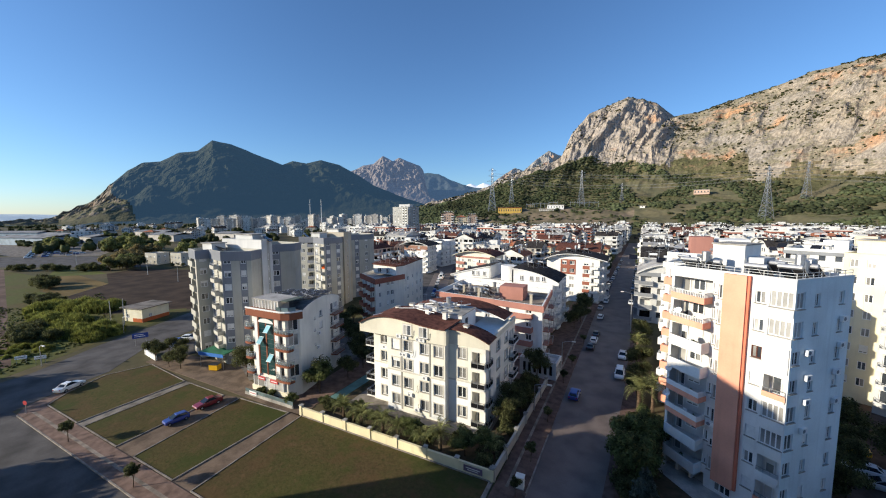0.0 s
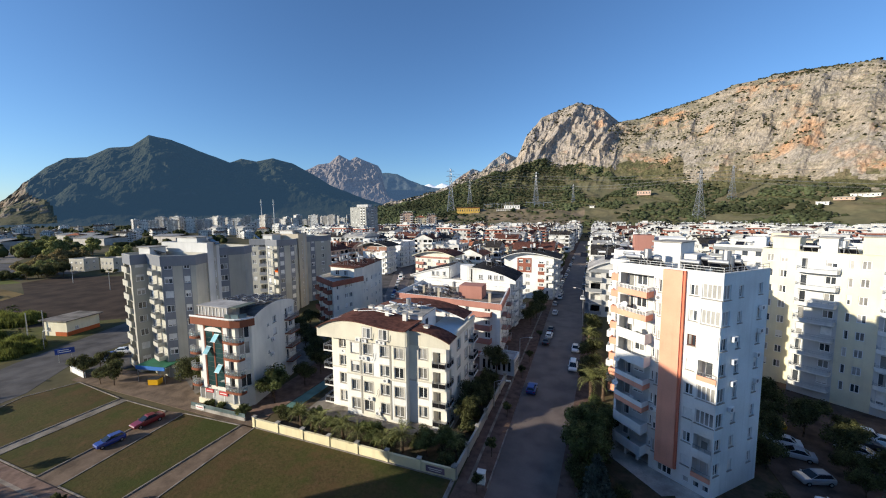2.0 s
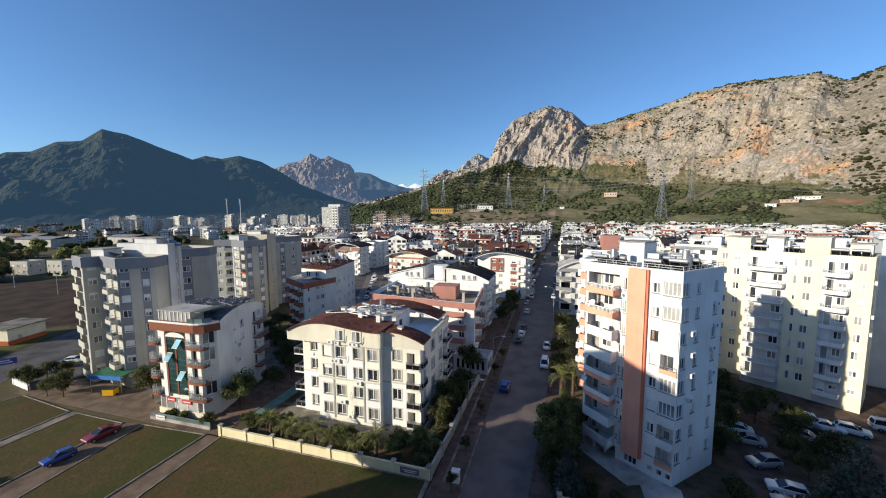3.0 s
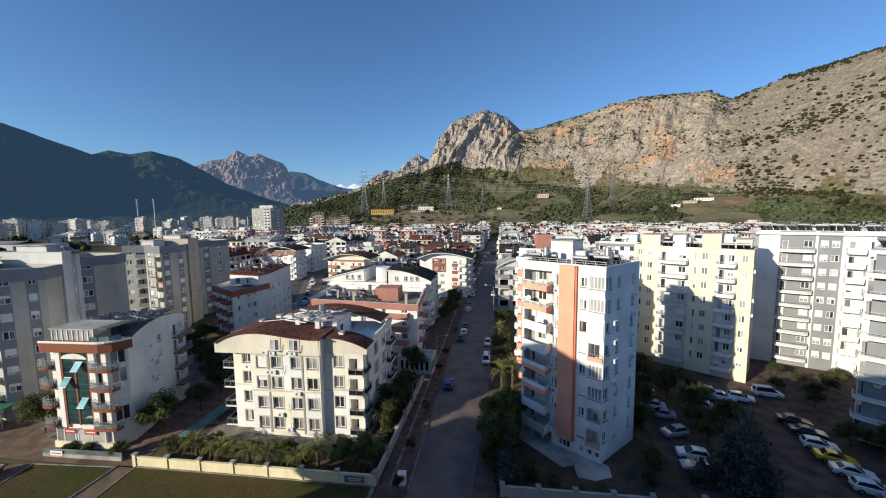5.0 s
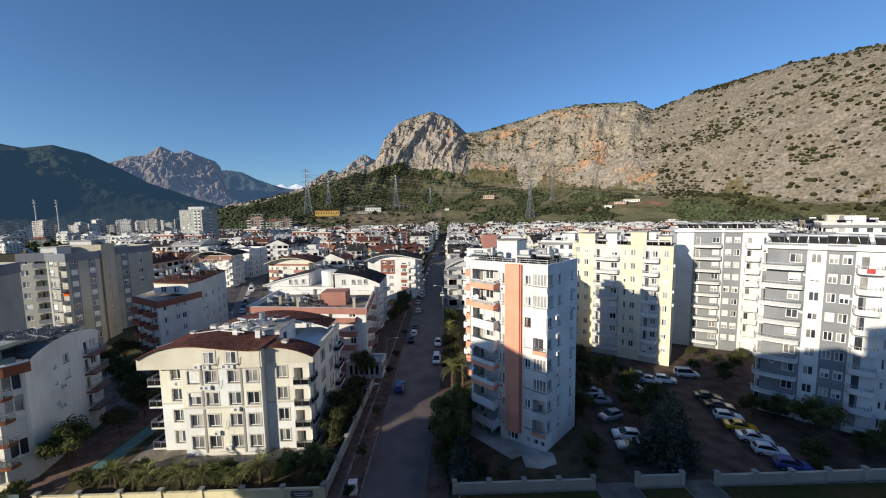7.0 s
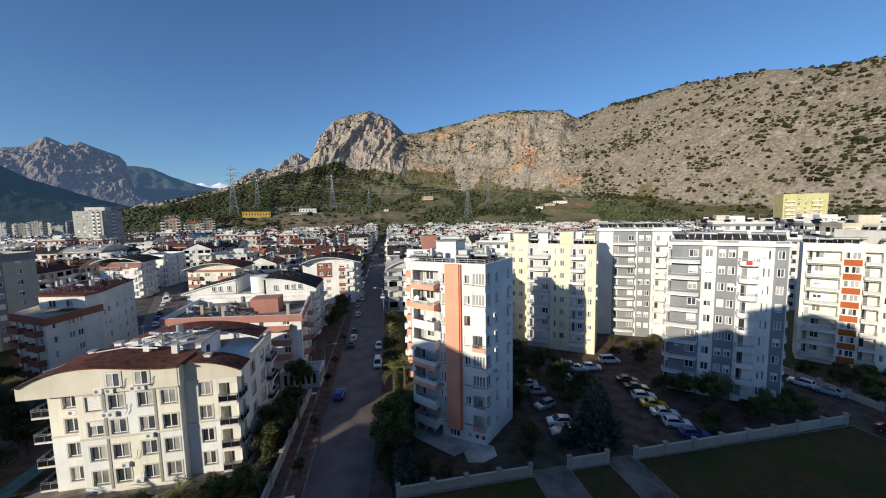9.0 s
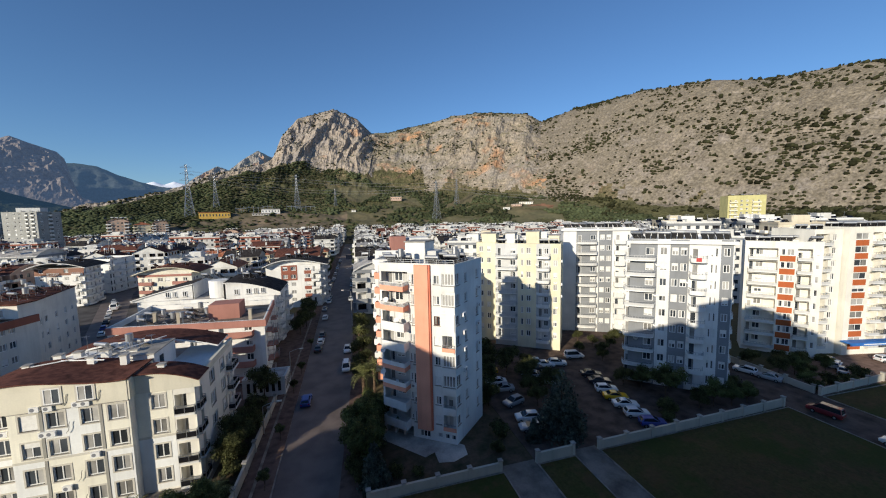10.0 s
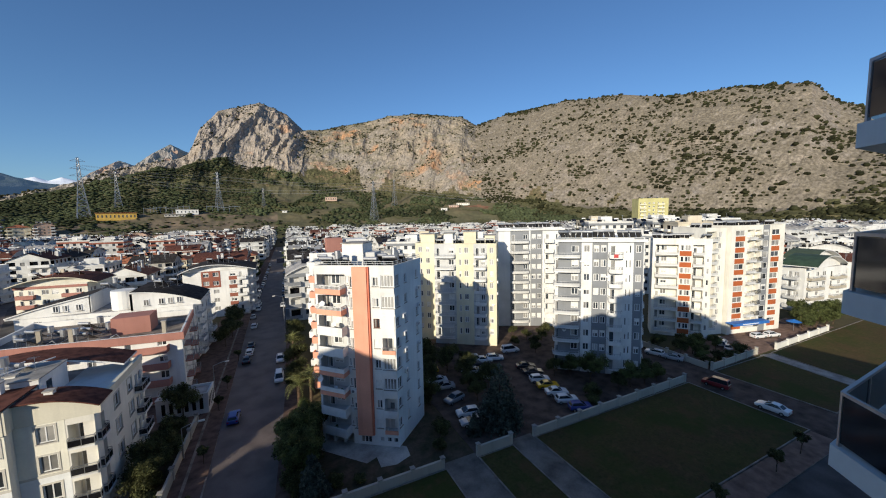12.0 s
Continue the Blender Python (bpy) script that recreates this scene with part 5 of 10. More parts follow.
SIGNRED = mat("red_sign", (0.55, 0.06, 0.06), rough=0.5, vary=0.1)
part("shop_sign", Shape().box(1.5, 3.2, -0.5, -0.42, 2.2, 2.8, SIGNRED, GF).box(1.7, 3.0, -0.51, -0.5, 2.4, 2.55, PVC, GF), G.root, "red shop sign with a white bar")
part("shop_sign", Shape().box(4.5, 6.3, -0.5, -0.42, 2.1, 2.75, SIGNRED, GF).box(4.7, 6.1, -0.51, -0.5, 2.35, 2.5, PVC, GF), G.root, "red shop sign with a white bar")
G.finish(13.5)
PANELGLASS = mat("dusty_collector_glass", (0.10, 0.09, 0.08), rough=0.7, vary=0.3)


def make_collector():
    root = thing("solar_collector", "low dusty solar collector lying on the roof", "solar collector", group="low collectors on the glass-fronted block")
    tilt = Matrix.Rotation(radians(16), 4, "X")
    part("frame", Shape().box(-1.0, 1.0, -0.55, 0.55, 0.3, 0.38, METAL, tilt), root)
    part("pane", Shape().box(-0.93, 0.93, -0.48, 0.48, 0.38, 0.395, PANELGLASS, tilt), root)
    for x in (-0.8, 0.8):
        part("leg", Shape().tube((x, 0.45, -0.1), (x, 0.45, 0.45), 0.03, 0.03, METAL, 5), root)
        part("leg", Shape().tube((x, -0.45, -0.1), (x, -0.45, 0.2), 0.03, 0.03, METAL, 5), root)
    return root


COLLECTOR = make_collector()
for i, (x, y) in enumerate(((4.6, 1.6), (5.4, 4.2), (6.8, 2.4), (7.4, 5.4), (8.9, 1.8), (9.2, 4.4), (10.9, 3.0), (11.6, 6.0), (8.0, 7.2), (5.6, 6.8), (3.6, 3.0), (4.0, 5.4), (6.0, 1.0), (7.9, 3.6), (9.9, 6.2), (10.2, 1.4), (6.6, 8.0), (9.0, 8.2), (11.6, 4.4), (3.2, 7.0))):
    gz = float(np.interp(x, [13.3 * k / 12 for k in range(13)], side_h))
    q = G.root.matrix_basis @ GS @ Vector((x, y, gz))
    place(COLLECTOR, pose(q.x, q.y, q.z + 0.12, 0, 0, 60 + (i * 53) % 40))
    for k2 in range(3):
        r = Shape().sweep([GS @ Vector((x - 0.9 + 0.45 * k, y + 0.9 - 0.6 * k2 + 0.35 * math.sin(k * 2.0 + i + k2), gz + 0.3 + 0.3 * ((k + k2) % 2))) for k in range(5)], 0.045, (METAL, OFFWHITE, OLDROOF)[k2], 5)
        part("roof_pipe", r, G.root, "bent rooftop water pipe")
hang(AC, GP[2], GP[3], [(5.0, 6.4), (5.4, 8.9)])


# ---- towers built from columns of windows and balconies ----
def column_tower(name, label, poly, z1, m, floors, fh, z0, cols, group="", parapet=0.8, solar=6, eave=None, roof=None, shut=0.18):
    """cols: edge, x, width, kind, and materials; one opening of its kind on every storey."""
    H = House(name, label, poly, z1, m, group=group, parapet=parapet, roof=roof)
    for e, x, w, kind, mm in cols:
        for k in range(floors):
            z = z0 + fh * k
            if kind == "w":
                H.win(e, x, z + 0.85, w, 1.35, 2 if w > 0.8 else 1, sill=False, shutter=shut)
            elif kind == "n":
                H.win(e, x, z + 0.7, w, 1.5, 1, sill=False)
            elif kind == "lw":
                H.loggia(e, x, z, w, 2.2, 1.3, "solid", mm, front=0.5)
            elif kind == "lb":
                H.loggia(e, x, z, w, 2.2, 1.3, "bars", DARKMETAL, front=0.6, slab=mm)
            elif kind == "p":
                H.porch(e, x, z, w, 1.2, "solid", mm, slab=mm, rail=0.95)
            elif kind == "pr":
                H.porch(e, x, z, w, 1.2, "bars", METAL, slab=mm, rail=0.95)
            elif kind == "pb":
                H.porch(e, x, z, w, 1.3, "low", mm, slab=mm)
            elif kind == "pc":
                H.porch(e, x, z, w, 1.4, "low", mm, slab=mm, curved=True, rail=0.95)
            elif kind == "lo":
                H.loggia(e, x, z, w, 2.25, 1.5, "low", mm, front=0.8, rail=0.9, slab=WHITE)
            elif kind == "pw":
                H.porch(e, x, z, w, 1.4, "low", mm, slab=WHITE, curved=True, rail=0.8)
            elif kind == "spandrel":
                H.panel(e, x, x + w, z - 0.45, z + 0.75, mm, 0.04, "spandrel")
        if kind == "stripe":
            H.stripes.setdefault(e, []).append((x, x + w, mm))
    H.finish()
    if eave:
        lo = [H.inv @ Vector((p[0], p[1], 0)) for p in poly]
        c = sum(lo, Vector()) / len(lo)
        s = Shape().prism([tuple((c + (p - c) * 1.07)[:2]) for p in lo], z1 - 0.75, z1 - 0.25, eave)
        part("eave", s, H.root, "broad white roof edge")
    a, b = Vector(poly[0]), Vector(poly[1])
    d = (b - a).normalized()
    nn = Vector((-d.y, d.x))
    L = (b - a).length
    for i in range(solar):
        q = a + d * (L * (i + 0.6) / solar) + nn * rnd.uniform(2.0, 6.5)
        place(SOLAR, pose(q.x, q.y, z1 - parapet + (0.02 if not eave else 0.3), 0, 0, 130 + rnd.uniform(-22, 14)))
    return H


# cream block in the parking court: a set-back wing, then a main front between two white balcony columns
YF = edge_frame((30.6, 80.3), (46.6, 68.3))[0]
YP = [tuple((YF @ Vector((x, y, 0)))[:2]) for x, y in ((0, 2.6), (5.3, 2.6), (5.3, 0), (20, 0), (20, 8.8), (0, 8.8))]
Y = column_tower("apartment_tower", "cream eight-storey block with two columns of white balconies", YP, 24.3, YCREAM, 8, 2.76, 1.9,
                 [(0, 0.7, 1.0, "w", None), (0, 2.6, 1.0, "w", None), (2, 0.15, 4.9, "pw", WARMWHITE), (2, 0.0, 5.2, "stripe", WARMWHITE), (2, 5.95, 0.55, "n", None), (2, 7.2, 1.0, "w", None), (2, 9.5, 2.9, "pw", WHITE), (2, 9.4, 3.1, "stripe", WARMWHITE),
                  (2, 13.1, 0.9, "w", None), (3, 1.2, 0.8, "n", None), (3, 4.5, 1.2, "w", None)], solar=2)
for x0, x1, y0, y1, zt, m in ((1.0, 4.6, 4.0, 7.5, 26.4, YCREAM), (7.4, 9.6, 1.5, 5.0, 26.6, WHITE), (12.0, 15.0, 3.0, 7.5, 26.9, YCREAM), (17.0, 19.4, 4.5, 8.0, 25.9, YCREAM)):
    yr = part("roof_house", Shape().box(x0, x1, y0, y1, 23.5, zt, m, Y.inv @ YF), Y.root, "plain rooftop house")
    part("roof_slab", Shape().box(x0 - 0.2, x1 + 0.2, y0 - 0.2, y1 + 0.2, zt, zt + 0.15, CONCRETE, Y.inv @ YF), yr)
solars([tuple((YF @ Vector((x, y, 0)))[:2]) for x, y in ((6.6, 2.0), (10.8, 2.2), (16.2, 2.0), (18.4, 2.4))], 23.55, 140)
hang(DISH, (30.6, 80.3), (46.6, 68.3), [(5.6, 14.2), (14.9, 19.6), (18.9, 15.6), (19.2, 10.0)])
hang(AC, (46.6, 68.3), (51.9, 75.3), [(0.6, 20.2), (0.6, 15.0), (0.6, 12.3)])
# grey and white block with curved balconies
C0, C1 = (49.9, 52.1), (60.9, 42.1)
C = column_tower("apartment_tower", "white nine-storey block with grey stripes and curved balconies", [C0, C1, (71.0, 51.5), (60.0, 61.5)], 26.2, WHITE, 9, 2.72, 0.9,
                 [(0, -0.9, 4.9, "pw", WARMWHITE), (0, 4.6, 1.1, "w", None), (0, 6.35, 0.95, "w", None), (0, 7.6, 0.95, "w", None), (0, 8.9, 2.4, "pc", WHITE), (0, 11.8, 0.4, "n", None), (0, 12.4, 0.4, "n", None),
                  (0, 13.5, 0.9, "w", None), (0, 0.0, 4.2, "stripe", GREYP), (0, 6.1, 2.7, "stripe", GREYP), (0, 13.15, 1.6, "stripe", GREYP), (1, 1.5, 1.1, "w", None), (1, 1.0, 2.1, "stripe", GREYP), (1, 4.2, 0.5, "n", None), (1, 6.5, 3.4, "pw", WHITE), (1, 11.5, 1.2, "w", None)], eave=WHITE, solar=7, shut=0.5)
hang(DISH, C0, C1, [(4.1, 16.4), (4.2, 11.0), (1.2, 8.2), (8.8, 19.0), (4.3, 21.8)])
# the like block behind the court
Bk = column_tower("apartment_tower", "white and grey nine-storey block behind the parking court", [(55.8, 80.8), (70.6, 72.4), (77.5, 84.5), (62.7, 93.0)], 27.2, WHITE, 9, 2.72, 1.5,
                  [(0, 3.2, 5.0, "pw", WARMWHITE), (0, 8.9, 1.1, "w", None), (0, 10.4, 1.1, "w", None), (0, 8.6, 3.2, "stripe", GREYP), (0, 3.2, 5.0, "stripe", GREYP), (0, 12.3, 2.3, "p", WHITE), (0, 15.3, 0.6, "n", None)], eave=WHITE, solar=8, shut=0.5)
# orange-striped blocks
D = column_tower("apartment_tower", "white eight-storey block with an orange window stripe", [(85.5, 57.0), (93.2, 47.6), (97.4, 51.1), (89.7, 60.5)], 24.2, OFFWHITE, 8, 2.75, 1.2,
                 [(0, 0.6, 4.8, "lo", WARMWHITE), (0, 5.85, 0.7, "w", None), (0, 6.75, 1.2, "w", None), (0, 5.7, 2.4, "spandrel", ORANGE), (0, 8.4, 2.2, "lo", WARMWHITE), (0, 11.1, 0.6, "w", None)], solar=6, group="orange-striped blocks")
E = column_tower("apartment_tower", "white nine-storey block with two orange window stripes", [(100.4, 47.3), (117.0, 43.6), (119.5, 55.0), (103.0, 58.7)], 27.0, OFFWHITE, 9, 2.75, 1.6,
                 [(0, 1.3, 2.9, "w", None), (0, 1.3, 2.9, "spandrel", ORANGE), (0, 5.0, 2.3, "lo", WARMWHITE), (0, 7.5, 1.9, "lb", WARMWHITE), (0, 10.1, 1.7, "n", None), (0, 9.9, 2.1, "stripe", GREYP), (0, 12.8, 2.6, "w", None), (0, 12.8, 2.6, "spandrel", ORANGE), (3, 2.0, 0.9, "w", None)], solar=8, group="orange-striped blocks")
E2 = column_tower("apartment_tower", "white side wing of the striped block", [(94.6, 50.0), (100.35, 48.4), (102.8, 57.6), (97.2, 59.4)], 26.6, OFFWHITE, 9, 2.75, 1.4, [(0, 0.3, 2.9, "lo", WARMWHITE), (0, 3.9, 0.9, "w", None)], solar=2)
AWN = mat("blue_awning", (0.03, 0.16, 0.50), rough=0.6, vary=0.1)
aw = thing("awning", "blue shop awning along the ground floor of a block", "awning", (101, 46, 0))
FA = aw.matrix_basis.inverted() @ edge_frame((100.4, 47.3), (117.0, 43.6))[0]
part("cloth", Shape().box(-0.5, 11, -1.9, -0.05, 3.0, 3.25, AWN, FA), aw)
part("valance", Shape().box(-0.5, 11, -1.95, -1.9, 2.6, 3.2, AWN, FA).box(2.5, 7.5, -1.96, -1.95, 2.8, 3.0, PVC, FA), aw, "hanging front edge with a white bar")

# ---- grey towers beside the fields ----
def grey_tower(poly, z1, cols, label, top=3.0):
    H = column_tower("apartment_tower", label, poly, z1, SAGE, 8, 2.75, 1.0, cols, group="grey towers by the fields", parapet=0.6, solar=3, shut=0.5)
    lo = [H.inv @ Vector((p[0], p[1], 0)) for p in poly]
    c = sum(lo, Vector()) / len(lo)
    s = grate([tuple(q[:2]) for q in lo + lo[:1]], [z1 - 1.9, z1 + 0.02], 0, 0, {0}, 0.14, BLUEGREY)
    part("roof_band", s, H.root, "slate-blue band below the roof")
    return H


L1 = grey_tower([(-87.0, 45.2), (-81.2, 43.4), (-80.6, 45.9), (-73.0, 43.8), (-68.7, 47.3), (-70.6, 50.9), (-87.0, 50.9)], 23.6,
                [(0, 0.8, 4.0, "lw", SAGE), (1, 0.6, 1.35, "w", None), (2, 1.0, 1.4, "w", None), (2, 0.7, 2.0, "stripe", BLUEGREY), (2, 4.6, 2.6, "pb", SAGE), (3, 0.35, 1.35, "w", None), (3, 0.02, 1.75, "stripe", BLUEGREY), (3, 3.55, 1.0, "w", None), (3, 3.4, 1.3, "stripe", BLUEGREY)], "grey and sage eight-storey tower with slate-blue spandrels")
core = column_tower("apartment_tower", "pale stair core between two grey towers", [(-84.2, 51.0), (-70.3, 51.0), (-72.4, 55.2), (-84.2, 55.2)], 25.6, WARMWHITE, 8, 2.75, 1.0, [(1, 2.6, 0.55, "n", None), (1, 2.3, 1.2, "stripe", SAGE)], solar=3)
L1b = grey_tower([(-88.0, 55.6), (-81.8, 57.4), (-80.3, 59.6), (-77.0, 65.2), (-79.0, 69.0), (-88.0, 69.0)], 23.6, [(1, 0.7, 1.35, "w", None), (2, 1.3, 1.5, "w", None), (2, 1.0, 2.1, "stripe", BLUEGREY), (0, 3.6, 1.4, "w", None), (0, 3.3, 2.0, "stripe", BLUEGREY)], "grey and sage tower wing with a slate-blue roof band")
L2 = grey_tower([(-99.0, 86.0), (-93.0, 88.3), (-92.4, 86.2), (-86.4, 84.8), (-85.0, 91.3), (-87.0, 94.0), (-99.0, 94.0)], 23.6, [(0, 0.6, 1.35, "w", None), (0, 3.0, 2.6, "lw", BLUEGREY), (2, 3.2, 2.6, "pb", SAGE), (2, 0.8, 1.3, "w", None), (2, 0.5, 1.9, "stripe", BLUEGREY), (3, 0.9, 1.35, "w", None), (3, 0.6, 1.8, "stripe", BLUEGREY), (3, 4.7, 1.3, "w", None), (3, 4.5, 1.5, "stripe", BLUEGREY)], "grey and sage eight-storey tower behind the first")
core2 = column_tower("apartment_tower", "tan stair core between two grey towers", [(-97.0, 94.1), (-86.5, 94.1), (-88.0, 99.6), (-97.0, 99.6)], 25.0, TAN, 8, 2.75, 1.0, [(1, 2.2, 0.6, "n", None), (1, 3.4, 1.2, "stripe", SAGE)], solar=2)
L2b = grey_tower([(-98.0, 99.8), (-91.5, 101.0), (-90.5, 103.0), (-88.0, 110.0), (-90.0, 115.0), (-98.0, 115.0)], 23.6, [(1, 0.5, 1.3, "w", None), (2, 1.2, 1.3, "w", None), (2, 0.9, 1.9, "stripe", BLUEGREY), (2, 5.2, 1.3, "w", None)], "grey and sage tower wing further back")
for H_, x0, x1, y0, y1, z0 in ((core, -80.0, -74.0, 51.6, 54.6, 24.8), (core2, -95.0, -89.5, 94.8, 98.8, 24.2), (L1, -84.0, -80.5, 46.5, 49.5, 23.0), (L2, -97.0, -93.0, 89.5, 93.0, 23.0)):
    part("stair_house", Shape().box(x0, x1, y0, y1, z0, z0 + 1.8, WARMWHITE, H_.inv).box(x0 - 0.25, x1 + 0.25, y0 - 0.25, y1 + 0.25, z0 + 1.8, z0 + 2.0, CONCRETE, H_.inv), H_.root, "pale rooftop stair house")

# ---- mid-distance blocks behind the white one ----
RWALL = plaster("weathered_cream_wall", (0.76, 0.725, 0.655))
R = column_tower("apartment_block", "white four-storey block with brick-red balconies", [(-69.6, 82.8), (-59.8, 76.7), (-57.5, 87.0), (-61.0, 104.0), (-72.0, 104.0)], 13.6, RWALL, 4, 2.8, 2.0,
                 [(0, 0.6, 4.0, "p", BRICKRED), (0, 7.0, 3.6, "p", BRICKRED), (1, 1.2, 0.7, "w", None), (1, 4.0, 1.1, "w", None), (1, 5.6, 1.1, "w", None), (2, 1.2, 0.6, "n", None), (2, 3.0, 1.1, "w", None), (2, 7.0, 1.1, "w", None), (2, 11.0, 1.1, "w", None), (2, 14.5, 1.1, "w", None)], solar=0)
RTOP = [(-67.6, 86.0), (-58.2, 84.1), (-57.5, 87.0), (-61.0, 104.0), (-71.6, 104.0)]
att = Shape().prism(RTOP, 13.6, 16.2, RWALL)
att.v = [tuple(R.inv @ Vector(v)) for v in att.v]
part("attic", att, R.root, "cream set-back attic storey")
rs = Shape().prism([(-67.9, 85.6), (-57.9, 83.6), (-57.2, 87.0), (-60.8, 104.2), (-71.9, 104.2)], 16.2, 16.45, REDBROWN)
rs.v = [tuple(R.inv @ Vector(v)) for v in rs.v]
part("roof_slab", rs, R.root, "red-brown flat roof")
for x in (2.0, 5.6):
    window(R.root, R.inv @ edge_frame(RTOP[0], RTOP[1])[0], x, 13.9, 1.6, 1.5, 2, depth=-0.02)
part("terrace_band", grate([tuple((R.inv @ Vector((*q, 0)))[:2]) for q in ((-69.8, 82.6), (-59.6, 76.4), (-57.2, 87.0))], [12.3, 13.7], 0, 0, {0}, 0.2, BRICKRED), R.root, "brick-red terrace parapet")
solars([(-66, 88), (-64, 92), (-62.5, 96), (-66.5, 95), (-63, 88.5), (-60.5, 92.5), (-59.5, 98), (-65.5, 99.5), (-61.5, 100.5), (-59.8, 87.0)], 16.5, 150)

S = column_tower("apartment_block", "salmon-banded four-storey block with a cluttered roof terrace", [(-41.0, 76.5), (-14.6, 72.8), (-16.0, 90.3), (-41.6, 93.6)], 12.2, WHITE, 4, 2.85, 0.9,
                 [(0, 13.5, 1.2, "w", None), (0, 15.6, 1.2, "w", None), (0, 18.2, 6.5, "p", DULLPINK), (0, 7.0, 4.5, "p", DULLPINK), (1, 1.5, 3.0, "pr", DULLPINK), (1, 6.5, 1.2, "w", None), (1, 10.5, 3.2, "pr", DULLPINK)], solar=0, parapet=1.0, roof=TERRACE)
band = grate([tuple((S.inv @ Vector((*q, 0)))[:2]) for q in ((-41.1, 76.4), (-14.45, 72.65), (-15.85, 90.3))], [11.0, 12.25], 0, 0, {0}, 0.16, DULLPINK)
part("parapet_band", band, S.root, "salmon parapet band")
part("stair_house", Shape().box(-26.0, -20.5, 80.0, 84.5, 11.2, 14.2, DULLPINK, S.inv), S.root, "salmon rooftop stair house")
for x, y in ((-31, 79.5), (-18.0, 77.5), (-35.5, 81.0)):
    part("cap", Shape().box(x - 0.4, x + 0.4, y - 0.4, y + 0.4, 13.4, 13.52, CONCRETE, S.inv), part("chimney", Shape().box(x - 0.28, x + 0.28, y - 0.28, y + 0.28, 11.2, 13.4, TAN, S.inv), S.root))
for i, (x, y) in enumerate(((-39.0, 79.0), (-34.2, 79.2), (-29.5, 83.4), (-27.6, 78.0), (-37.6, 86.0), (-33.4, 87.4))):
    part("roof_pipe", Shape().sweep([S.inv @ Vector((x + 0.9 * k, y + 0.7 * math.sin(k * 1.9 + i), 11.35 + 0.5 * (k % 2) * (i % 2))) for k in range(5)], 0.06, METAL, 5), S.root, "bent rooftop water pipe")
solars([(-36, 79), (-33, 82), (-29, 81.5), (-37, 84), (-28.5, 78.3), (-31, 86)], 11.3, 150)

K = column_tower("apartment_block", "white block with a black curved roof and an end turret", [(-46.0, 97.5), (-16.4, 94.0), (-14.8, 107.0), (-44.5, 110.5)], 12.4, WHITE, 4, 2.85, 1.0,
                 [(0, 3.0, 1.2, "w", None), (0, 8.0, 1.2, "w", None), (0, 14.0, 1.2, "w", None), (0, 20.0, 1.2, "w", None), (0, 25.0, 3.8, "pb", WHITE), (1, 1.0, 3.0, "pb", WHITE), (1, 6.0, 1.2, "w", None), (1, 9.0, 3.0, "pb", WHITE)], solar=0, parapet=0.1)
k1 = arch_roof(K.root, K.inv, -47.6, -34.8, 98.0, 110.0, (12.8, 14.6, 16.0), BLACKROOF, WHITE, label="black curved roof wing")
k2 = arch_roof(K.root, K.inv, -27.4, -15.0, 94.6, 109.0, (16.3, 15.5, 13.2), BLACKROOF, WHITE, label="black curved roof wing")
kk = Shape()
gable_fill(kk, K.inv, list(k1[1]), k1[2], 98.3, 12.3, WHITE)
part("gable", kk, K.root, "white rising gable walls")
kk = Shape()
gable_fill(kk, K.inv, list(k2[1]), k2[2], 95.0, 12.3, WHITE)
part("gable", kk, K.root, "white rising gable walls")
kk = Shape()
kk.box(-35.0, -34.7, 98.3, 109.5, 12.3, 15.9, WHITE, K.inv)
part("gable", kk, K.root, "white side wall of the roof wing")
kk = Shape()
kk.box(-27.4, -27.0, 95.0, 108.5, 12.3, 15.9, WHITE, K.inv)
part("gable", kk, K.root, "white rising gable walls")
tu = Shape().tube(K.inv @ Vector((-29.6, 99.2, 12.2)), K.inv @ Vector((-29.6, 99.2, 16.4)), 2.1, 2.1, WHITE, 20)
part("turret", tu, K.root, "round white stair turret")
FK = K.inv @ edge_frame((-46.0, 98.25), (-16.4, 98.25))[0]
for x in (5.4, 6.8, 8.9):
    window(K.root, FK, x, 13.0, 0.9, 1.3, 2, depth=-0.02)
FK2 = K.inv @ edge_frame((-27.4, 94.95), (-15.0, 94.95))[0]
for x in (2.2, 4.8, 6.4, 8.0):
    window(K.root, FK2, x, 13.2, 1.0, 1.3, 2, depth=-0.02)
solars([(-33, 103), (-30.8, 104), (-23, 100.5), (-20.5, 102), (-24, 104.0)], 16.0, 150)

BR = column_tower("apartment_block", "white block with brick-red window panels facing the street", [(-25.5, 134.0), (-7.5, 132.0), (-5.8, 148.0), (-24.0, 150.0)], 15.0, WHITE, 5, 2.75, 1.2,
                  [(0, 5.5, 1.6, "w", None), (0, 8.2, 1.6, "w", None), (0, 13.0, 1.6, "w", None), (0, 12.6, 2.4, "spandrel", BRICKRED), (0, 15.2, 2.6, "pb", WHITE), (1, 0.8, 3.2, "pb", WHITE), (1, 6.0, 1.2, "w", None), (1, 9.5, 4.0, "pb", WHITE)], solar=0, parapet=0.1)
bp_ = lattice(Shape(), [5.0, 5.5, 7.1, 8.2, 9.8, 10.3], [9.6, 10.3, 11.65, 13.05, 14.4, 14.9], {(i, j) for i in range(5) for j in range(5)} - {(1, 1), (3, 1), (1, 3), (3, 3)}, -0.06, 0.0, BRICKRED)
bp_.v = [tuple(BR.local(0) @ Vector(v)) for v in bp_.v]
part("wall_panel", bp_, BR.root, "brick-red panel round four windows")
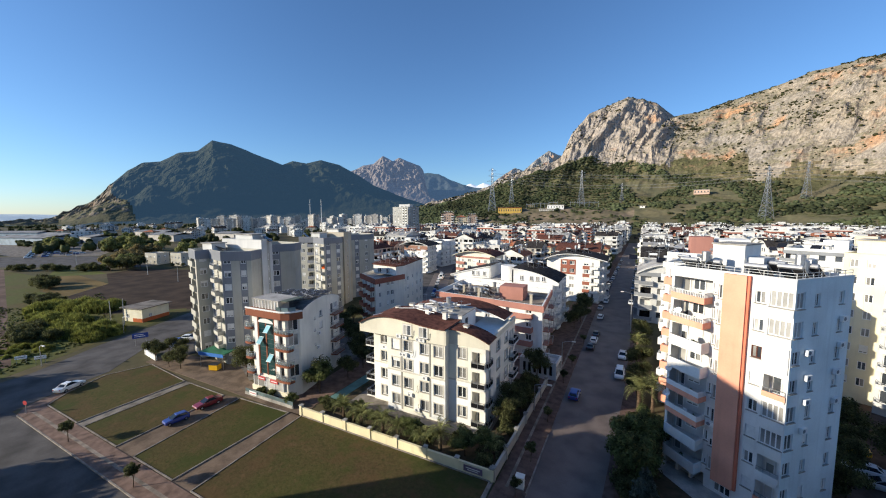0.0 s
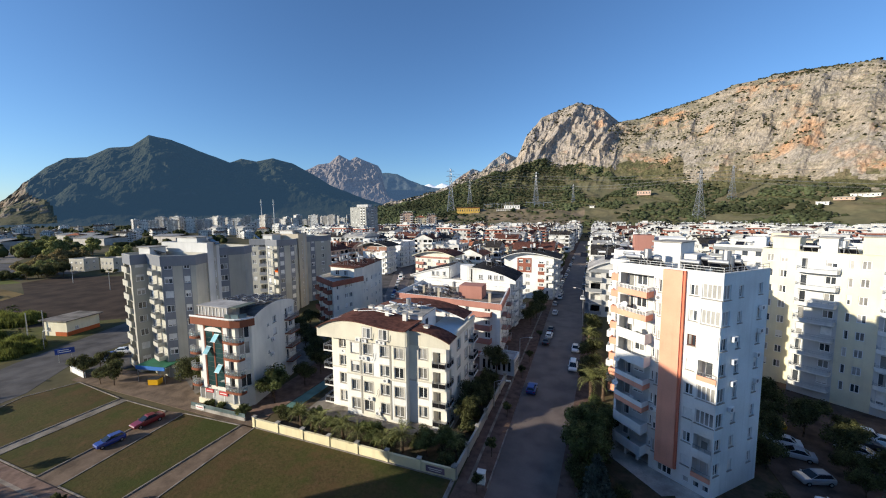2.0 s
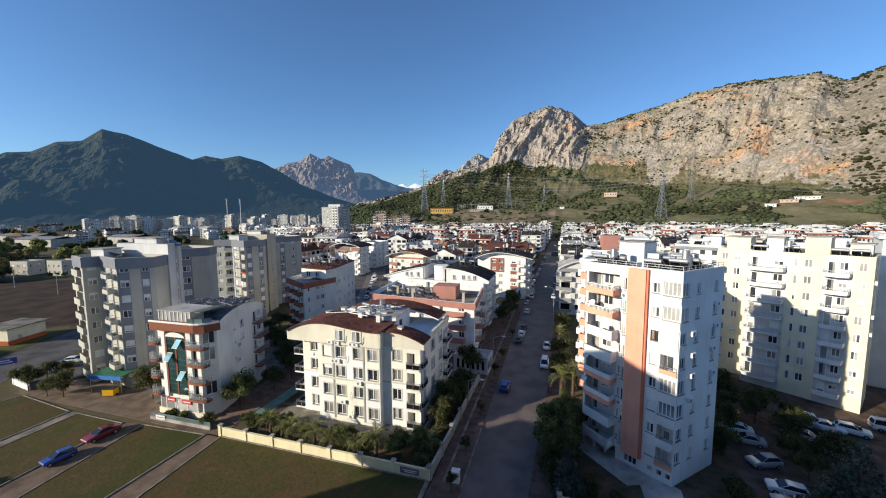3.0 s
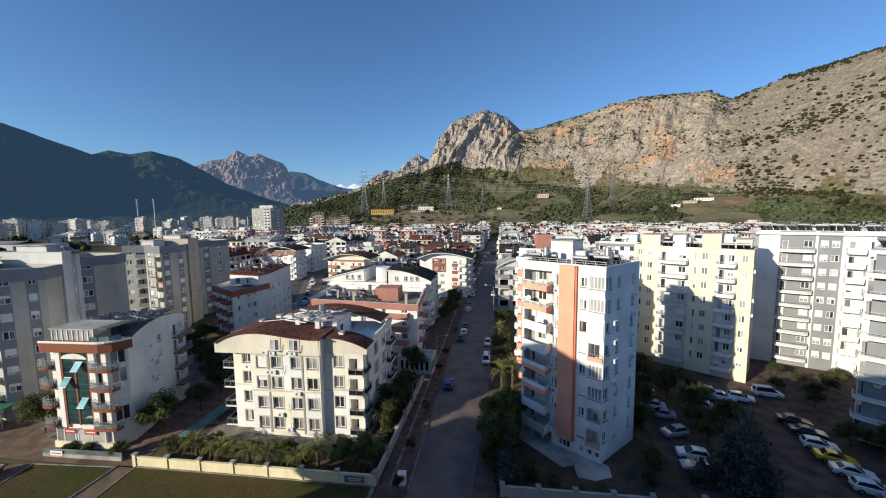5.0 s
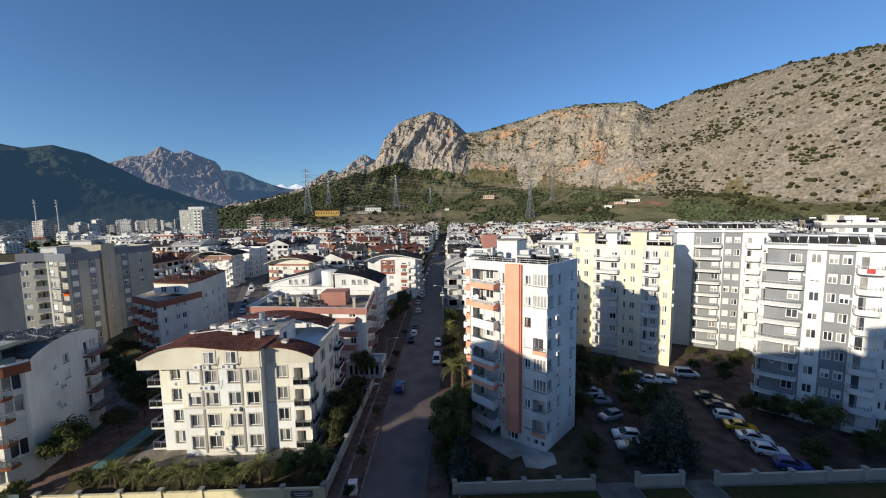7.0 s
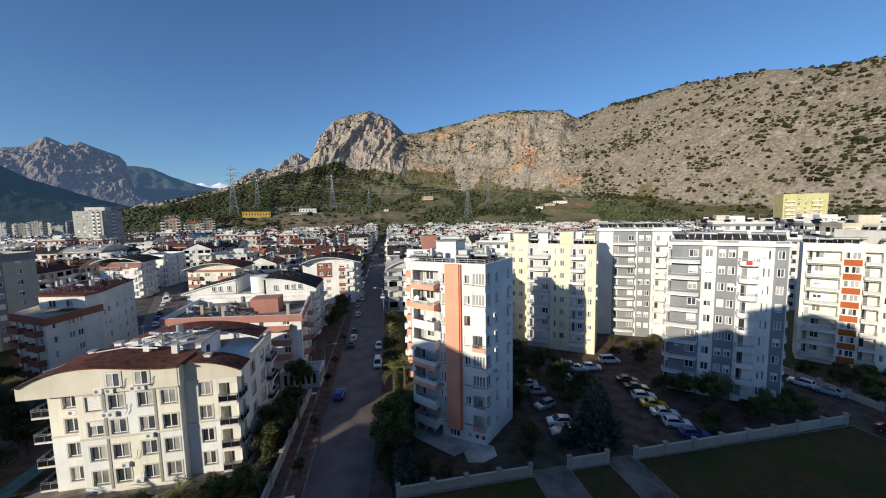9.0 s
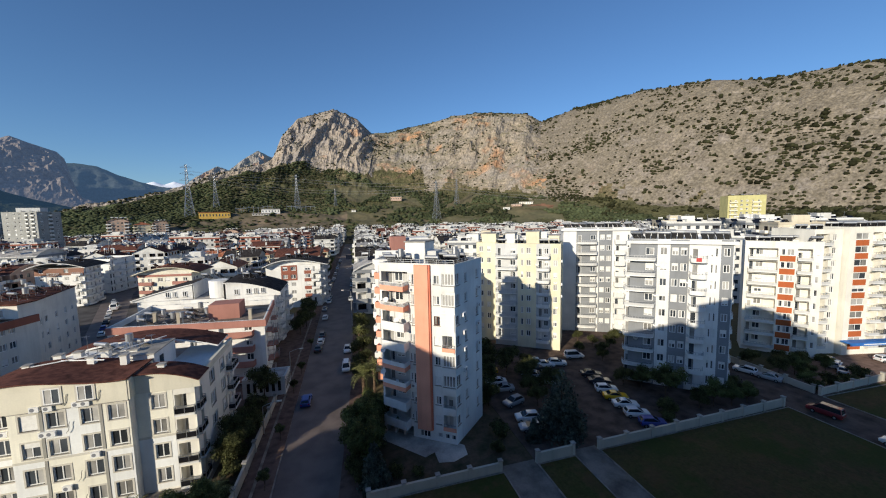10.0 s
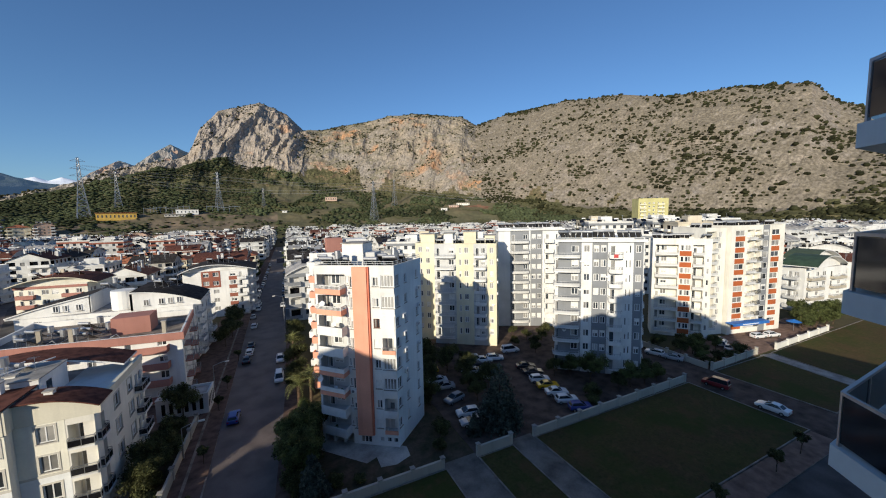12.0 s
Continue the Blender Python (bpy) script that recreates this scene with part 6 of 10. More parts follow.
br = arch_roof(BR.root, BR.inv, -26.2, -5.0, 131.5, 150.2, (14.8, 17.0, 16.6, 14.9), BLACKROOF, WHITE, label="dark curved roof with a white edge")
brg = Shape()
gable_fill(brg, BR.inv, list(br[1]), br[2], 133.3, 14.8, WHITE)
part("gable", brg, BR.root)
solars([(-18, 138), (-15, 139), (-12, 138)], 16.8, 150)

def make_tank():
    """An upright steel water drum on a pipe stand."""
    root = thing("water_tank", "dented steel water drum on a rooftop stand", "water tank", group="rooftop water tanks")
    part("drum", Shape().tube((0, 0, 0.9), (0, 0, 2.1), 0.48, 0.48, METAL, 14), root)
    part("lid", Shape().tube((0, 0, 2.1), (0, 0, 2.2), 0.5, 0.15, METAL, 14), root)
    st = Shape()
    for a in range(4):
        x, y = 0.4 * math.cos(a * 1.571 + 0.78), 0.4 * math.sin(a * 1.571 + 0.78)
        st.tube((x, y, 0), (x, y, 0.9), 0.04, 0.04, DARKMETAL, 4)
    part("stand", st, root, "dark pipe stand")
    return root


TANK = make_tank()
for x, y, z in ((-37.8, 80.5, 11.25), (-32.2, 80.4, 11.25), (-26.9, 82.0, 11.25), (-30.0, 88.0, 11.25), (-67.2, 90.5, 16.5), (-64.6, 96.6, 16.5), (-60.4, 89.6, 16.5), (-61.8, 98.6, 16.5), (15.9, 48.4, 23.95), (17.2, 50.4, 23.95), (8.4, 50.6, 23.95)):
    place(TANK, pose(x, y, z))
# three blocks along the slanting lane behind
M1 = column_tower("apartment_block", "white block with a brown top storey and a dark curved roof", [(-109.0, 166.2), (-92.5, 163.2), (-94.6, 177.0), (-111.0, 180.0)], 14.6, WHITE, 5, 2.85, 0.6,
                  [(0, 1.5, 1.5, "w", None), (0, 5.0, 3.2, "pr", DUSTBROWN), (0, 10.0, 1.5, "w", None), (0, 13.4, 3.0, "pb", WHITE), (1, 0.4, 5.6, "pw", WHITE), (1, 7.2, 5.4, "pw", WHITE)], solar=0, parapet=0.1)
m1b = lattice(Shape(), [0.0, 1.5, 3.0, 10.0, 11.5, 16.77], [11.9, 12.85, 14.2, 14.55], {(i, j) for i in range(5) for j in range(3)} - {(1, 1), (3, 1)}, -0.06, 0.0, DUSTBROWN)
m1b.v = [tuple(M1.local(0) @ Vector(v)) for v in m1b.v]
part("wall_panel", m1b, M1.root, "brown painted top storey")
m1 = arch_roof(M1.root, M1.inv, -110.4, -92.0, 163.0, 178.6, (14.5, 16.6, 16.4, 14.6), BLACKROOF, WHITE, label="dark curved roof with a white edge")
solars([(-106, 170), (-102, 172), (-98, 171)], 16.2, 150)
M2 = column_tower("apartment_block", "white block with stacked side balconies and a dark roof", [(-108.0, 193.0), (-97.0, 188.0), (-95.4, 204.0), (-107.0, 208.0)], 15.2, WHITE, 5, 2.9, 0.8,
                  [(0, 2.0, 1.5, "w", None), (0, 6.5, 1.5, "w", None), (0, 10.8, 2.6, "pb", WHITE), (1, 0.6, 6.0, "pw", WHITE), (1, 9.0, 6.6, "pw", WHITE)], solar=5)
M3 = column_tower("apartment_block", "cream and salmon block with a low brown roof", [(-68.0, 146.0), (-51.0, 143.5), (-49.0, 156.0), (-66.0, 158.5)], 13.0, PALECREAM, 4, 2.85, 0.8,
                  [(0, 0.8, 4.0, "p", DULLPINK), (0, 6.3, 1.6, "w", None), (0, 8.6, 1.6, "w", None), (0, 11.4, 4.6, "p", DULLPINK), (1, 1.0, 3.4, "pb", WHITE), (1, 6.0, 1.2, "w", None)], solar=0, parapet=0.1)
part("cornice", Shape().box(-0.1, 17.3, -0.3, 0.0, 12.0, 12.7, DULLPINK, M3.local(0)), M3.root, "salmon cornice band")
m3 = arch_roof(M3.root, M3.inv, -68.8, -48.6, 143.5, 158.6, (13.0, 15.0, 15.0, 13.0), REDBROWN, CREAM, label="low red-brown curved roof", step=8)
m3g = Shape()
gable_fill(m3g, M3.inv, list(m3[1]), m3[2], 145.2, 12.8, PALECREAM)
part("gable", m3g, M3.root)
solars([(-64, 150), (-60, 151), (-55, 150.5)], 14.6, 150)

# block next along the street, seen past the salmon tower
N2 = column_tower("apartment_tower", "white block with salmon balcony fronts beside the street", [(5.8, 66.5), (14.5, 62.5), (18.5, 73.0), (9.8, 77.0)], 23.2, WHITE, 8, 2.72, 1.0,
                  [(0, 0.3, 2.6, "p", PINK), (0, 3.8, 1.1, "w", None), (0, 6.5, 2.8, "p", WHITE), (3, 6.2, 3.0, "p", WHITE), (3, 1.5, 1.1, "w", None)], solar=4)
N3 = column_tower("apartment_tower", "white block with a salmon stair house on the roof", [(7.5, 84.0), (19.0, 80.0), (23.0, 92.0), (11.5, 96.0)], 23.2, WHITE, 8, 2.72, 1.0,
                  [(0, 0.5, 2.6, "p", PINK), (0, 4.2, 1.1, "w", None), (0, 8.0, 2.8, "p", WHITE), (3, 7.5, 3.0, "p", WHITE), (3, 2.5, 1.1, "w", None)], solar=4)
part("stair_house", Shape().box(11.5, 15.0, 85.0, 88.5, 22.4, 26.3, DULLPINK, N3.inv).box(16.0, 20.5, 84.5, 90.0, 22.4, 25.9, WHITE, N3.inv), N3.root, "salmon and white rooftop stair houses")

# ---- far tower of pale concrete ----
FT = column_tower("apartment_tower", "tall pale concrete tower standing alone beyond the town", [(-237.0, 339.0), (-212.5, 332.5), (-205.0, 343.5), (-229.0, 350.0)], 40.0, plaster("weathered_tower_plaster", (0.36, 0.36, 0.34)), 13, 2.95, 1.5,
                  [(0, 3.0, 1.8, "w", None), (0, 8.5, 1.2, "n", None), (0, 12.0, 1.8, "w", None), (0, 17.0, 2.0, "lw", WHITE), (0, 21.0, 2.6, "lw", WHITE), (1, 1.6, 1.5, "w", None), (1, 6.0, 2.2, "lw", WHITE), (1, 10.2, 1.5, "w", None)], solar=5)
part("stair_house", Shape().box(-228.0, -214.0, 338.5, 346.0, 39.0, 43.0, WARMWHITE, FT.inv), FT.root, "pale rooftop stair house")

# cloths hung out to dry
for name, p0, p1, x, z, w, h, m, lab in (("bed_sheet", PA, PC, 2.0, 12.6, 1.6, 1.1, PVC, "white bed sheet hung over a balcony front"), ("cloth", (-92.4, 86.2), (-86.4, 84.8), 4.6, 13.6, 1.7, 1.3, mat("orange_cloth", (0.75, 0.13, 0.02), rough=0.9), "bright orange cloth hung on the tower wall"),
                                   ("carpet", C0, C1, 9.6, 22.7, 0.75, 0.6, SIGNRED, "red carpet hung over a balcony front")):
    F, n = edge_frame(p0, p1)
    sh = Shape()
    off = -0.95 if name == "bed_sheet" else (-1.55 if name == "carpet" else -0.12)
    rows = [[(x + w * i / 8, off - 0.04 * math.sin(i * 1.9) * (j / 3), z + h * (1 - j / 3)) for i in range(9)] for j in range(4)]
    sh.v = [tuple(F @ Vector(p)) for r in rows for p in r]
    k = sh.slot(m)
    for j in range(3):
        for i in range(8):
            sh.f.append((j * 9 + i, j * 9 + 9 + i, j * 9 + 10 + i, j * 9 + 1 + i))
            sh.mi.append(k)
    solid(name, sh, lab, "laundry")

# ---- the block the camera stands on: unseen roof line with added shade boxes, and neighbouring balconies ----
own = Shape()
own.prism([(-64.0, -16.0), (26.0, -16.0), (26.0, -1.2), (-64.0, -1.2)], 0.0, 34.2, OFFWHITE)
# Boxes on the unseen end wall, added to shade the street corner.
for z in (20.6, 23.2, 25.6):
    own.box(-68.9, -64.0, -3.4, -1.2, z, z + 2.2, OFFWHITE)
own.box(26.0, 60.0, -16.0, -1.2, 0.0, 19.5, OFFWHITE)
own.box(-63.0, -54.0, -12.0, -4.0, 34.2, 40.5, OFFWHITE)
# Next two: unseen roof boxes added to shade the parking court.
own.box(-38.0, -24.0, -12.0, -4.0, 34.2, 38.6, OFFWHITE)
own.box(-24.0, -2.0, -12.0, -1.2, 34.2, 36.6, OFFWHITE)
own.box(-2.0, 15.0, -12.0, -4.0, 34.2, 40.5, OFFWHITE)
tagged(solid("wall_own_block", own, "pale plastered block of flats behind, with unseen boxes added to cast shade", "wall", "structure"))
for z in (26.6, 29.55, 32.5):
    ob = thing("balcony", "pale concrete balcony with a dark glass railing", "balcony", (9.4, 2.5, z), group="neighbouring balconies")
    slab = Shape().prism([(-2.6, -3.7), (0.0, 0.0), (6.0, 0.2), (6.0, -3.7)][::-1], -0.42, 0.0, PALEBLUE)
    part("slab", slab, ob)
    way = [(-2.5, -3.5), (0.05, -0.1), (5.9, 0.1)]
    part("glass_panel", grate(way, [0.08, 0.98], 0, 0, {0}, 0.012, GLASSDARK), ob, "dark tinted glass")
    part("railing", grate(way, [0.0, 1.0, 1.06], 1.4, 0.06, {1}, 0.03, METAL), ob, "pale steel posts and rail")

# ---- streets, lawns and pavements ----
def slab(name, poly, z0, z1, m, label, category, side=None):
    return solid(name, Shape().prism(poly, z0, z1, side or m, m), label, category, "structure")


OLDSTRIP = mat("worn_guide_strip", (0.27, 0.225, 0.185), rough=0.9, vary=0.25, scale=0.6, fine=5)


def street_left(y):
    return -8.75 + 0.016 * (y - 40) + max(0.0, 0.024 * (y - 160))


def street_right(y):
    return -1.6 + 0.077 * (min(y, 67.0) - 37) + max(0.0, 0.041 * (y - 67))


slab("road", [(-150, 3.0), (170, 3.0), (170, 17.2), (-150, 17.2)], -0.5, 0.02, ASPHALT, "worn grey asphalt street below the balcony", "road")
ys = [17.2, 37, 67, 100, 160, 230, 320, 430]
slab("road", [(street_right(y) + (4 if y < 18 else 0), y) for y in ys] + [(street_left(y) - (3 if y < 18 else 0), y) for y in reversed(ys)], -0.5, 0.024, STREET, "worn asphalt side street running to the hills", "road")
slab("road", [(-86.0, 17.2), (-89.0, 24.0), (-91.0, 31.0), (-99.0, 40.0), (-104.0, 54.0), (-135.0, 118.0), (-190.0, 230.0), (-320.0, 440.0), (-330.0, 436.0), (-202.0, 226.0), (-149.0, 112.0), (-125.0, 65.5), (-112.3, 37.4), (-104.0, 24.0), (-102.6, 17.2)], -0.5, 0.028, ASPHALT, "asphalt road curving out to the fields", "road")
slab("road", [(-56, 108), (-64, 108), (-98, 184), (-112, 240), (-104, 240), (-88, 184)][::-1], -0.5, 0.026, STREET, "slanting asphalt lane between blocks", "road")
slab("pavement", [(-83.8, 17.2), (-13.0, 17.2), (-13.0, 20.3), (-84.0, 20.3), (-87.0, 24.5), (-88.6, 24.3), (-86.0, 18.6)], -0.3, 0.14, PAVERS, "red-brown paved footway along the street", "pavement", KERB)
slab("pavement", [(2.0, 17.2), (66.0, 17.2), (66.0, 20.3), (2.0, 20.3)], -0.3, 0.14, PAVERS, "red-brown paved footway along the street", "pavement", KERB)
slab("pavement", [(75.2, 17.2), (150.0, 17.2), (150.0, 20.3), (75.2, 20.3)], -0.3, 0.14, PAVERS, "red-brown paved footway along the street", "pavement", KERB)
slab("pavement", [(-82.6, 18.45), (-13.4, 18.45), (-13.4, 18.85), (-82.2, 18.85)], 0.0, 0.146, OLDSTRIP, "pale guiding strip in the footway", "pavement")
slab("pavement", [(street_left(y), y) for y in ys[1:]] + [(street_left(y) - 3.6, y) for y in reversed(ys[1:])] + [(-12.9, 20.3), (-9.6, 20.3)], -0.3, 0.14, SIDEPAVERS, "brown paved footway beside the side street", "pavement", KERB)
slab("pavement", [(street_left(y) - 2.1, y) for y in ys[1:6]] + [(street_left(y) - 2.45, y) for y in reversed(ys[1:6])], 0.0, 0.147, OLDSTRIP, "pale guiding strip in the footway", "pavement")
slab("pavement", [(street_right(y) + 2.6, y) for y in ys[1:]] + [(street_right(y), y) for y in reversed(ys[1:])] + [(-1.2, 20.3), (1.4, 20.3)], -0.3, 0.14, SIDEPAVERS, "paved footway on the far side of the street", "pavement", KERB)
slab("pavement", [(-13.0, 20.3), (-13.0, 36.4), (-12.7, 37.0), (-12.5, 20.3)][::-1], -0.2, 0.13, KERB, "stone edging of the lawn", "kerb")
for poly, what in (([(-83.6, 20.5), (-72.3, 20.5), (-72.6, 35.4), (-87.0, 36.6), (-89.3, 30.0), (-86.6, 24.0)], "dry mown lawn plot by the road"), ([(-70.2, 20.5), (-60.0, 20.5), (-60.8, 35.4), (-70.6, 35.4)], "dry mown lawn plot between paths"),
                   ([(-55.4, 20.5), (-46.3, 20.5), (-46.1, 36.6), (-57.3, 36.0)], "dry mown lawn plot between paths"), ([(-42.5, 20.5), (-13.05, 20.5), (-13.05, 36.9), (-43.6, 36.9)], "wide dry lawn before the garden wall"),
                   ([(2.2, 20.5), (17.7, 20.5), (17.7, 36.9), (2.2, 36.9)], "dark lawn in the shade of the block"), ([(22.4, 20.5), (27.7, 20.5), (27.7, 36.9), (22.4, 36.9)], "narrow dark lawn between two paths"),
                   ([(31.5, 20.5), (66.2, 20.5), (66.2, 36.6), (31.5, 36.9)], "wide dark lawn in the shade of the block"), ([(75.2, 20.5), (88.6, 20.5), (92.0, 36.4), (75.2, 37.0)], "dark lawn beyond the drive"),
                   ([(92.0, 20.5), (150.0, 20.5), (150.0, 36.0), (95.4, 36.4)], "dry lawn with a sunlit strip")):
    slab("lawn", poly, -0.2, 0.11, GRASS, what, "lawn", KERB)
    solid("lawn_edging", grate(poly + poly[:1], [0.0, 0.18], 0, 0, {0}, 0.075, KERB), "narrow stone edging round a lawn plot", "kerb", "structure")
APRON = mat("pale_apron_concrete", (0.50, 0.46, 0.41), rough=0.9, vary=0.25, scale=0.35, fine=5)
SLABPATH = mat("worn_concrete_path", (0.25, 0.22, 0.185), rough=0.9, vary=0.25, scale=0.5, fine=5)
for poly, m, what in (([(-72.3, 20.3), (-70.2, 20.3), (-70.6, 35.6), (-72.6, 35.6)], SLABPATH, "narrow concrete path across the lawn"), ([(-60.0, 20.3), (-55.4, 20.3), (-57.3, 36.2), (-60.8, 35.6)], SANDPATH, "sandy paved driveway across the lawn"),
                      ([(-46.3, 20.3), (-42.5, 20.3), (-43.6, 37.0), (-46.1, 37.0)], SANDPATH, "sandy path across the lawn"), ([(17.7, 20.3), (22.4, 20.3), (22.4, 38.0), (17.7, 38.0)], OLDCONCRETE, "grey concrete drive to the court"),
                      ([(27.7, 20.3), (31.5, 20.3), (31.5, 38.0), (27.7, 38.0)], OLDCONCRETE, "grey concrete drive to the court"), ([(66.2, 17.0), (75.2, 17.0), (75.2, 60.0), (66.2, 60.0)], COURT, "paved drive between the blocks"),
                      ([(88.6, 20.3), (92.0, 20.3), (95.4, 36.4), (92.0, 37.0)], CONCRETE, "pale concrete path across the lawn"), ([(-90.0, 36.8), (-43.9, 36.8), (-43.9, 39.9), (-62.0, 41.0), (-70.0, 44.5), (-92.0, 42.5)], SANDPATH, "sandy paved forecourt of the blocks"),
                      ([(-98.0, 41.0), (-86.0, 41.0), (-86.0, 60.0), (-104.0, 60.0)], ASPHALT, "parking place beside the grey tower"), ([(22.4, 38.0), (66.0, 38.0), (66.0, 80.0), (22.4, 80.0)], COURT, "brown paved parking court"),
                      ([(75.4, 37.3), (130.0, 37.3), (130.0, 47.0), (75.4, 47.0)], PAVERS, "paved forecourt of the striped blocks"), ([(9.3, 42.5), (10.7, 43.1), (10.7, 41.0), (12.6, 40.6), (14.7, 41.4), (14.9, 43.3), (14.2, 44.0), (5.1, 50.6), (4.2, 48.2)], APRON, "concrete apron at the foot of the tower"),
                      ([(-41.6, 37.6), (-12.9, 37.6), (-12.6, 64.0), (-41.6, 64.0)], GARDEN, "dark planted garden round the white block"), ([(-40.0, 43.2), (-16.2, 43.2), (-16.2, 62.5), (-40.0, 62.5)], SLABPATH, "pale paving at the foot of the white block"),
                      ([(-44.0, 42.0), (-41.9, 42.0), (-41.9, 54.0), (-44.0, 54.0)], mat("teal_paint", (0.14, 0.27, 0.245), rough=0.6, vary=0.15), "teal-painted strip beside the garden"),
                      ([(0.6, 37.6), (22.2, 37.6), (22.2, 60.0), (1.8, 60.0)], GARDEN, "dark planted plot round the tower")):
    slab("pavement", poly, -0.2, 0.06 if m is not GARDEN else 0.045, m, what, "path")
slab("field", [(-146, 50), (-128.5, 66), (-141, 90), (-166, 128), (-217, 119), (-256, 105), (-250, 88), (-212, 75), (-192, 55)], -0.3, 0.012, PLOUGH, "dark ploughed field beside the road", "field")
MEADOW = mat("meadow", (0.072, 0.084, 0.021), rough=0.95, vary=0.4, scale=0.06, fine=0.9, bump=0.8, tint=(0.105, 0.08, 0.035))
slab("field", [(-104, 17), (-113.5, 36), (-127, 64), (-131, 66), (-146, 50), (-192, 55), (-215, 54), (-268, 69), (-320, 66), (-320, 60), (-220, 10), (-130, 5)][::-1], -0.3, 0.014, MEADOW, "rough green meadow with reeds", "field")
slab("field", [(-214, 54.5), (-193, 55.5), (-212, 75), (-257, 79), (-267, 70)], -0.3, 0.018, mat("stubble", (0.17, 0.118, 0.045), rough=0.95, vary=0.25, scale=0.05, fine=1.0), "ochre stubble field", "field")
slab("field", [(-267, 70), (-257, 79.1), (-250, 88), (-275, 92), (-297, 82)], -0.3, 0.019, mat("green_field", (0.115, 0.13, 0.034), rough=0.95, vary=0.25, scale=0.05, fine=1.0), "narrow bright green field strip", "field")
slab("field", [(-112, 23.0), (-326, 68.5), (-334, 60), (-118, 14)], -0.3, 0.02, mat("pink_earth_track", (0.15, 0.10, 0.078), rough=0.95, vary=0.25, scale=0.1, fine=1.5), "reddish dirt track beside the meadow", "track")
slab("road", [(-344, 70), (-292, 96), (-262, 112), (-268, 122), (-372, 124), (-428, 90), (-424, 66)], -0.3, 0.022, ASPHALT, "wide asphalt road at the edge of the fields", "road")
slab("yard", [(-372, 128), (-430, 94), (-520, 98), (-700, 150), (-480, 190)], -0.3, 0.01, OLDCONCRETE, "dusty grey vehicle yard beyond the fields", "yard")
# kerb stones of the footway
STONE = Shape().prism([(0.01, 0), (0.99, 0), (0.99, 0.16), (0.01, 0.16)], 0.0, 0.17, KERB).mesh("kerb_stone")
kerb = thing("kerb", "pale stone kerb along the paved footway", "kerb", (-83.5, 17.04, 0), kind="structure")
for i in range(70):
    part("kerb_stone", STONE, kerb, m=at(float(i), 0, 0))
kerb2 = thing("kerb", "pale stone kerb beside the side street", "kerb", (0, 0, 0), kind="structure")
for i in range(12):
    y = 37.0 + i
    part("kerb_stone", STONE, kerb2, m=at(street_left(y), y, 0) @ Matrix.Rotation(radians(90 - 0.9), 4, "Z"))


slab("yard", [(-16.0, 74.5), (-11.9, 74.5), (-10.8, 131.0), (-15.6, 131.0)], -0.2, 0.03, SIDEPAVERS, "brown paved forecourt beside the street", "yard")
# Asphalt darker than the lane's, in place of shade cast by the blocks.
slab("yard", [(-56.5, 88.0), (-43.0, 93.0), (-47.0, 112.0), (-46.0, 136.0), (-70.0, 172.0), (-84.0, 214.0), (-128.0, 214.0), (-120.0, 150.0), (-73.5, 104.0), (-60.5, 106.0)], -0.2, 0.018, ASPHALT, "worn asphalt between the blocks along the lane", "yard")
slab("pavement", [(-49.2, 40.0), (-44.2, 40.0), (-44.2, 74.0), (-52.5, 74.0), (-50.6, 56.0)], -0.2, 0.05, PAVERS, "red-brown drive between two blocks", "path")
slab("yard", [(-72.0, 44.5), (-62.0, 41.0), (-61.8, 56.0), (-50.6, 56.0), (-52.5, 78.0), (-72.0, 78.0)], -0.2, 0.04, OLDCONCRETE, "grey concrete yard behind the glass-fronted block", "yard")
slab("yard", [(-41.0, 64.2), (-12.4, 64.2), (-11.5, 74.0), (-41.0, 78.0)], -0.2, 0.04, PAVERS, "paved yard behind the white block", "yard")

# ---- garden walls ----
def fence_wall(x0, x1, y, h, n, m, label, post=0.22):
    root = thing("garden_wall", label, "wall", (x0, y, 0))
    step = (x1 - x0) / n
    pm = Shape().box(-post, post, -post, post, 0, h + 0.35, m).mesh("post")
    cm = Shape().box(-post - 0.07, post + 0.07, -post - 0.07, post + 0.07, h + 0.35, h + 0.45, CONCRETE).mesh("cap")
    km = Shape().box(post, step - post, -0.15, 0.15, h, h + 0.08, m).mesh("coping")
    wm = Shape().box(post, step - post, -0.1, 0.1, 0, h, m).mesh("panel")
    for i in range(n + 1):
        part("cap", cm, part("post", pm, root, m=at(step * i, 0, 0)))
        if i < n:
            part("coping", km, part("panel", wm, root, m=at(step * i, 0, 0)))
    return root


FENCE = plaster("cream_wall_paint", (0.78, 0.70, 0.46))
fence_wall(-43.9, -12.9, 37.2, 1.25, 7, FENCE, "cream rendered garden wall with square posts")
fence_wall(1.7, 17.4, 37.3, 1.1, 4, WALLGREY, "pale rendered garden wall with posts")
fence_wall(22.5, 27.6, 37.3, 1.3, 1, WALLGREY, "short pale rendered wall between two drives")
fence_wall(31.6, 66.0, 37.2, 1.2, 8, WALLGREY, "long pale rendered wall of the parking court")
fence_wall(75.6, 92.0, 37.6, 1.2, 4, WALLGREY, "pale rendered wall of the striped blocks")
fence_wall(99.0, 125.0, 37.0, 1.2, 5, OFFWHITE, "sunlit pale wall beyond the path")
side = fence_wall(0, 26.0, 0, 1.3, 6, WALLGREY, "pale garden wall along the footway")
side.matrix_basis = pose(-12.75, 37.4, 0, 0, 0, 88)
side2 = fence_wall(0, 20.0, 0, 1.1, 5, WALLGREY, "pale wall beside the paved drive")
side2.matrix_basis = pose(75.4, 38.5, 0, 0, 0, 88)
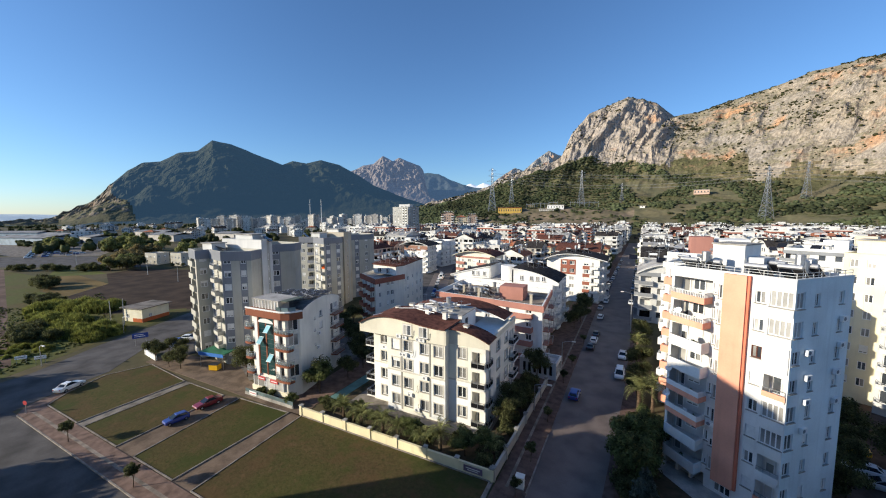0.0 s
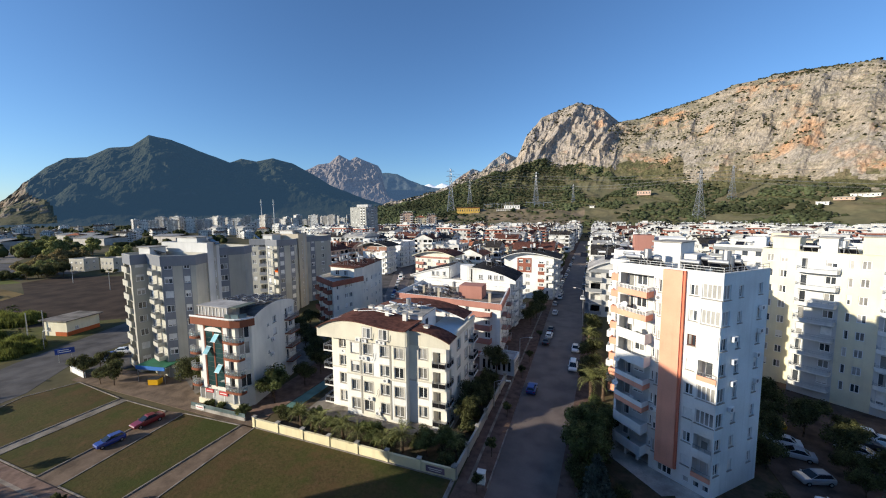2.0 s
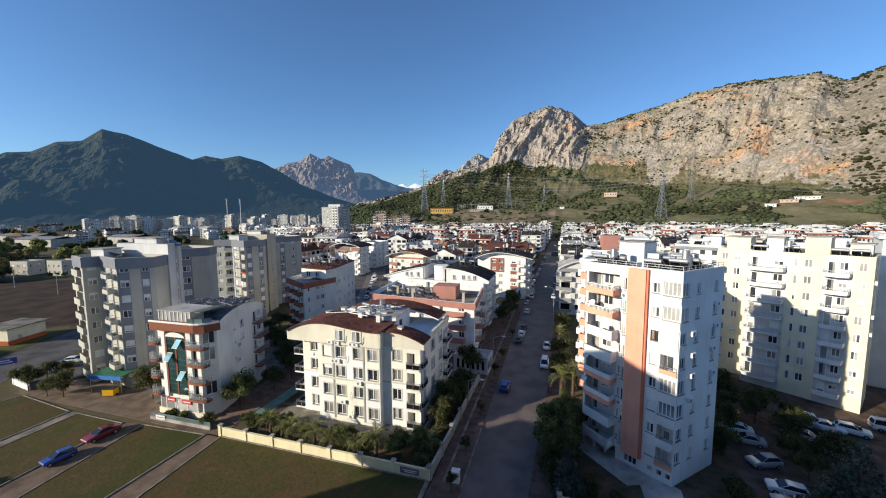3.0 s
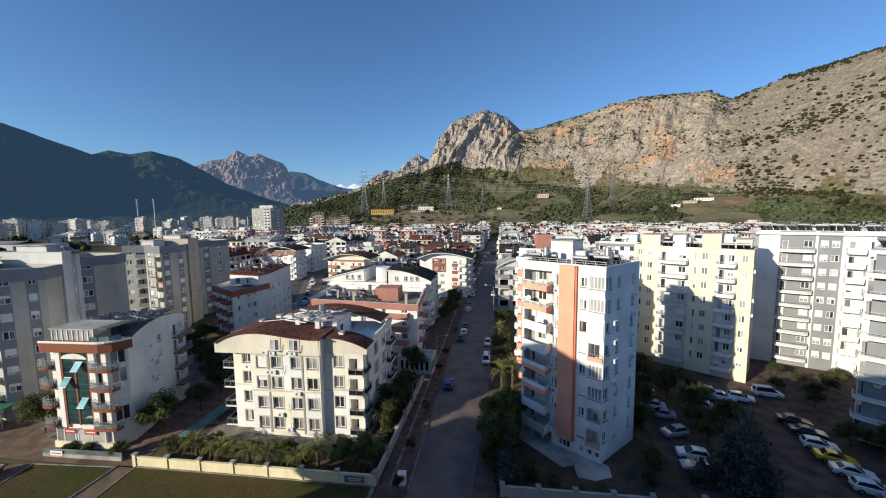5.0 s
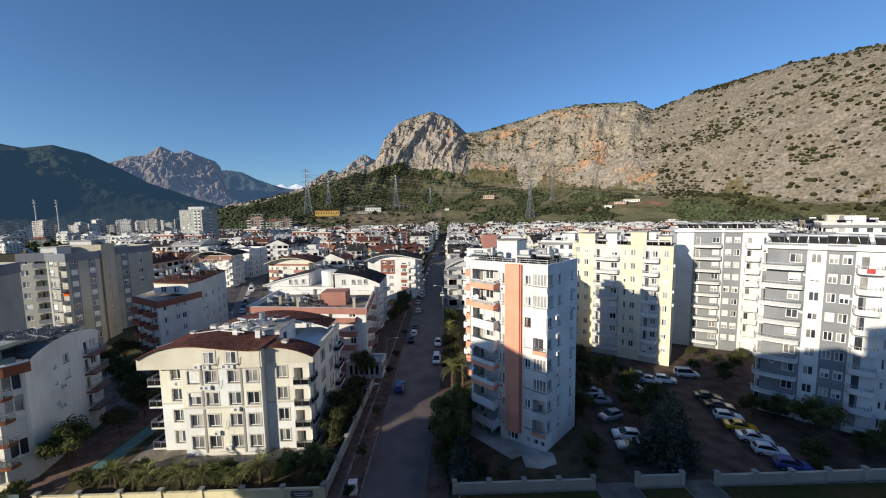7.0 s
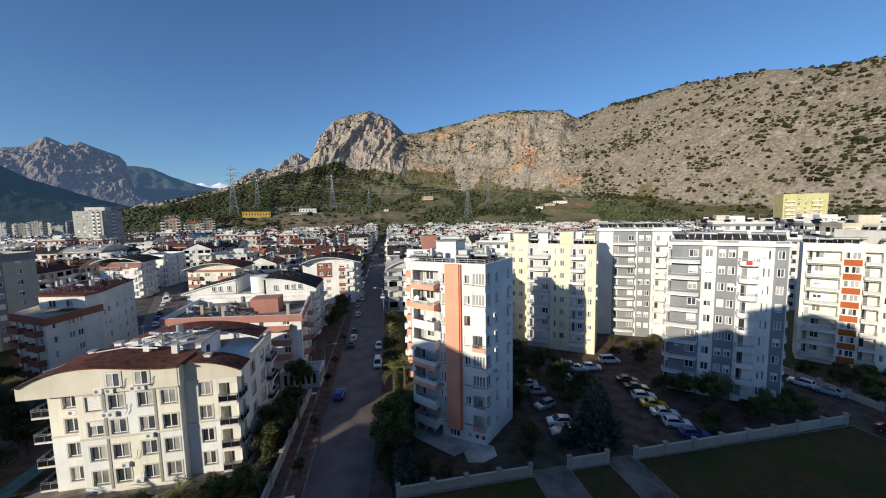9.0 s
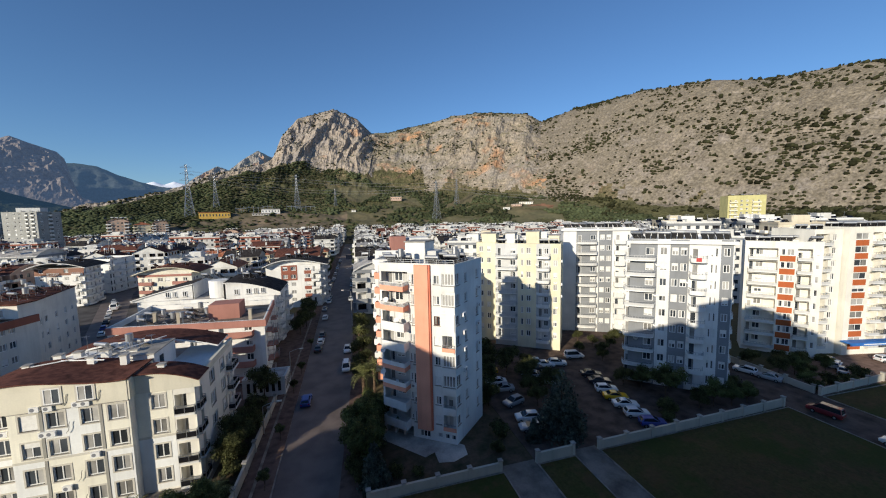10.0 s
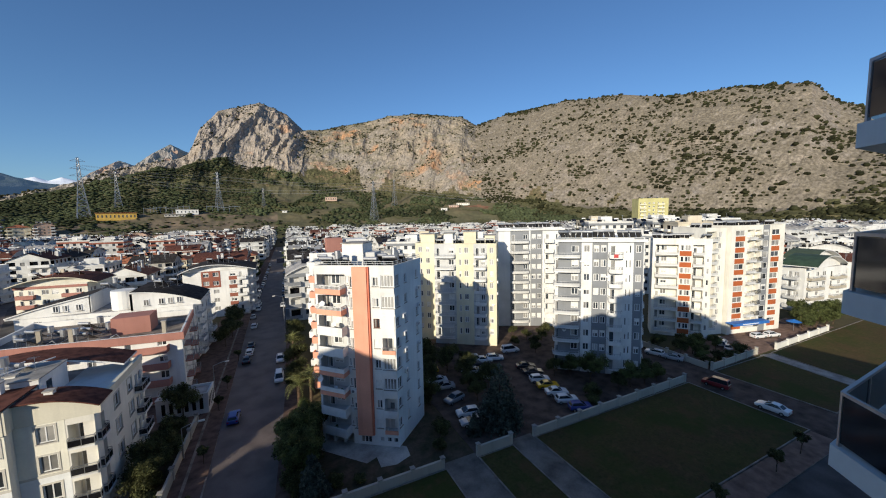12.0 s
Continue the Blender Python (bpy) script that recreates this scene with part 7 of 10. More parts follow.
gate = thing("sign_panel", "dark lettered panel on the garden wall", "sign", (-15.2, 37.05, 0.35))
part("board", Shape().box(-1.2, 1.2, -0.04, 0.0, 0, 0.75, mat("mauve_board", (0.16, 0.11, 0.16), rough=0.6)), gate)
part("lettering", Shape().box(-0.9, 0.9, -0.05, -0.04, 0.42, 0.52, OFFWHITE).box(-0.7, 0.7, -0.05, -0.04, 0.2, 0.28, OFFWHITE), gate, "pale bars of unreadable writing")


# ---- plants ----
def leaf_quads(shape, rng, blobs, count, size, m, droop=0.0):
    """Many small leaf clumps spread through uneven blobs (centre, radius)."""
    k = shape.slot(m)
    tot = sum(b[1] ** 2 for b in blobs)
    for c, r in blobs:
        for _ in range(int(count * r * r / tot)):
            d = Vector((rng.gauss(0, 1), rng.gauss(0, 1), rng.gauss(0, 0.8))).normalized()
            p = Vector(c) + d * r * (rng.random() ** 0.35) * rng.uniform(0.8, 1.12)
            n = (d + Vector((rng.gauss(0, 0.5), rng.gauss(0, 0.5), rng.gauss(0, 0.5) + 0.3))).normalized()
            u = n.orthogonal().normalized()
            u = Matrix.Rotation(rng.uniform(0, 6.28), 3, n) @ u
            w = n.cross(u)
            a, b = size * rng.uniform(0.6, 1.3), size * rng.uniform(0.4, 0.8)
            i = len(shape.v)
            shape.v += [tuple(p - u * a), tuple(p + w * b - n * 0.15 * size), tuple(p + u * a - Vector((0, 0, droop * a))), tuple(p - w * b)]
            shape.f.append((i, i + 1, i + 2, i + 3))
            shape.mi.append(k)


def make_tree(seed, h, r, m, label, leaves=1500, size=0.3, trunk=0.3, category="tree", group=""):
    rng = random.Random(seed)
    root = thing("tree", label, category, group=group)
    t = Shape()
    base = h * trunk
    t.tube((0, 0, -0.1), (0.1, 0.05, base), 0.035 * h * 0.6, 0.022 * h * 0.6, BARK, 8)
    blobs = [((0.1, 0.05, base + (h - base) * 0.45), r * 0.6)]
    for i in range(8):
        a = i * 0.785 + rng.uniform(-0.3, 0.3)
        rr = r * rng.uniform(0.45, 0.75)
        z = base + (h - base) * rng.uniform(0.2, 0.78)
        c = (rr * math.cos(a), rr * math.sin(a), z)
        t.tube((0.1, 0.05, base * rng.uniform(0.8, 1.0)), c, 0.012 * h * 0.6, 0.004 * h, BARK, 5)
        blobs.append((c, r * rng.uniform(0.34, 0.52)))
    blobs.append(((rng.uniform(-0.2, 0.2) * r, rng.uniform(-0.2, 0.2) * r, h - r * 0.38), r * 0.42))
    part("trunk", t, root, "brown branching trunk")
    cr = Shape()
    leaf_quads(cr, rng, blobs, leaves, size, m)
    part("crown", cr, root)
    return root


def make_palm(seed, h, label):
    rng = random.Random(seed)
    root = thing("palm_tree", label, "palm", group="palms")
    t = Shape()
    t.tube((0, 0, -0.1), (0.05, 0, h * 0.5), 0.3, 0.24, BARK, 9)
    t.tube((0.05, 0, h * 0.5), (0.1, 0.05, h), 0.24, 0.28, BARK, 9)
    part("trunk", t, root, "rough brown palm trunk")
    f = Shape()
    k = f.slot(LEAFPALM)
    L = 2.4
    pts = [Vector((L * s, 0, 0.9 * math.sin(s * 2.4) - 1.1 * s * s)) for s in [i / 8 for i in range(9)]]
    for a, b in zip(pts, pts[1:]):
        s = a.x / L
        wd = 0.42 * math.sin(0.35 + 2.5 * s) + 0.06
        for sg in (-1, 1):
            for e in (0.0, 0.5):
                q = a.lerp(b, e)
                tip = q + Vector((0.28, sg * wd, -0.22 * wd - 0.05))
                i = len(f.v)
                f.v += [tuple(q), tuple(q + Vector((0.11, 0, 0))), tuple(tip)]
                f.f.append((i, i + 1, i + 2) if sg > 0 else (i, i + 2, i + 1))
                f.mi.append(k)
    fm = f.mesh("frond")
    for i in range(26):
        el = rng.uniform(-25, 62)
        part("frond", fm, root, m=at(0.1, 0.05, h) @ Matrix.Rotation(radians(i * 137.5), 4, "Z") @ Matrix.Rotation(radians(-el), 4, "Y") @ Matrix.Scale(rng.uniform(0.8, 1.1), 4))
    return root


def make_conifer(seed, h, r, m, label):
    rng = random.Random(seed)
    root = thing("conifer", label, "tree")
    part("trunk", Shape().tube((0, 0, -0.1), (0, 0, h * 0.95), 0.18, 0.03, BARK, 8), root)
    cr = Shape()
    blobs = []
    for j in range(11):
        z = 0.5 + (h - 0.9) * j / 10
        rr = r * (1 - j / 11) ** 0.8
        for i in range(max(3, int(9 * (1 - j / 13)))):
            a = i * 6.283 / max(3, int(9 * (1 - j / 13))) + j * 0.7 + rng.uniform(-0.2, 0.2)
            e = rr * rng.uniform(0.65, 1.0)
            blobs.append(((e * 0.65 * math.cos(a), e * 0.65 * math.sin(a), z - 0.12 * e), 0.34 * rr + 0.18))
    leaf_quads(cr, rng, blobs, 7000, 0.2, m, 0.5)
    part("crown", cr, root)
    return root


def plant(ob, spots):
    for x, y, *k in spots:
        sc = k[0] if k else rnd.uniform(0.85, 1.15)
        place(ob, pose(x, y, 0, 0, 0, rnd.uniform(0, 360)) @ Matrix.Scale(sc, 4))


big = make_tree(1, 8.5, 3.4, LEAF, "broad leafy street tree with a dense crown", 6200, 0.19, 0.1, group="street trees")
mid = make_tree(2, 5.5, 2.3, LEAF, "medium leafy garden tree", 3400, 0.16, group="garden trees")
dark = make_tree(3, 6.5, 2.8, LEAFDARK, "dark evergreen garden tree", 3900, 0.17, group="garden trees")
small = make_tree(4, 3.0, 0.85, LEAFDARK, "small clipped round street tree", 1400, 0.1, 0.5, group="young street trees")
bush = make_tree(5, 1.9, 1.3, LEAFDARK, "low dark garden bush", 1800, 0.12, 0.12, "bush", "garden bushes")
bush2 = make_tree(6, 1.7, 1.2, LEAF, "low green garden bush", 1800, 0.12, 0.12, "bush", "garden bushes")


def make_reeds(seed, label):
    """A clump of upright bending blades."""
    rng = random.Random(seed)
    root = thing("reeds", label, "reeds", group="reeds in the meadow")
    s = Shape()
    k = s.slot(LEAFYELLOW)
    for i in range(1500):
        a, q = rng.uniform(0, 6.283), rng.random() ** 0.6 * 3.0
        x, y = q * math.cos(a), q * math.sin(a) * 0.8
        h = (2.9 - 0.45 * q) * rng.uniform(0.65, 1.1)
        b = rng.uniform(0, 6.283)
        lean = rng.uniform(0.1, 0.7)
        dx, dy = math.cos(b), math.sin(b)
        n = len(s.v)
        w = 0.07
        s.v += [(x - dy * w, y + dx * w, 0), (x + dy * w, y - dx * w, 0), (x + dx * lean * 0.4 + dy * w, y + dy * lean * 0.4 - dx * w, h * 0.6), (x + dx * lean * 0.4 - dy * w, y + dy * lean * 0.4 + dx * w, h * 0.6), (x + dx * lean, y + dy * lean, h)]
        s.f += [(n, n + 1, n + 2, n + 3), (n + 3, n + 2, n + 4)]
        s.mi += [k, k]
    tagged(part("foliage", s, root), kind="stuff")
    return root


reed = make_reeds(7, "clump of tall yellow-green reeds in the meadow")
palm = make_palm(8, 2.6, "short date palm with arching fronds")
spruce = make_conifer(9, 9.0, 4.4, LEAFBLUE, "large blue-green conifer in the parking court")

plant(small, [(-67.2, 18.0, 1.05), (-49.0, 17.9, 1.0), (-9.6, 42.4, 0.9), (-9.4, 52.0, 0.85), (-9.2, 65.9, 0.9), (-8.7, 73.9, 0.9), (-8.0, 88, 0.9), (-9.8, 36.0, 0.8), (-31, 18.0), (40.0, 18.6), (52.0, 18.6), (58.6, 18.8)])
plant(palm, [(-37.5, 39.6, 0.78), (-33.4, 39.0, 0.82), (-29.6, 38.9, 0.85), (-20.8, 39.4, 0.9), (-23.4, 38.9, 0.65), (-14.0, 41.0, 0.75), (-35.4, 39.4, 0.6), (-27.0, 38.8, 0.7)])
plant(mid, [(-25.6, 39.8, 0.6), (-17.4, 39.8, 0.7), (-46.4, 43.4, 1.15), (-48.2, 44.6, 0.9), (-38.8, 40.2, 0.55), (-15.5, 41.2, 0.7)])
plant(bush, [(-41.0, 40.2), (-35.4, 40.4), (-31.6, 40.8), (-25.0, 40.6), (-19.0, 40.9), (-14.6, 39.0), (-13.9, 43.0), (-13.9, 46.5), (-14.2, 50.0), (-18.8, 42.2), (-13.6, 56.5, 1.4), (-14.4, 61.5, 1.6)])
plant(bush2, [(-22.6, 40.3), (-28.0, 41.2), (-24.4, 39.6), (-16.0, 43.4), (-36.4, 41.8), (-33.0, 41.0), (-48.0, 38.8), (-53.0, 38.9, 0.7), (-55.4, 38.8, 0.7), (-43.0, 41.0, 0.8)])
plant(dark, [(-88.6, 38.0, 0.75), (-79.6, 38.2, 0.75), (-64.0, 42.0, 0.95), (-82.5, 37.6, 0.5), (-13.8, 54.0, 0.7), (-14.0, 66.0, 0.9), (-11.5, 100.0, 0.9), (-10.6, 107.0, 0.9), (-10.8, 116.0, 0.9), (-11.0, 122.0, 0.9)])
palm_tall = make_palm(11, 4.6, "tall date palm beside the street")
plant(dark, [(-14.4, 48.0, 0.72), (-14.6, 51.4, 0.8)])
plant(palm_tall, [(2.6, 58.5, 1.1), (3.0, 84.0, 0.9), (4.6, 62.0, 0.9)])
plant(dark, [(2.6, 65.0, 0.8), (3.0, 70.5, 0.75), (3.2, 78.0, 0.85), (3.4, 88.0, 0.8), (4.2, 97.0, 0.85), (22.0, 51.5, 0.65), (20.2, 55.0, 0.9), (17.0, 57.0, 0.8), (19.5, 60.5, 0.9), (23.0, 64.5, 0.9), (25.6, 61.5, 0.7), (24.4, 57.0, 0.7)])
plant(dark, [(-46.0, 50.0, 0.7), (-46.5, 55.0, 0.8), (-47.5, 60.0, 0.9), (-46.0, 65.0, 0.9), (-44.5, 70.0, 0.9), (-50.5, 58.5, 0.8), (-49.0, 69.0, 0.7), (-63.0, 58.0, 0.9), (-66.0, 63.0, 1.0), (-60.0, 66.0, 0.9), (-56.0, 64.0, 0.8), (-66.5, 70.5, 0.9), (-58.0, 72.0, 0.8), (-68.0, 77.0, 0.9)])
plant(dark, [(47.2, 50.0, 0.6), (53.0, 40.6, 0.5), (78.0, 45.0, 0.6), (82.0, 47.0, 0.55), (86.0, 46.5, 0.5), (80.0, 42.0, 0.5), (76.5, 49.0, 0.6), (74.0, 53.5, 0.6), (90.0, 45.0, 0.4), (54.0, 72.0, 0.45), (50.0, 66.0, 0.4), (29.5, 49.0, 0.6), (30.0, 52.5, 0.6), (27.0, 70.0, 0.8)])
plant(big, [(2.4, 44.4, 0.7), (3.8, 50.2, 0.65), (2.6, 54.6, 0.55), (1.3, 43.0, 0.8), (1.6, 46.8, 0.8), (1.4, 49.8, 0.68), (3.2, 52.6, 0.6), (6.5, 172, 0.8), (7.5, 190, 0.9), (8.0, 215, 0.9), (9.0, 250, 1.0), (9.5, 280, 1.0), (-10.0, 176.0, 0.8), (-9.0, 205.0, 0.8), (-8, 240, 0.8)])
spruce2 = make_conifer(10, 5.4, 2.2, LEAFBLUE, "grey-blue cedar at the street corner")
plant(spruce2, [(2.6, 39.6, 1.0), (24.4, 41.5, 0.6)])
plant(spruce, [(29.0, 41.9, 1.05)])
plant(dark, [(29.8, 61.0, 0.9), (31.5, 56.0, 0.8), (33.0, 51.0, 0.85), (27.5, 66.5, 0.9), (24.5, 70.0, 0.9), (51.6, 60.5, 0.45), (53.5, 63.0, 0.5), (58.0, 66.0, 0.5), (62.0, 69.0, 0.5), (66.0, 68.5, 0.5), (55.0, 68.0, 0.45), (22.0, 62.0, 0.8), (21.5, 56.5, 0.6), (34.0, 60.5, 0.6)])
plant(mid, [(50.4, 44.4, 1.15), (55.8, 40.4, 0.85), (49.4, 48.2, 0.8), (58.6, 39.6, 0.7), (61.6, 39.4, 0.65), (80.5, 44.0, 0.7), (84.0, 45.0, 0.7), (88.0, 43.4, 0.6), (78.0, 41.0, 0.6)])
plant(big, [(120.0, 40.0, 0.75), (124.5, 39.0, 0.8), (129.0, 38.6, 0.85), (126.0, 43.0, 0.8), (133.0, 38.5, 0.8)])
plant(bush, [(1.0, 42.4, 1.5), (2.4, 45.6, 1.6), (0.8, 47.4, 1.4), (3.0, 48.4, 1.5), (1.4, 40.6, 1.2), (5.2, 40.2, 0.8), (7.8, 39.6, 0.6), (18.6, 40.6, 0.8), (20.4, 43.6, 1.1), (21.0, 52.0, 1.2), (3.5, 53.5, 1.3), (2.8, 56.0, 1.2), (47.5, 41.2, 1.2), (45.5, 39.4), (64.0, 41.0, 1.2), (64.5, 44.0, 1.2), (77.0, 39.0), (81.5, 39.4, 1.1), (85.0, 39.0, 1.0), (89.5, 39.4, 1.2), (3.0, 41.8)])
back_tree = make_tree(13, 9.0, 3.6, LEAFDARK, "tall street tree behind the block", 2500, 0.3, 0.3, group="trees behind the block")
plant(back_tree, [(-77.0, -1.4, 1.15), (-80.5, -3.6, 1.2), (-70.5, -0.8, 1.0), (-124, -3, 1.7), (-116, -7, 1.6), (-133, -5, 1.6), (-112, -14, 1.0), (-104, -12, 1.1), (-96, -15, 1.0), (-88, -13, 0.9), (-120, -10, 1.1), (-128, -13, 1.2), (-82, -9, 0.8)])


def spread(n, quad_, lo, hi):
    """Random spots inside a four-cornered patch, with sizes."""
    a, b, c, d = [Vector(q) for q in quad_]
    out = []
    for _ in range(n):
        u, v = rnd.random(), rnd.random()
        p = a.lerp(b, u).lerp(d.lerp(c, u), v)
        out.append((p.x, p.y, rnd.uniform(lo, hi)))
    return out


plant(reed, spread(10, ((-170, 41), (-161, 45.5), (-164, 50), (-175, 46)), 0.9, 1.4) + spread(14, ((-160, 45.7), (-150, 52.5), (-153, 57), (-166, 51)), 1.0, 1.5)
      + spread(34, ((-134, 31), (-120, 39.5), (-134, 49), (-168, 39)), 0.7, 1.25) + spread(16, ((-116.5, 35.5), (-119, 43.5), (-122.5, 44), (-122, 36)), 0.5, 0.85) + spread(12, ((-113, 25), (-114, 33), (-128, 31), (-128, 23)), 0.3, 0.55))
plant(bush, spread(14, ((-132, 27), (-120, 30), (-125, 36), (-150, 33)), 1.0, 1.8) + spread(8, ((-228, 57), (-215, 55), (-222, 62), (-240, 62)), 2.0, 3.0) + spread(10, ((-182, 42), (-172, 46), (-180, 52), (-200, 46)), 1.0, 2.0))
OLIVE = foliage("olive_leaf", (0.32, 0.33, 0.12))
AUTUMN = foliage("autumn_leaf", (0.34, 0.27, 0.12))
ftree = make_tree(12, 9.5, 4.2, OLIVE, "full broadleaf tree at the field edge", 3400, 0.42, 0.12, group="field trees")
ftree2 = make_tree(14, 8.5, 4.0, AUTUMN, "browning broadleaf tree at the field edge", 3000, 0.42, 0.1, group="field trees")
plant(ftree, spread(4, ((-494, 131), (-470, 147), (-480, 152), (-505, 138)), 1.2, 1.4) + spread(9, ((-394, 137), (-372, 168), (-385, 180), (-410, 150)), 1.1, 1.6) + spread(4, ((-335, 160), (-318, 172), (-330, 182), (-345, 170)), 0.9, 1.2)
      + spread(5, ((-262, 88), (-257, 105), (-272, 112), (-285, 98)), 0.7, 0.9) + spread(8, ((-600, 190), (-560, 240), (-620, 260), (-660, 210)), 1.0, 1.4))
plant(ftree2, spread(5, ((-350, 132), (-330, 150), (-345, 160), (-370, 145)), 0.9, 1.2) + spread(6, ((-268, 90), (-262, 108), (-285, 118), (-300, 100)), 0.7, 1.0) + spread(4, ((-310, 110), (-300, 125), (-320, 130), (-330, 118)), 0.8, 1.1))
plant(bush, spread(22, ((-315, 66), (-262, 91), (-262, 94), (-318, 70)), 1.2, 2.4))
plant(dark, spread(2, ((-315, 66), (-262, 91), (-262, 94), (-318, 70)), 0.5, 0.9) + spread(9, ((-256, 92), (-250, 104), (-262, 110), (-270, 96)), 0.8, 1.3) + spread(10, ((-246, 116), (-200, 122), (-205, 128), (-248, 123)), 0.3, 0.5) + [(-90.5, 41.5, 0.6), (-88.5, 43.0, 0.55)])
for poly, h, m, lab in (([(-276, 117), (-266, 119), (-268, 127), (-278, 125)], 7.5, WALLGREY, "small weathered farm house among the trees"), ([(-256, 122), (-246, 123), (-247, 131), (-257, 130)], 8.0, WALLGREY, "pale two-storey house at the field edge")):
    fh_ = House("farm_house", lab, poly, h, m, "house", parapet=0.4)
    for k in range(3):
        for z in (1.2, 4.4):
            fh_.win(0, 1.0 + k * 3.2, z, 1.3, 1.4, 2)
            if k < 2:
                fh_.win(1, 1.2 + k * 3.6, z, 1.4, 1.5, 2)
    fh_.finish()
for x, y, h in ((-133.7, 47.1, 6.5), (-122.0, 45.8, 8.5), (-188.0, 92.0, 8.0), (-300.0, 92.0, 9.0), (-225.0, 96.0, 8.5)):
    solid("utility_pole", Shape().tube((x, y, -0.2), (x, y, h), 0.14, 0.09, METAL, 8), "weathered utility pole beside the road", "pole", group="utility poles")
gw = thing("low_wall", "white low wall round the parking place", "wall", (-99.3, 41.6, 0), -25)
part("base", Shape().box(0, 3.2, -0.12, 0.12, 0, 1.1, WHITE).box(-0.15, 0.2, -0.18, 0.18, 0, 1.3, WHITE), gw)
gw2 = thing("low_wall", "white low wall round the parking place", "wall", (-95.0, 39.0, 0), -8)
part("base", Shape().box(0, 6.5, -0.12, 0.12, 0, 1.1, WHITE).box(-0.15, 0.2, -0.18, 0.18, 0, 1.3, WHITE), gw2)


POT, CHAIR = make_pot_plant(), make_chair()
for i, (k, x, y) in enumerate(((7, 1.2, -0.3), (7, 3.4, -0.8), (6, 2.2, -0.5), (6, 3.2, -0.9), (4, 2.9, -0.6), (3, 3.3, -0.8), (3, 1.4, -0.2), (2, 3.5, -0.9), (2, 2.4, -0.5), (0, 2.2, -0.4), (7, 0.8, 0.4), (5, 3.0, -0.6))):
    q = TF @ Vector((x, y, FL[k]))
    place(POT if i % 2 else CHAIR, pose(q.x, q.y, q.z, 0, 0, 40 * i))


# ---- vehicles ----
PAINT = {}


def car_paint(name, color, rough=0.3):
    if name not in PAINT:
        m = mat("car_paint_" + name, color, rough=rough, vary=0.03, bump=0)
        m.node_tree.nodes["Principled BSDF"].inputs["Coat Weight"].default_value = 0.6
        PAINT[name] = m
    return PAINT[name]


TYRE = mat("tyre_rubber", (0.03, 0.03, 0.03), rough=0.9)
LAMPW = mat("headlight_glass", (0.75, 0.77, 0.8), rough=0.1, vary=0.02, bump=0)
LAMPR = mat("tail_light_red", (0.40, 0.02, 0.02), rough=0.2, vary=0.02, bump=0)
CARGLASS = mat("car_window", (0.02, 0.025, 0.03), rough=0.05, vary=0.1, bump=0)


def loft(shape, rows, m):
    """Joined cross-sections, each a ring of points of equal number."""
    k, n = len(shape.v), len(rows[0])
    for r in rows:
        shape.v += [tuple(p) for p in r]
    s = shape.slot(m)
    for i in range(len(rows) - 1):
        for j in range(n):
            a, b = k + i * n + j, k + i * n + (j + 1) % n
            shape.f.append((a, b, b + n, a + n))
            shape.mi.append(s)
    shape.f += [tuple(k + j for j in reversed(range(n))), tuple(k + (len(rows) - 1) * n + j for j in range(n))]
    shape.mi += [s, s]


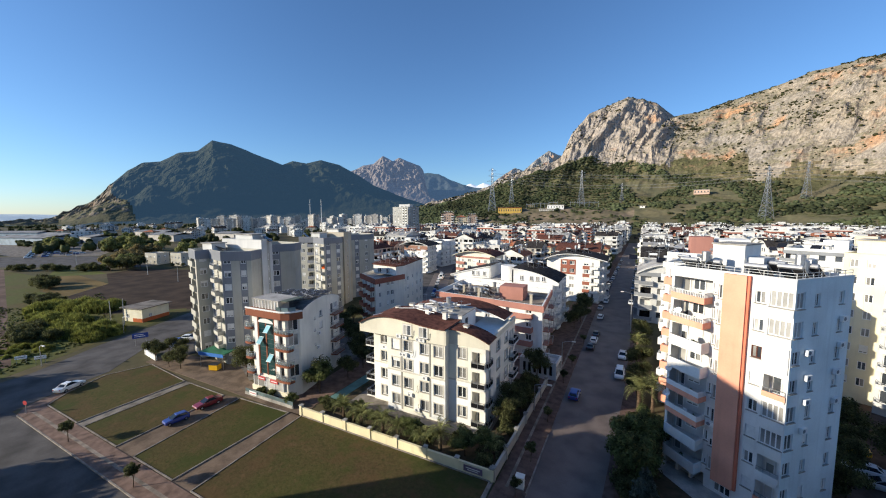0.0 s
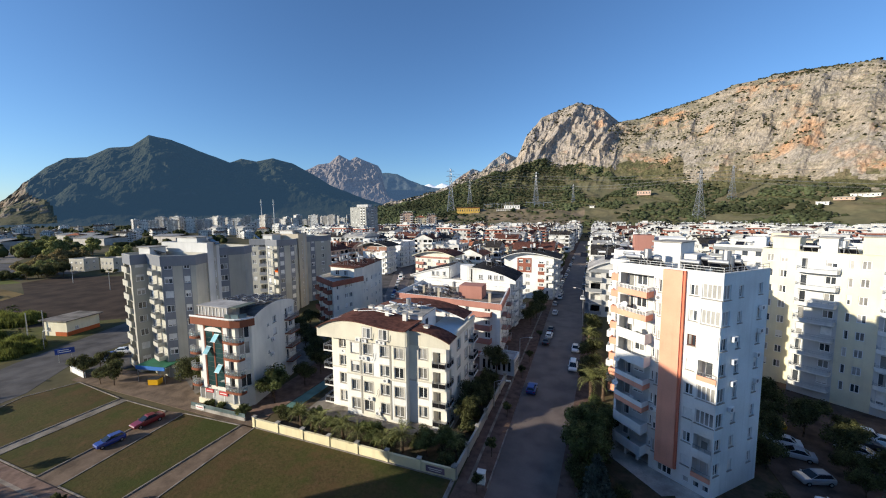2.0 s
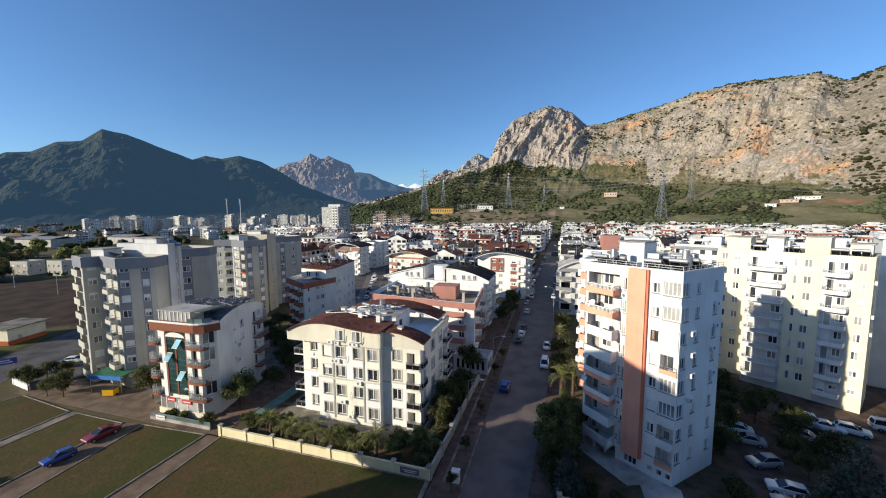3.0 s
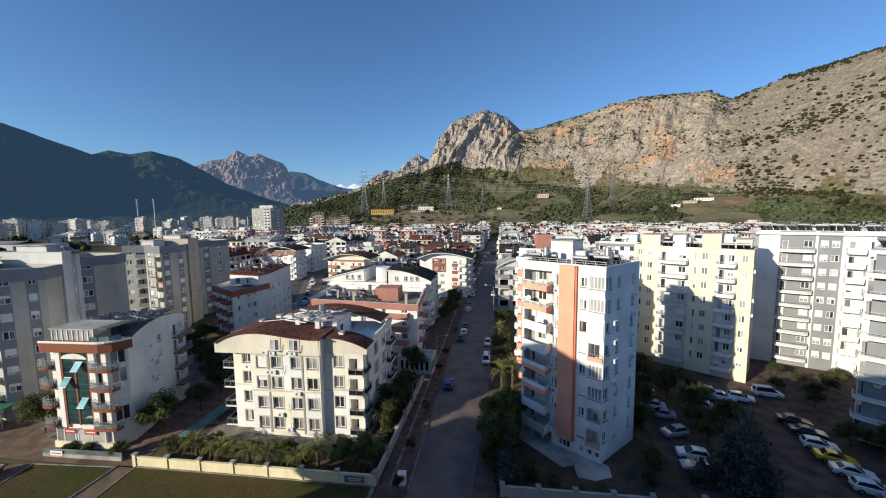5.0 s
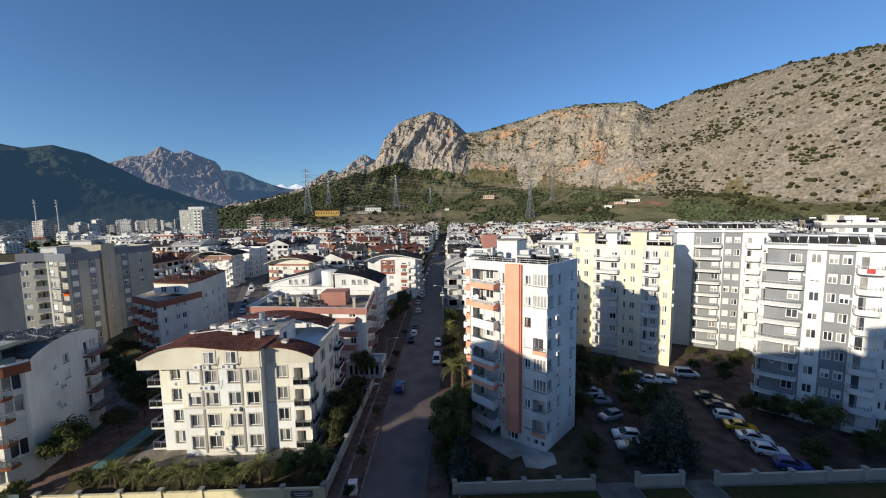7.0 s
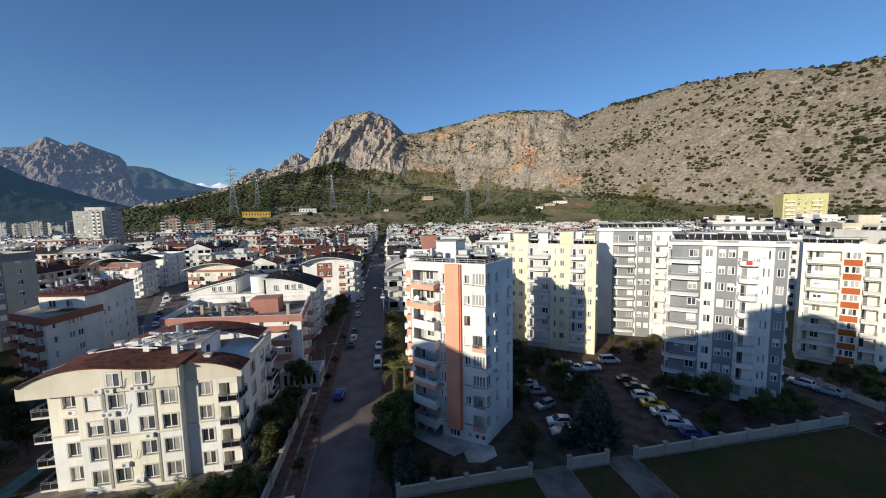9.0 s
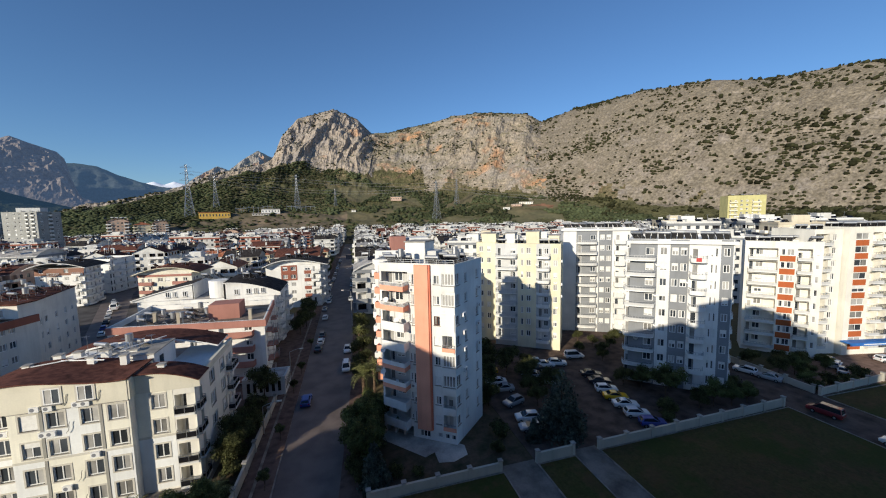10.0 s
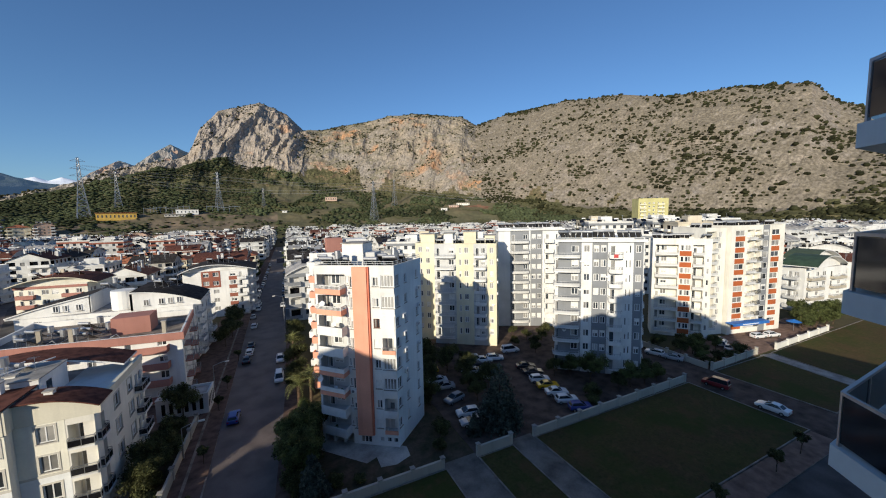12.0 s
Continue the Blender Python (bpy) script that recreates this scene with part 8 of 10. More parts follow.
def make_car(kind, paint, label, hatch=False, plain=False):
    """x along the car; nose at +x."""
    root = thing(kind, label, "car" if kind == "car" else kind, group="parked vehicles")
    van = kind == "van"
    L, W = (4.5, 1.8) if van else (4.35, 1.76)
    if van:
        sec = [(-2.2, 0.5, 1.0), (-2.15, 0.32, 1.08), (1.0, 0.28, 1.08), (1.75, 0.3, 0.98), (2.18, 0.36, 0.85), (2.25, 0.5, 0.7)]
        cab = [(-2.12, 1.05), (-1.9, 1.82), (0.55, 1.86), (1.5, 1.02)]
    elif hatch:
        sec = [(-2.0, 0.5, 0.92), (-1.94, 0.32, 1.0), (-1.4, 0.28, 1.02), (0.9, 0.26, 1.0), (1.6, 0.3, 0.95), (1.92, 0.36, 0.87), (2.0, 0.5, 0.76)]
        cab = [(-1.9, 0.99), (-1.5, 1.44), (0.0, 1.5), (1.0, 0.98)]
    else:
        sec = [(-2.17, 0.5, 0.82), (-2.1, 0.34, 0.97), (-1.4, 0.28, 1.0), (0.9, 0.26, 0.96), (1.7, 0.3, 0.86), (2.08, 0.36, 0.74), (2.17, 0.5, 0.62)]
        cab = [(-1.5, 0.98), (-0.85, 1.40), (0.05, 1.44), (0.98, 0.95)]
    body = Shape()
    rows = []
    for i, (x, z0, z1) in enumerate(sec):
        w = W / 2 * (0.86 if i in (0, len(sec) - 1) else 1.0)
        rows.append([(x, -w * 0.92, z0), (x, w * 0.92, z0), (x, w, (z0 + z1) / 2), (x, w * 0.96, z1 - 0.06), (x, w * 0.86, z1), (x, -w * 0.86, z1), (x, -w * 0.96, z1 - 0.06), (x, -w, (z0 + z1) / 2)])
    loft(body, rows, paint)
    part("body", body, root)
    glass = Shape()
    rows = []
    for x, z in cab:
        lo = z < 1.1
        w = W / 2 * (0.84 if lo else 0.66)
        rows.append([(x, -W / 2 * 0.84, 0.9), (x, W / 2 * 0.84, 0.9), (x, w, z), (x, -w, z)])
    loft(glass, rows, CARGLASS)
    part("window_glass", glass, root, "dark window glass")
    (xa, za), (xb, zb) = cab[1], cab[2]
    w = W / 2 * 0.68
    roof = Shape()
    loft(roof, [[(xa - 0.12, -w, za - 0.1), (xa - 0.12, w, za - 0.1), (xa - 0.1, w * 0.9, za - 0.02), (xa - 0.1, -w * 0.9, za - 0.02)], [(xa, -w, za - 0.05), (xa, w, za - 0.05), (xa, w * 0.9, za + 0.04), (xa, -w * 0.9, za + 0.04)],
                [(xb, -w, zb - 0.05), (xb, w, zb - 0.05), (xb, w * 0.9, zb + 0.04), (xb, -w * 0.9, zb + 0.04)], [(xb + 0.15, -w, zb - 0.12), (xb + 0.15, w, zb - 0.12), (xb + 0.12, w * 0.9, zb - 0.04), (xb + 0.12, -w * 0.9, zb - 0.04)]], paint)
    part("roof_panel", roof, root)
    if plain:
        for x in (-1.32, 1.3):
            for sg in (-1, 1):
                part("wheel", Shape().tube((x, sg * (W / 2 - 0.2), 0.31), (x, sg * (W / 2 + 0.005), 0.31), 0.31, 0.31, TYRE, 10), root, "black tyre")
        return root
    for sg in (-1, 1):
        part("pillar", Shape().tube((cab[3][0] - 0.02, sg * W / 2 * 0.83, 0.95), (cab[2][0], sg * w * 0.99, zb - 0.03), 0.04, 0.035, paint, 5), root)
        part("pillar", Shape().tube((cab[0][0] + 0.02, sg * W / 2 * 0.83, 0.97), (cab[1][0], sg * w * 0.99, za - 0.03), 0.09, 0.06, paint, 5), root)
        part("headlight", Shape().box(sec[-1][0] - 0.16, sec[-1][0] - 0.02, sg * 0.62 - 0.16, sg * 0.62 + 0.16, 0.56, 0.70, LAMPW), root, "clear headlight")
        part("tail_light", Shape().box(sec[0][0] - 0.015, sec[0][0] + 0.1, sg * 0.64 - 0.13, sg * 0.64 + 0.13, 0.66, 0.84, LAMPR), root, "red tail light")
        part("wing_mirror", Shape().box(0.75, 0.92, sg * (W / 2 + 0.02) - 0.09, sg * (W / 2 + 0.02) + 0.09, 0.93, 1.05, paint), root)
        for x in (-1.32, 1.3):
            wh = Shape().tube((x, sg * (W / 2 - 0.2), 0.31), (x, sg * (W / 2 + 0.012), 0.31), 0.31, 0.31, TYRE, 14)
            ob = part("wheel", wh, root, "black tyre")
            part("rim", Shape().tube((x, sg * (W / 2 - 0.02), 0.31), (x, sg * (W / 2 + 0.03), 0.31), 0.19, 0.17, METAL, 10), ob, "silver wheel rim")
    return root


white_car = make_car("car", car_paint("white", (0.80, 0.80, 0.80)), "white hatchback parked on the paving", True)
white_saloon = make_car("car", car_paint("white", (0.80, 0.80, 0.80)), "white saloon standing on the paving")
silver_car = make_car("car", car_paint("silver", (0.42, 0.44, 0.47), 0.25), "silver saloon parked on the paving")
dark_car = make_car("car", car_paint("black", (0.03, 0.03, 0.035)), "black saloon parked on the paving")
blue_car = make_car("car", car_paint("blue", (0.035, 0.06, 0.28)), "deep blue hatchback parked on the paving", True)
silver_hatch = make_car("car", car_paint("silver_grey", (0.36, 0.37, 0.40), 0.25), "silver-grey hatchback parked in the court", True)
red_car = make_car("car", car_paint("red", (0.20, 0.018, 0.025)), "dark red saloon parked on the paving")
taxi = make_car("car", car_paint("yellow", (0.75, 0.42, 0.01)), "yellow taxi parked in the court")
white_van = make_car("van", car_paint("white", (0.8, 0.8, 0.8)), "white minivan parked on the paving")
red_van = make_car("van", car_paint("red", (0.2, 0.018, 0.025)), "dark red minivan with a pale roof")

# the same with fewer parts, for far rows
far_white = make_car("car", white_car.children[0].data.materials[0], "white hatchback parked at the kerb", True, True)
far_silver = make_car("car", silver_car.children[0].data.materials[0], "silver saloon parked at the kerb", False, True)
far_dark = make_car("car", dark_car.children[0].data.materials[0], "black saloon parked at the kerb", False, True)
far_blue = make_car("car", blue_car.children[0].data.materials[0], "deep blue hatchback parked at the kerb", True, True)
far_van = make_car("van", white_van.children[0].data.materials[0], "white minivan parked at the kerb", False, True)


def park(ob, spots, z=0.06):
    for x, y, a, *k in spots:
        place(ob, pose(x, y, z, 0, 0, a) @ Matrix.Scale(k[0] if k else 0.9, 4))


park(white_saloon, [(-88.0, 24.5, 113, 0.97), (67.8, 25.2, 93, 0.95), (42.6, 44.6, -22), (26.2, 58.0, 168), (38.8, 62.0, -20)], 0.06)
park(blue_car, [(-59.3, 27.4, -98, 0.8), (42.4, 39.2, -22), (-95.6, 46.2, 30)])
park(red_car, [(-59.8, 32.3, -97, 0.92)])
park(silver_car, [(-95.2, 43.6, 30), (26.4, 55.4, 168), (33.9, 58.6, 150), (25.4, 43.6, 168)])
park(silver_hatch, [(26.0, 50.7, 197)])
park(white_car, [(-96.2, 48.8, 30), (25.9, 46.0, 168), (41.6, 61.8, -25), (43.2, 49.6, -22), (42.2, 41.9, -22), (35.0, 55.6, 150)])
park(white_van, [(47.0, 63.8, -12), (37.2, 62.8, -20)])
park(taxi, [(26.6, 62.8, 168), (42.9, 47.1, -22)])
park(dark_car, [(44.6, 55.4, -22), (44.2, 52.6, -22), (35.8, 61.0, 0)])
park(red_van, [(69.0, 33.6, 100)])
park(silver_car, [(74.0, 44.2, 110), (89.7, 41.8, 30), (93.0, 45.9, 100)])
park(white_car, [(91.7, 43.8, 20), (104.2, 42.4, -15), (73.2, 47.6, 110), (108.0, 41.4, -15)])
# rows in the vehicle yard across the fields
for i in range(20):
    x = -398 - 4.4 * i
    park((far_white, far_silver, far_blue, far_dark, far_van)[i * 7 % 5], [(x, 118 + 0.02 * i + 5.5 * (i % 3), 70 + (i * 37) % 9)], 0.02)
# parked in the slanting lane
for i in range(8):
    park((far_white, far_silver, far_dark, far_blue)[i * 3 % 4], [(-64.6 - 3.1 * i, 118 + 7.0 * i, 114)], 0.03)
park(white_van, [(-79.0, 153.0, 110, 1.35)], 0.03)
# parked along the side street
left_cars = [(61.8, 1.6, 3), (86.7, 1.7, 2), (91.6, 2.0, 0), (96.6, 2.0, 2), (113.8, 1.8, 0), (125.0, 1.0, 1), (135.5, 2.0, 4), (139.5, 0.9, 0), (143.5, 1.9, 0), (148.6, 1.0, 1), (153.0, 1.0, 2), (158.4, 1.0, 0), (162.8, 1.0, 1), (167.2, 1.0, 0), (172.0, 1.0, 2), (180.0, 1.1, 1), (186.6, 1.4, 0), (192.0, 1.3, 2), (201.5, 1.3, 0), (208.0, 1.2, 1), (215.0, 1.2, 2), (226.0, 1.2, 0), (239.0, 1.2, 1), (250.0, 1.2, 2), (262.0, 1.2, 0)]
kinds = (white_car, silver_car, dark_car, blue_car, white_van)
far_kinds = (far_white, far_silver, far_dark, far_blue, far_van)
for y, off, k in left_cars:
    park((kinds if y < 110 else far_kinds)[k], [(street_left(y) + off, y, 88)], 0.03)
for y, k in ((73.7, 4), (83.8, 0), (136.6, 0), (153.6, 2), (164.9, 1), (172.0, 2), (184.0, 0), (196.0, 1), (208.0, 2), (222.0, 0), (240.0, 1)):
    park((kinds if y < 110 else far_kinds)[k], [(street_right(y) - 1.1, y, 268)], 0.03)


# ---- street furniture ----
def make_lamp(h):
    root = thing("street_lamp", "grey steel street lamp with a curved arm", "street lamp", group="street lamps")
    part("pole", Shape().tube((0, 0, 0), (0, 0, h), 0.09, 0.05, METAL, 8), root)
    a = Shape().sweep([(-2.0 * i / 6, 0, h + 0.5 * math.sin(i / 6 * 1.57)) for i in range(7)], 0.045, METAL)
    part("arm", a, root)
    part("lamp_head", Shape().box(-2.6, -1.9, -0.14, 0.14, h + 0.4, h + 0.56, OFFWHITE), root, "pale flat lamp head")
    return root


lamp = make_lamp(10.0)
for x, y, a in ((4.0, 148.6, 0), (2.0, 104.0, 0), (5.6, 196.0, 0), (7.0, 244.0, 0)):
    place(lamp, pose(x, y, 0.1, 0, 0, a))
lamp2 = make_lamp(4.2)
for x, y, a in ((-11.9, 54.5, 180), (-11.0, 76.0, 180), (-118.0, 44.0, 180), (-107.0, 26.0, 180)):
    place(lamp2, pose(x, y, 0.02, 0, 0, a))
bs = thing("road_sign", "blue direction sign on two posts", "road sign", (-102.6, 41.3, 0), 60)
part("board", Shape().box(-1.5, 1.5, -0.03, 0.03, 1.9, 3.1, mat("sign_blue", (0.02, 0.06, 0.30), rough=0.4)), bs)
part("lettering", Shape().box(-1.1, 0.6, -0.04, -0.03, 2.65, 2.8, PVC).box(-1.1, 0.9, -0.04, -0.03, 2.25, 2.38, PVC), bs, "white bars of unreadable writing")
for x in (-1.0, 1.0):
    part("post", Shape().tube((x, 0.05, 0), (x, 0.05, 3.0), 0.05, 0.05, METAL, 6), bs)
for x, y in ((-112.4, 24.5), (-108.9, 26.4)):
    w = thing("road_sign", "white road sign board at the meadow edge", "road sign", (x, y, 0), 60)
    part("board", Shape().box(-0.9, 0.9, -0.03, 0.03, 1.1, 1.8, PVC), w)
    part("lettering", Shape().box(-0.6, 0.6, -0.04, -0.03, 1.4, 1.5, DARKMETAL), w, "dark bar of unreadable writing")
    for dx in (-0.7, 0.7):
        part("post", Shape().tube((dx, 0.04, 0), (dx, 0.04, 1.8), 0.04, 0.04, METAL, 6), w)
st = thing("road_sign", "red octagonal stop sign at the corner", "road sign", (-82.6, 17.9, 0.14), 20)
part("post", Shape().tube((0, 0.03, 0), (0, 0.03, 2.1), 0.03, 0.03, METAL, 6), st)
part("board", Shape().tube((0, -0.03, 1.85), (0, 0.0, 1.85), 0.38, 0.38, SIGNRED, 8), st)
hut = House("hut", "small cream hut with an orange base and flat roof", [(-131.5, 49.5), (-124.6, 51.0), (-127.0, 59.0), (-133.9, 57.5)], 3.9, CREAM, "hut", parapet=0.0)
hut.win(0, 1.0, 1.2, 1.0, 1.0, 2)
hut.win(1, 2.0, 1.2, 1.0, 1.0, 2)
hut.panel(1, 0.0, 8.3, 0.0, 1.1, ORANGE, 0.05, "wall_base", "orange painted wall base")
hut.panel(0, 3.4, 7.0, 0.0, 1.1, ORANGE, 0.05, "wall_base", "orange painted wall base")
hut.finish(3.9)
hr = Shape().prism([tuple((hut.inv @ Vector((*p, 0)))[:2]) for p in ((-132.5, 48.8), (-123.8, 50.6), (-126.4, 59.8), (-134.8, 58.2))], 3.95, 4.2, OLDCONCRETE)
part("roof_slab", hr, hut.root, "overhanging concrete roof slab")
bin_ = thing("dumpster", "yellow metal waste container on the forecourt", "waste container", (-72.6, 41.0, 0.06), 20)
part("tub", Shape().prism([(-0.9, -0.6), (0.9, -0.6), (0.9, 0.6), (-0.9, 0.6)], 0.15, 1.2, car_paint("yellow", (0.75, 0.42, 0.01))), bin_)
part("lid", Shape().box(-0.95, 0.95, -0.65, 0.65, 1.2, 1.32, DARKMETAL), bin_, "dark lid")
aw2 = thing("awning", "green and blue awning over the tower entrance", "awning", (-74.5, 43.0, 0), 10)
part("cloth", Shape().box(-3.2, 3.2, -1.8, 1.6, 3.0, 3.2, mat("green_awning", (0.03, 0.16, 0.08), rough=0.7)), aw2)
part("valance", Shape().box(-3.25, 3.25, -1.9, -1.82, 2.5, 3.2, AWN), aw2, "blue lettered edge")
for x in (-3.0, 3.0):
    part("post", Shape().tube((x, -1.7, 0.05), (x, -1.7, 3.0), 0.05, 0.05, METAL, 6), aw2)
par = thing("parasol", "blue market umbrella beside the forecourt wall", "parasol", (118.0, 41.0, 0.06))
part("pole", Shape().tube((0, 0, 0), (0, 0, 2.6), 0.04, 0.04, METAL, 6), par)
part("canopy", Shape().tube((0, 0, 2.3), (0, 0, 2.9), 1.6, 0.1, AWN, 8), par, "blue cloth canopy")
fw = thing("low_wall", "low glazed terrace wall before the shop", "wall", (-58.0, 37.6, 0.06), 1)
part("base", Shape().box(0, 11.5, -0.12, 0.12, 0, 0.5, CONCRETE), fw)
part("glass_screen", Shape().box(0, 11.5, -0.02, 0.02, 0.5, 1.1, GLASSRAIL), fw, "pale glass screen")
part("sign", Shape().box(1.2, 3.0, -0.16, -0.12, 0.25, 0.9, PVC).box(1.4, 2.8, -0.165, -0.16, 0.5, 0.62, SIGNRED), fw, "white sign with a red bar")

cab = thing("utility_cabinet", "pale metal utility cabinet on the footway", "cabinet", (-9.7, 37.6, 0.14), 2)
part("body", Shape().box(-0.45, 0.45, -0.35, 0.35, 0.1, 1.35, OFFWHITE), cab)
part("lid", Shape().box(-0.5, 0.5, -0.4, 0.4, 1.35, 1.45, OFFWHITE), cab)
part("base", Shape().box(-0.5, 0.5, -0.38, 0.38, 0.0, 0.1, CONCRETE), cab)
lowh = House("outbuilding", "low grey outbuilding with slotted openings by the street", [(-17.5, 66.6), (-10.6, 66.2), (-10.3, 70.4), (-17.2, 70.8)], 3.4, WARMWHITE, "outbuilding", parapet=0.25)
for i in range(6):
    lowh.hole(0, 0.7 + i * 1.0, 1.2 + i * 1.0, 0.9, 2.7, 0.4, GLASSDARK)
for i in range(4):
    lowh.hole(1, 0.4 + i * 0.95, 0.85 + i * 0.95, 0.9, 2.7, 0.4, GLASSDARK)
lowh.finish()

# ---- the town behind: repeated blocks in rows ----
def far_house(label, w, d, floors, wall, roof_kind, roof_m, accent, seed, low=False):
    """A low block of flats about its own centre: walls with openings, balconies, roof, rooftop clutter."""
    rng = random.Random(seed)
    wall = TOWNFAR[wall.name] if low else wall
    root = thing("apartment_block", label, "apartment building", group="town blocks")
    h = floors * 2.85 + 0.6
    poly = [(-w / 2, -d / 2), (w / 2, -d / 2), (w / 2, d / 2), (-w / 2, d / 2)]
    s = Shape()
    bal = []
    for i in range(4):
        F, n = edge_frame(poly[i], poly[(i + 1) % 4])
        holes = []
        k = max(4, int(n / 2.75))
        bcol = {0, k - 1} if i in (0, 2) else {0, k // 2, k - 1}
        for c in range(k):
            x = n * (c + 0.5) / k
            for f in range(floors):
                z = 0.7 + f * 2.85
                if c in bcol:
                    holes.append((x - 1.1, x + 1.1, z, z + 2.15, 0.9, rng.choice((wall, GLASSDARK, GLASSDARK))))
                    bal.append((F, x, z))
                elif rng.random() < 0.92:
                    holes.append((x - 0.6, x + 0.6, z + 0.7, z + 2.05, 0.14, GLASS if rng.random() < 0.7 else CURTAINED))
        if low:
            wall_face(s, F, 0, n, 0, h, wall, [])
            for a, b, c, e, dep, back in holes:
                if dep < 0.5 or back is not wall:
                    s.face([F @ Vector(p) for p in ((a, -0.03, c), (b, -0.03, c), (b, -0.03, e), (a, -0.03, e))], back)
        else:
            wall_face(s, F, 0, n, 0, h, wall, holes)
    if accent not in (WHITE, CREAM):
        part("parapet_band", grate([(q[0] * 1.012, q[1] * 1.012) for q in poly + poly[:1]], [h - 0.75, h + 0.12], 0, 0, {0}, 0.09, accent), root)
    part("wall", s, root)
    b = Shape()
    for F, x, z in bal:
        if low:
            b.box(x - 1.5, x + 1.5, -0.9, 0.0, z - 0.18, z + 0.85, accent, F)
            continue
        b.box(x - 1.5, x + 1.5, -0.9, 0.0, z - 0.18, z, wall, F)
        b.box(x - 1.5, x + 1.5, -0.9, -0.8, z, z + 0.85, accent, F)
        b.box(x - 1.5, x - 1.4, -0.8, 0.0, z, z + 0.85, accent, F)
        b.box(x + 1.4, x + 1.5, -0.8, 0.0, z, z + 0.85, accent, F)
    tagged(part("balcony", b, root), kind="stuff")
    I = Matrix.Identity(4)
    if roof_kind == "arch":
        _, xs, hs = arch_roof(root, I, -w / 2 - 0.5, w / 2 + 0.5, -d / 2 - 0.5, d / 2 + 0.5, (h, h + 2.3, h + 2.2, h), roof_m, wall, 0.25, step=8)
        g = Shape()
        gable_fill(g, I, list(xs), hs, -d / 2 + 0.2, h - 0.4, wall)
        part("gable", g, root)
        g = Shape()
        gable_fill(g, I, list(xs)[::-1], hs[::-1], d / 2 - 0.2, h - 0.4, wall)
        part("gable", g, root)
    elif roof_kind == "hip":
        r = Shape()
        e, t = 0.6, h + 2.4
        P = [(-w / 2 - e, -d / 2 - e, h), (w / 2 + e, -d / 2 - e, h), (w / 2 + e, d / 2 + e, h), (-w / 2 - e, d / 2 + e, h)]
        q = min(w, d) / 2
        a, c = (-w / 2 + q, 0, t), (w / 2 - q, 0, t)
        for f in ((P[0], P[1], c, a), (P[1], P[2], c), (P[2], P[3], a, c), (P[3], P[0], a), (P[3], P[2], P[1], P[0])):
            r.face(f, roof_m)
        part("roof", r, root)
        part("chimney", Shape().box(w * 0.2, w * 0.2 + 0.8, -0.5, 0.3, h + 0.5, t + 0.7, wall), root)
    elif roof_kind == "gable":
        r = Shape()
        e, t = 0.6, h + 2.6
        for sg in (-1, 1):
            r.face([(-w / 2 - e, sg * (d / 2 + e), h - 0.2), (w / 2 + e, sg * (d / 2 + e), h - 0.2), (w / 2 + e, 0, t), (-w / 2 - e, 0, t)][::sg], roof_m)
        part("roof", r, root)
        for x in (-w / 2 + 0.01, w / 2 - 0.01):
            g = Shape()
            g.face([(x, -d / 2, h), (x, d / 2, h), (x, 0, t - 0.2)], wall)
            part("gable", g, root)
    else:
        r = Shape().box(-w / 2, w / 2, -d / 2, d / 2, h - 0.01, h + 0.04, roof_m)
        part("roof", r, root)
        p = grate(poly + poly[:1], [h, h + 0.8], 0, 0, {0}, 0.1, wall)
        part("parapet", p, root)
        part("stair_house", Shape().box(-2.5, 2.0, -1.5, 3.0, h, h + 2.8, wall), root)
    if roof_kind != "hip":
        c = Shape()
        base = h + (1.9 if roof_kind in ("arch", "gable") else 0.0)
        for j in range(4):
            x, y = -w * 0.3 + w * 0.2 * j, rng.uniform(-d * 0.25, d * 0.25)
            c.box(x - 0.95, x + 0.95, -0.9, 0.9, 0.0, 0.08, GLASSDARK, at(x * 0, 0, 0) @ at(x, y, base + 0.9) @ Matrix.Rotation(radians(35), 4, "X"))
            c.tube((x - 0.9, y + 0.9, base + 1.7), (x + 0.9, y + 0.9, base + 1.7), 0.28, 0.28, PVC, 8)
            c.box(x - 0.85, x - 0.78, y + 0.8, y + 0.87, base - 1.2, base + 1.6, METAL)
            c.box(x + 0.78, x + 0.85, y + 0.8, y + 0.87, base - 1.2, base + 1.6, METAL)
            if j == 1:
                c.tube((x + 0.6, y + 1.9, base - 1.2), (x + 0.6, y + 1.9, base + 1.9), 0.42, 0.42, PVC if rng.random() < 0.5 else METAL, 8)
        for j in range(3):
            x, y = rng.uniform(-w * 0.42, w * 0.42), rng.uniform(-d * 0.42, d * 0.42)
            c.box(x - 0.4, x + 0.4, y - 0.35, y + 0.35, h - 0.2, base + rng.uniform(0.2, 0.9), rng.choice((wall, wall, wall, CREAM)))
        for j in range(3):
            x, y = rng.uniform(-w * 0.4, w * 0.4), rng.uniform(-d * 0.4, d * 0.4)
            c.tube((x, y, h), (x, y, base + 3.2), 0.05, 0.04, METAL, 4)
            c.box(x - 0.6, x + 0.6, y - 0.02, y + 0.02, base + 3.0, base + 3.05, METAL)
        tagged(part("solar_heater", c, root, "dark solar panels with white tanks"), kind="stuff")
    return root


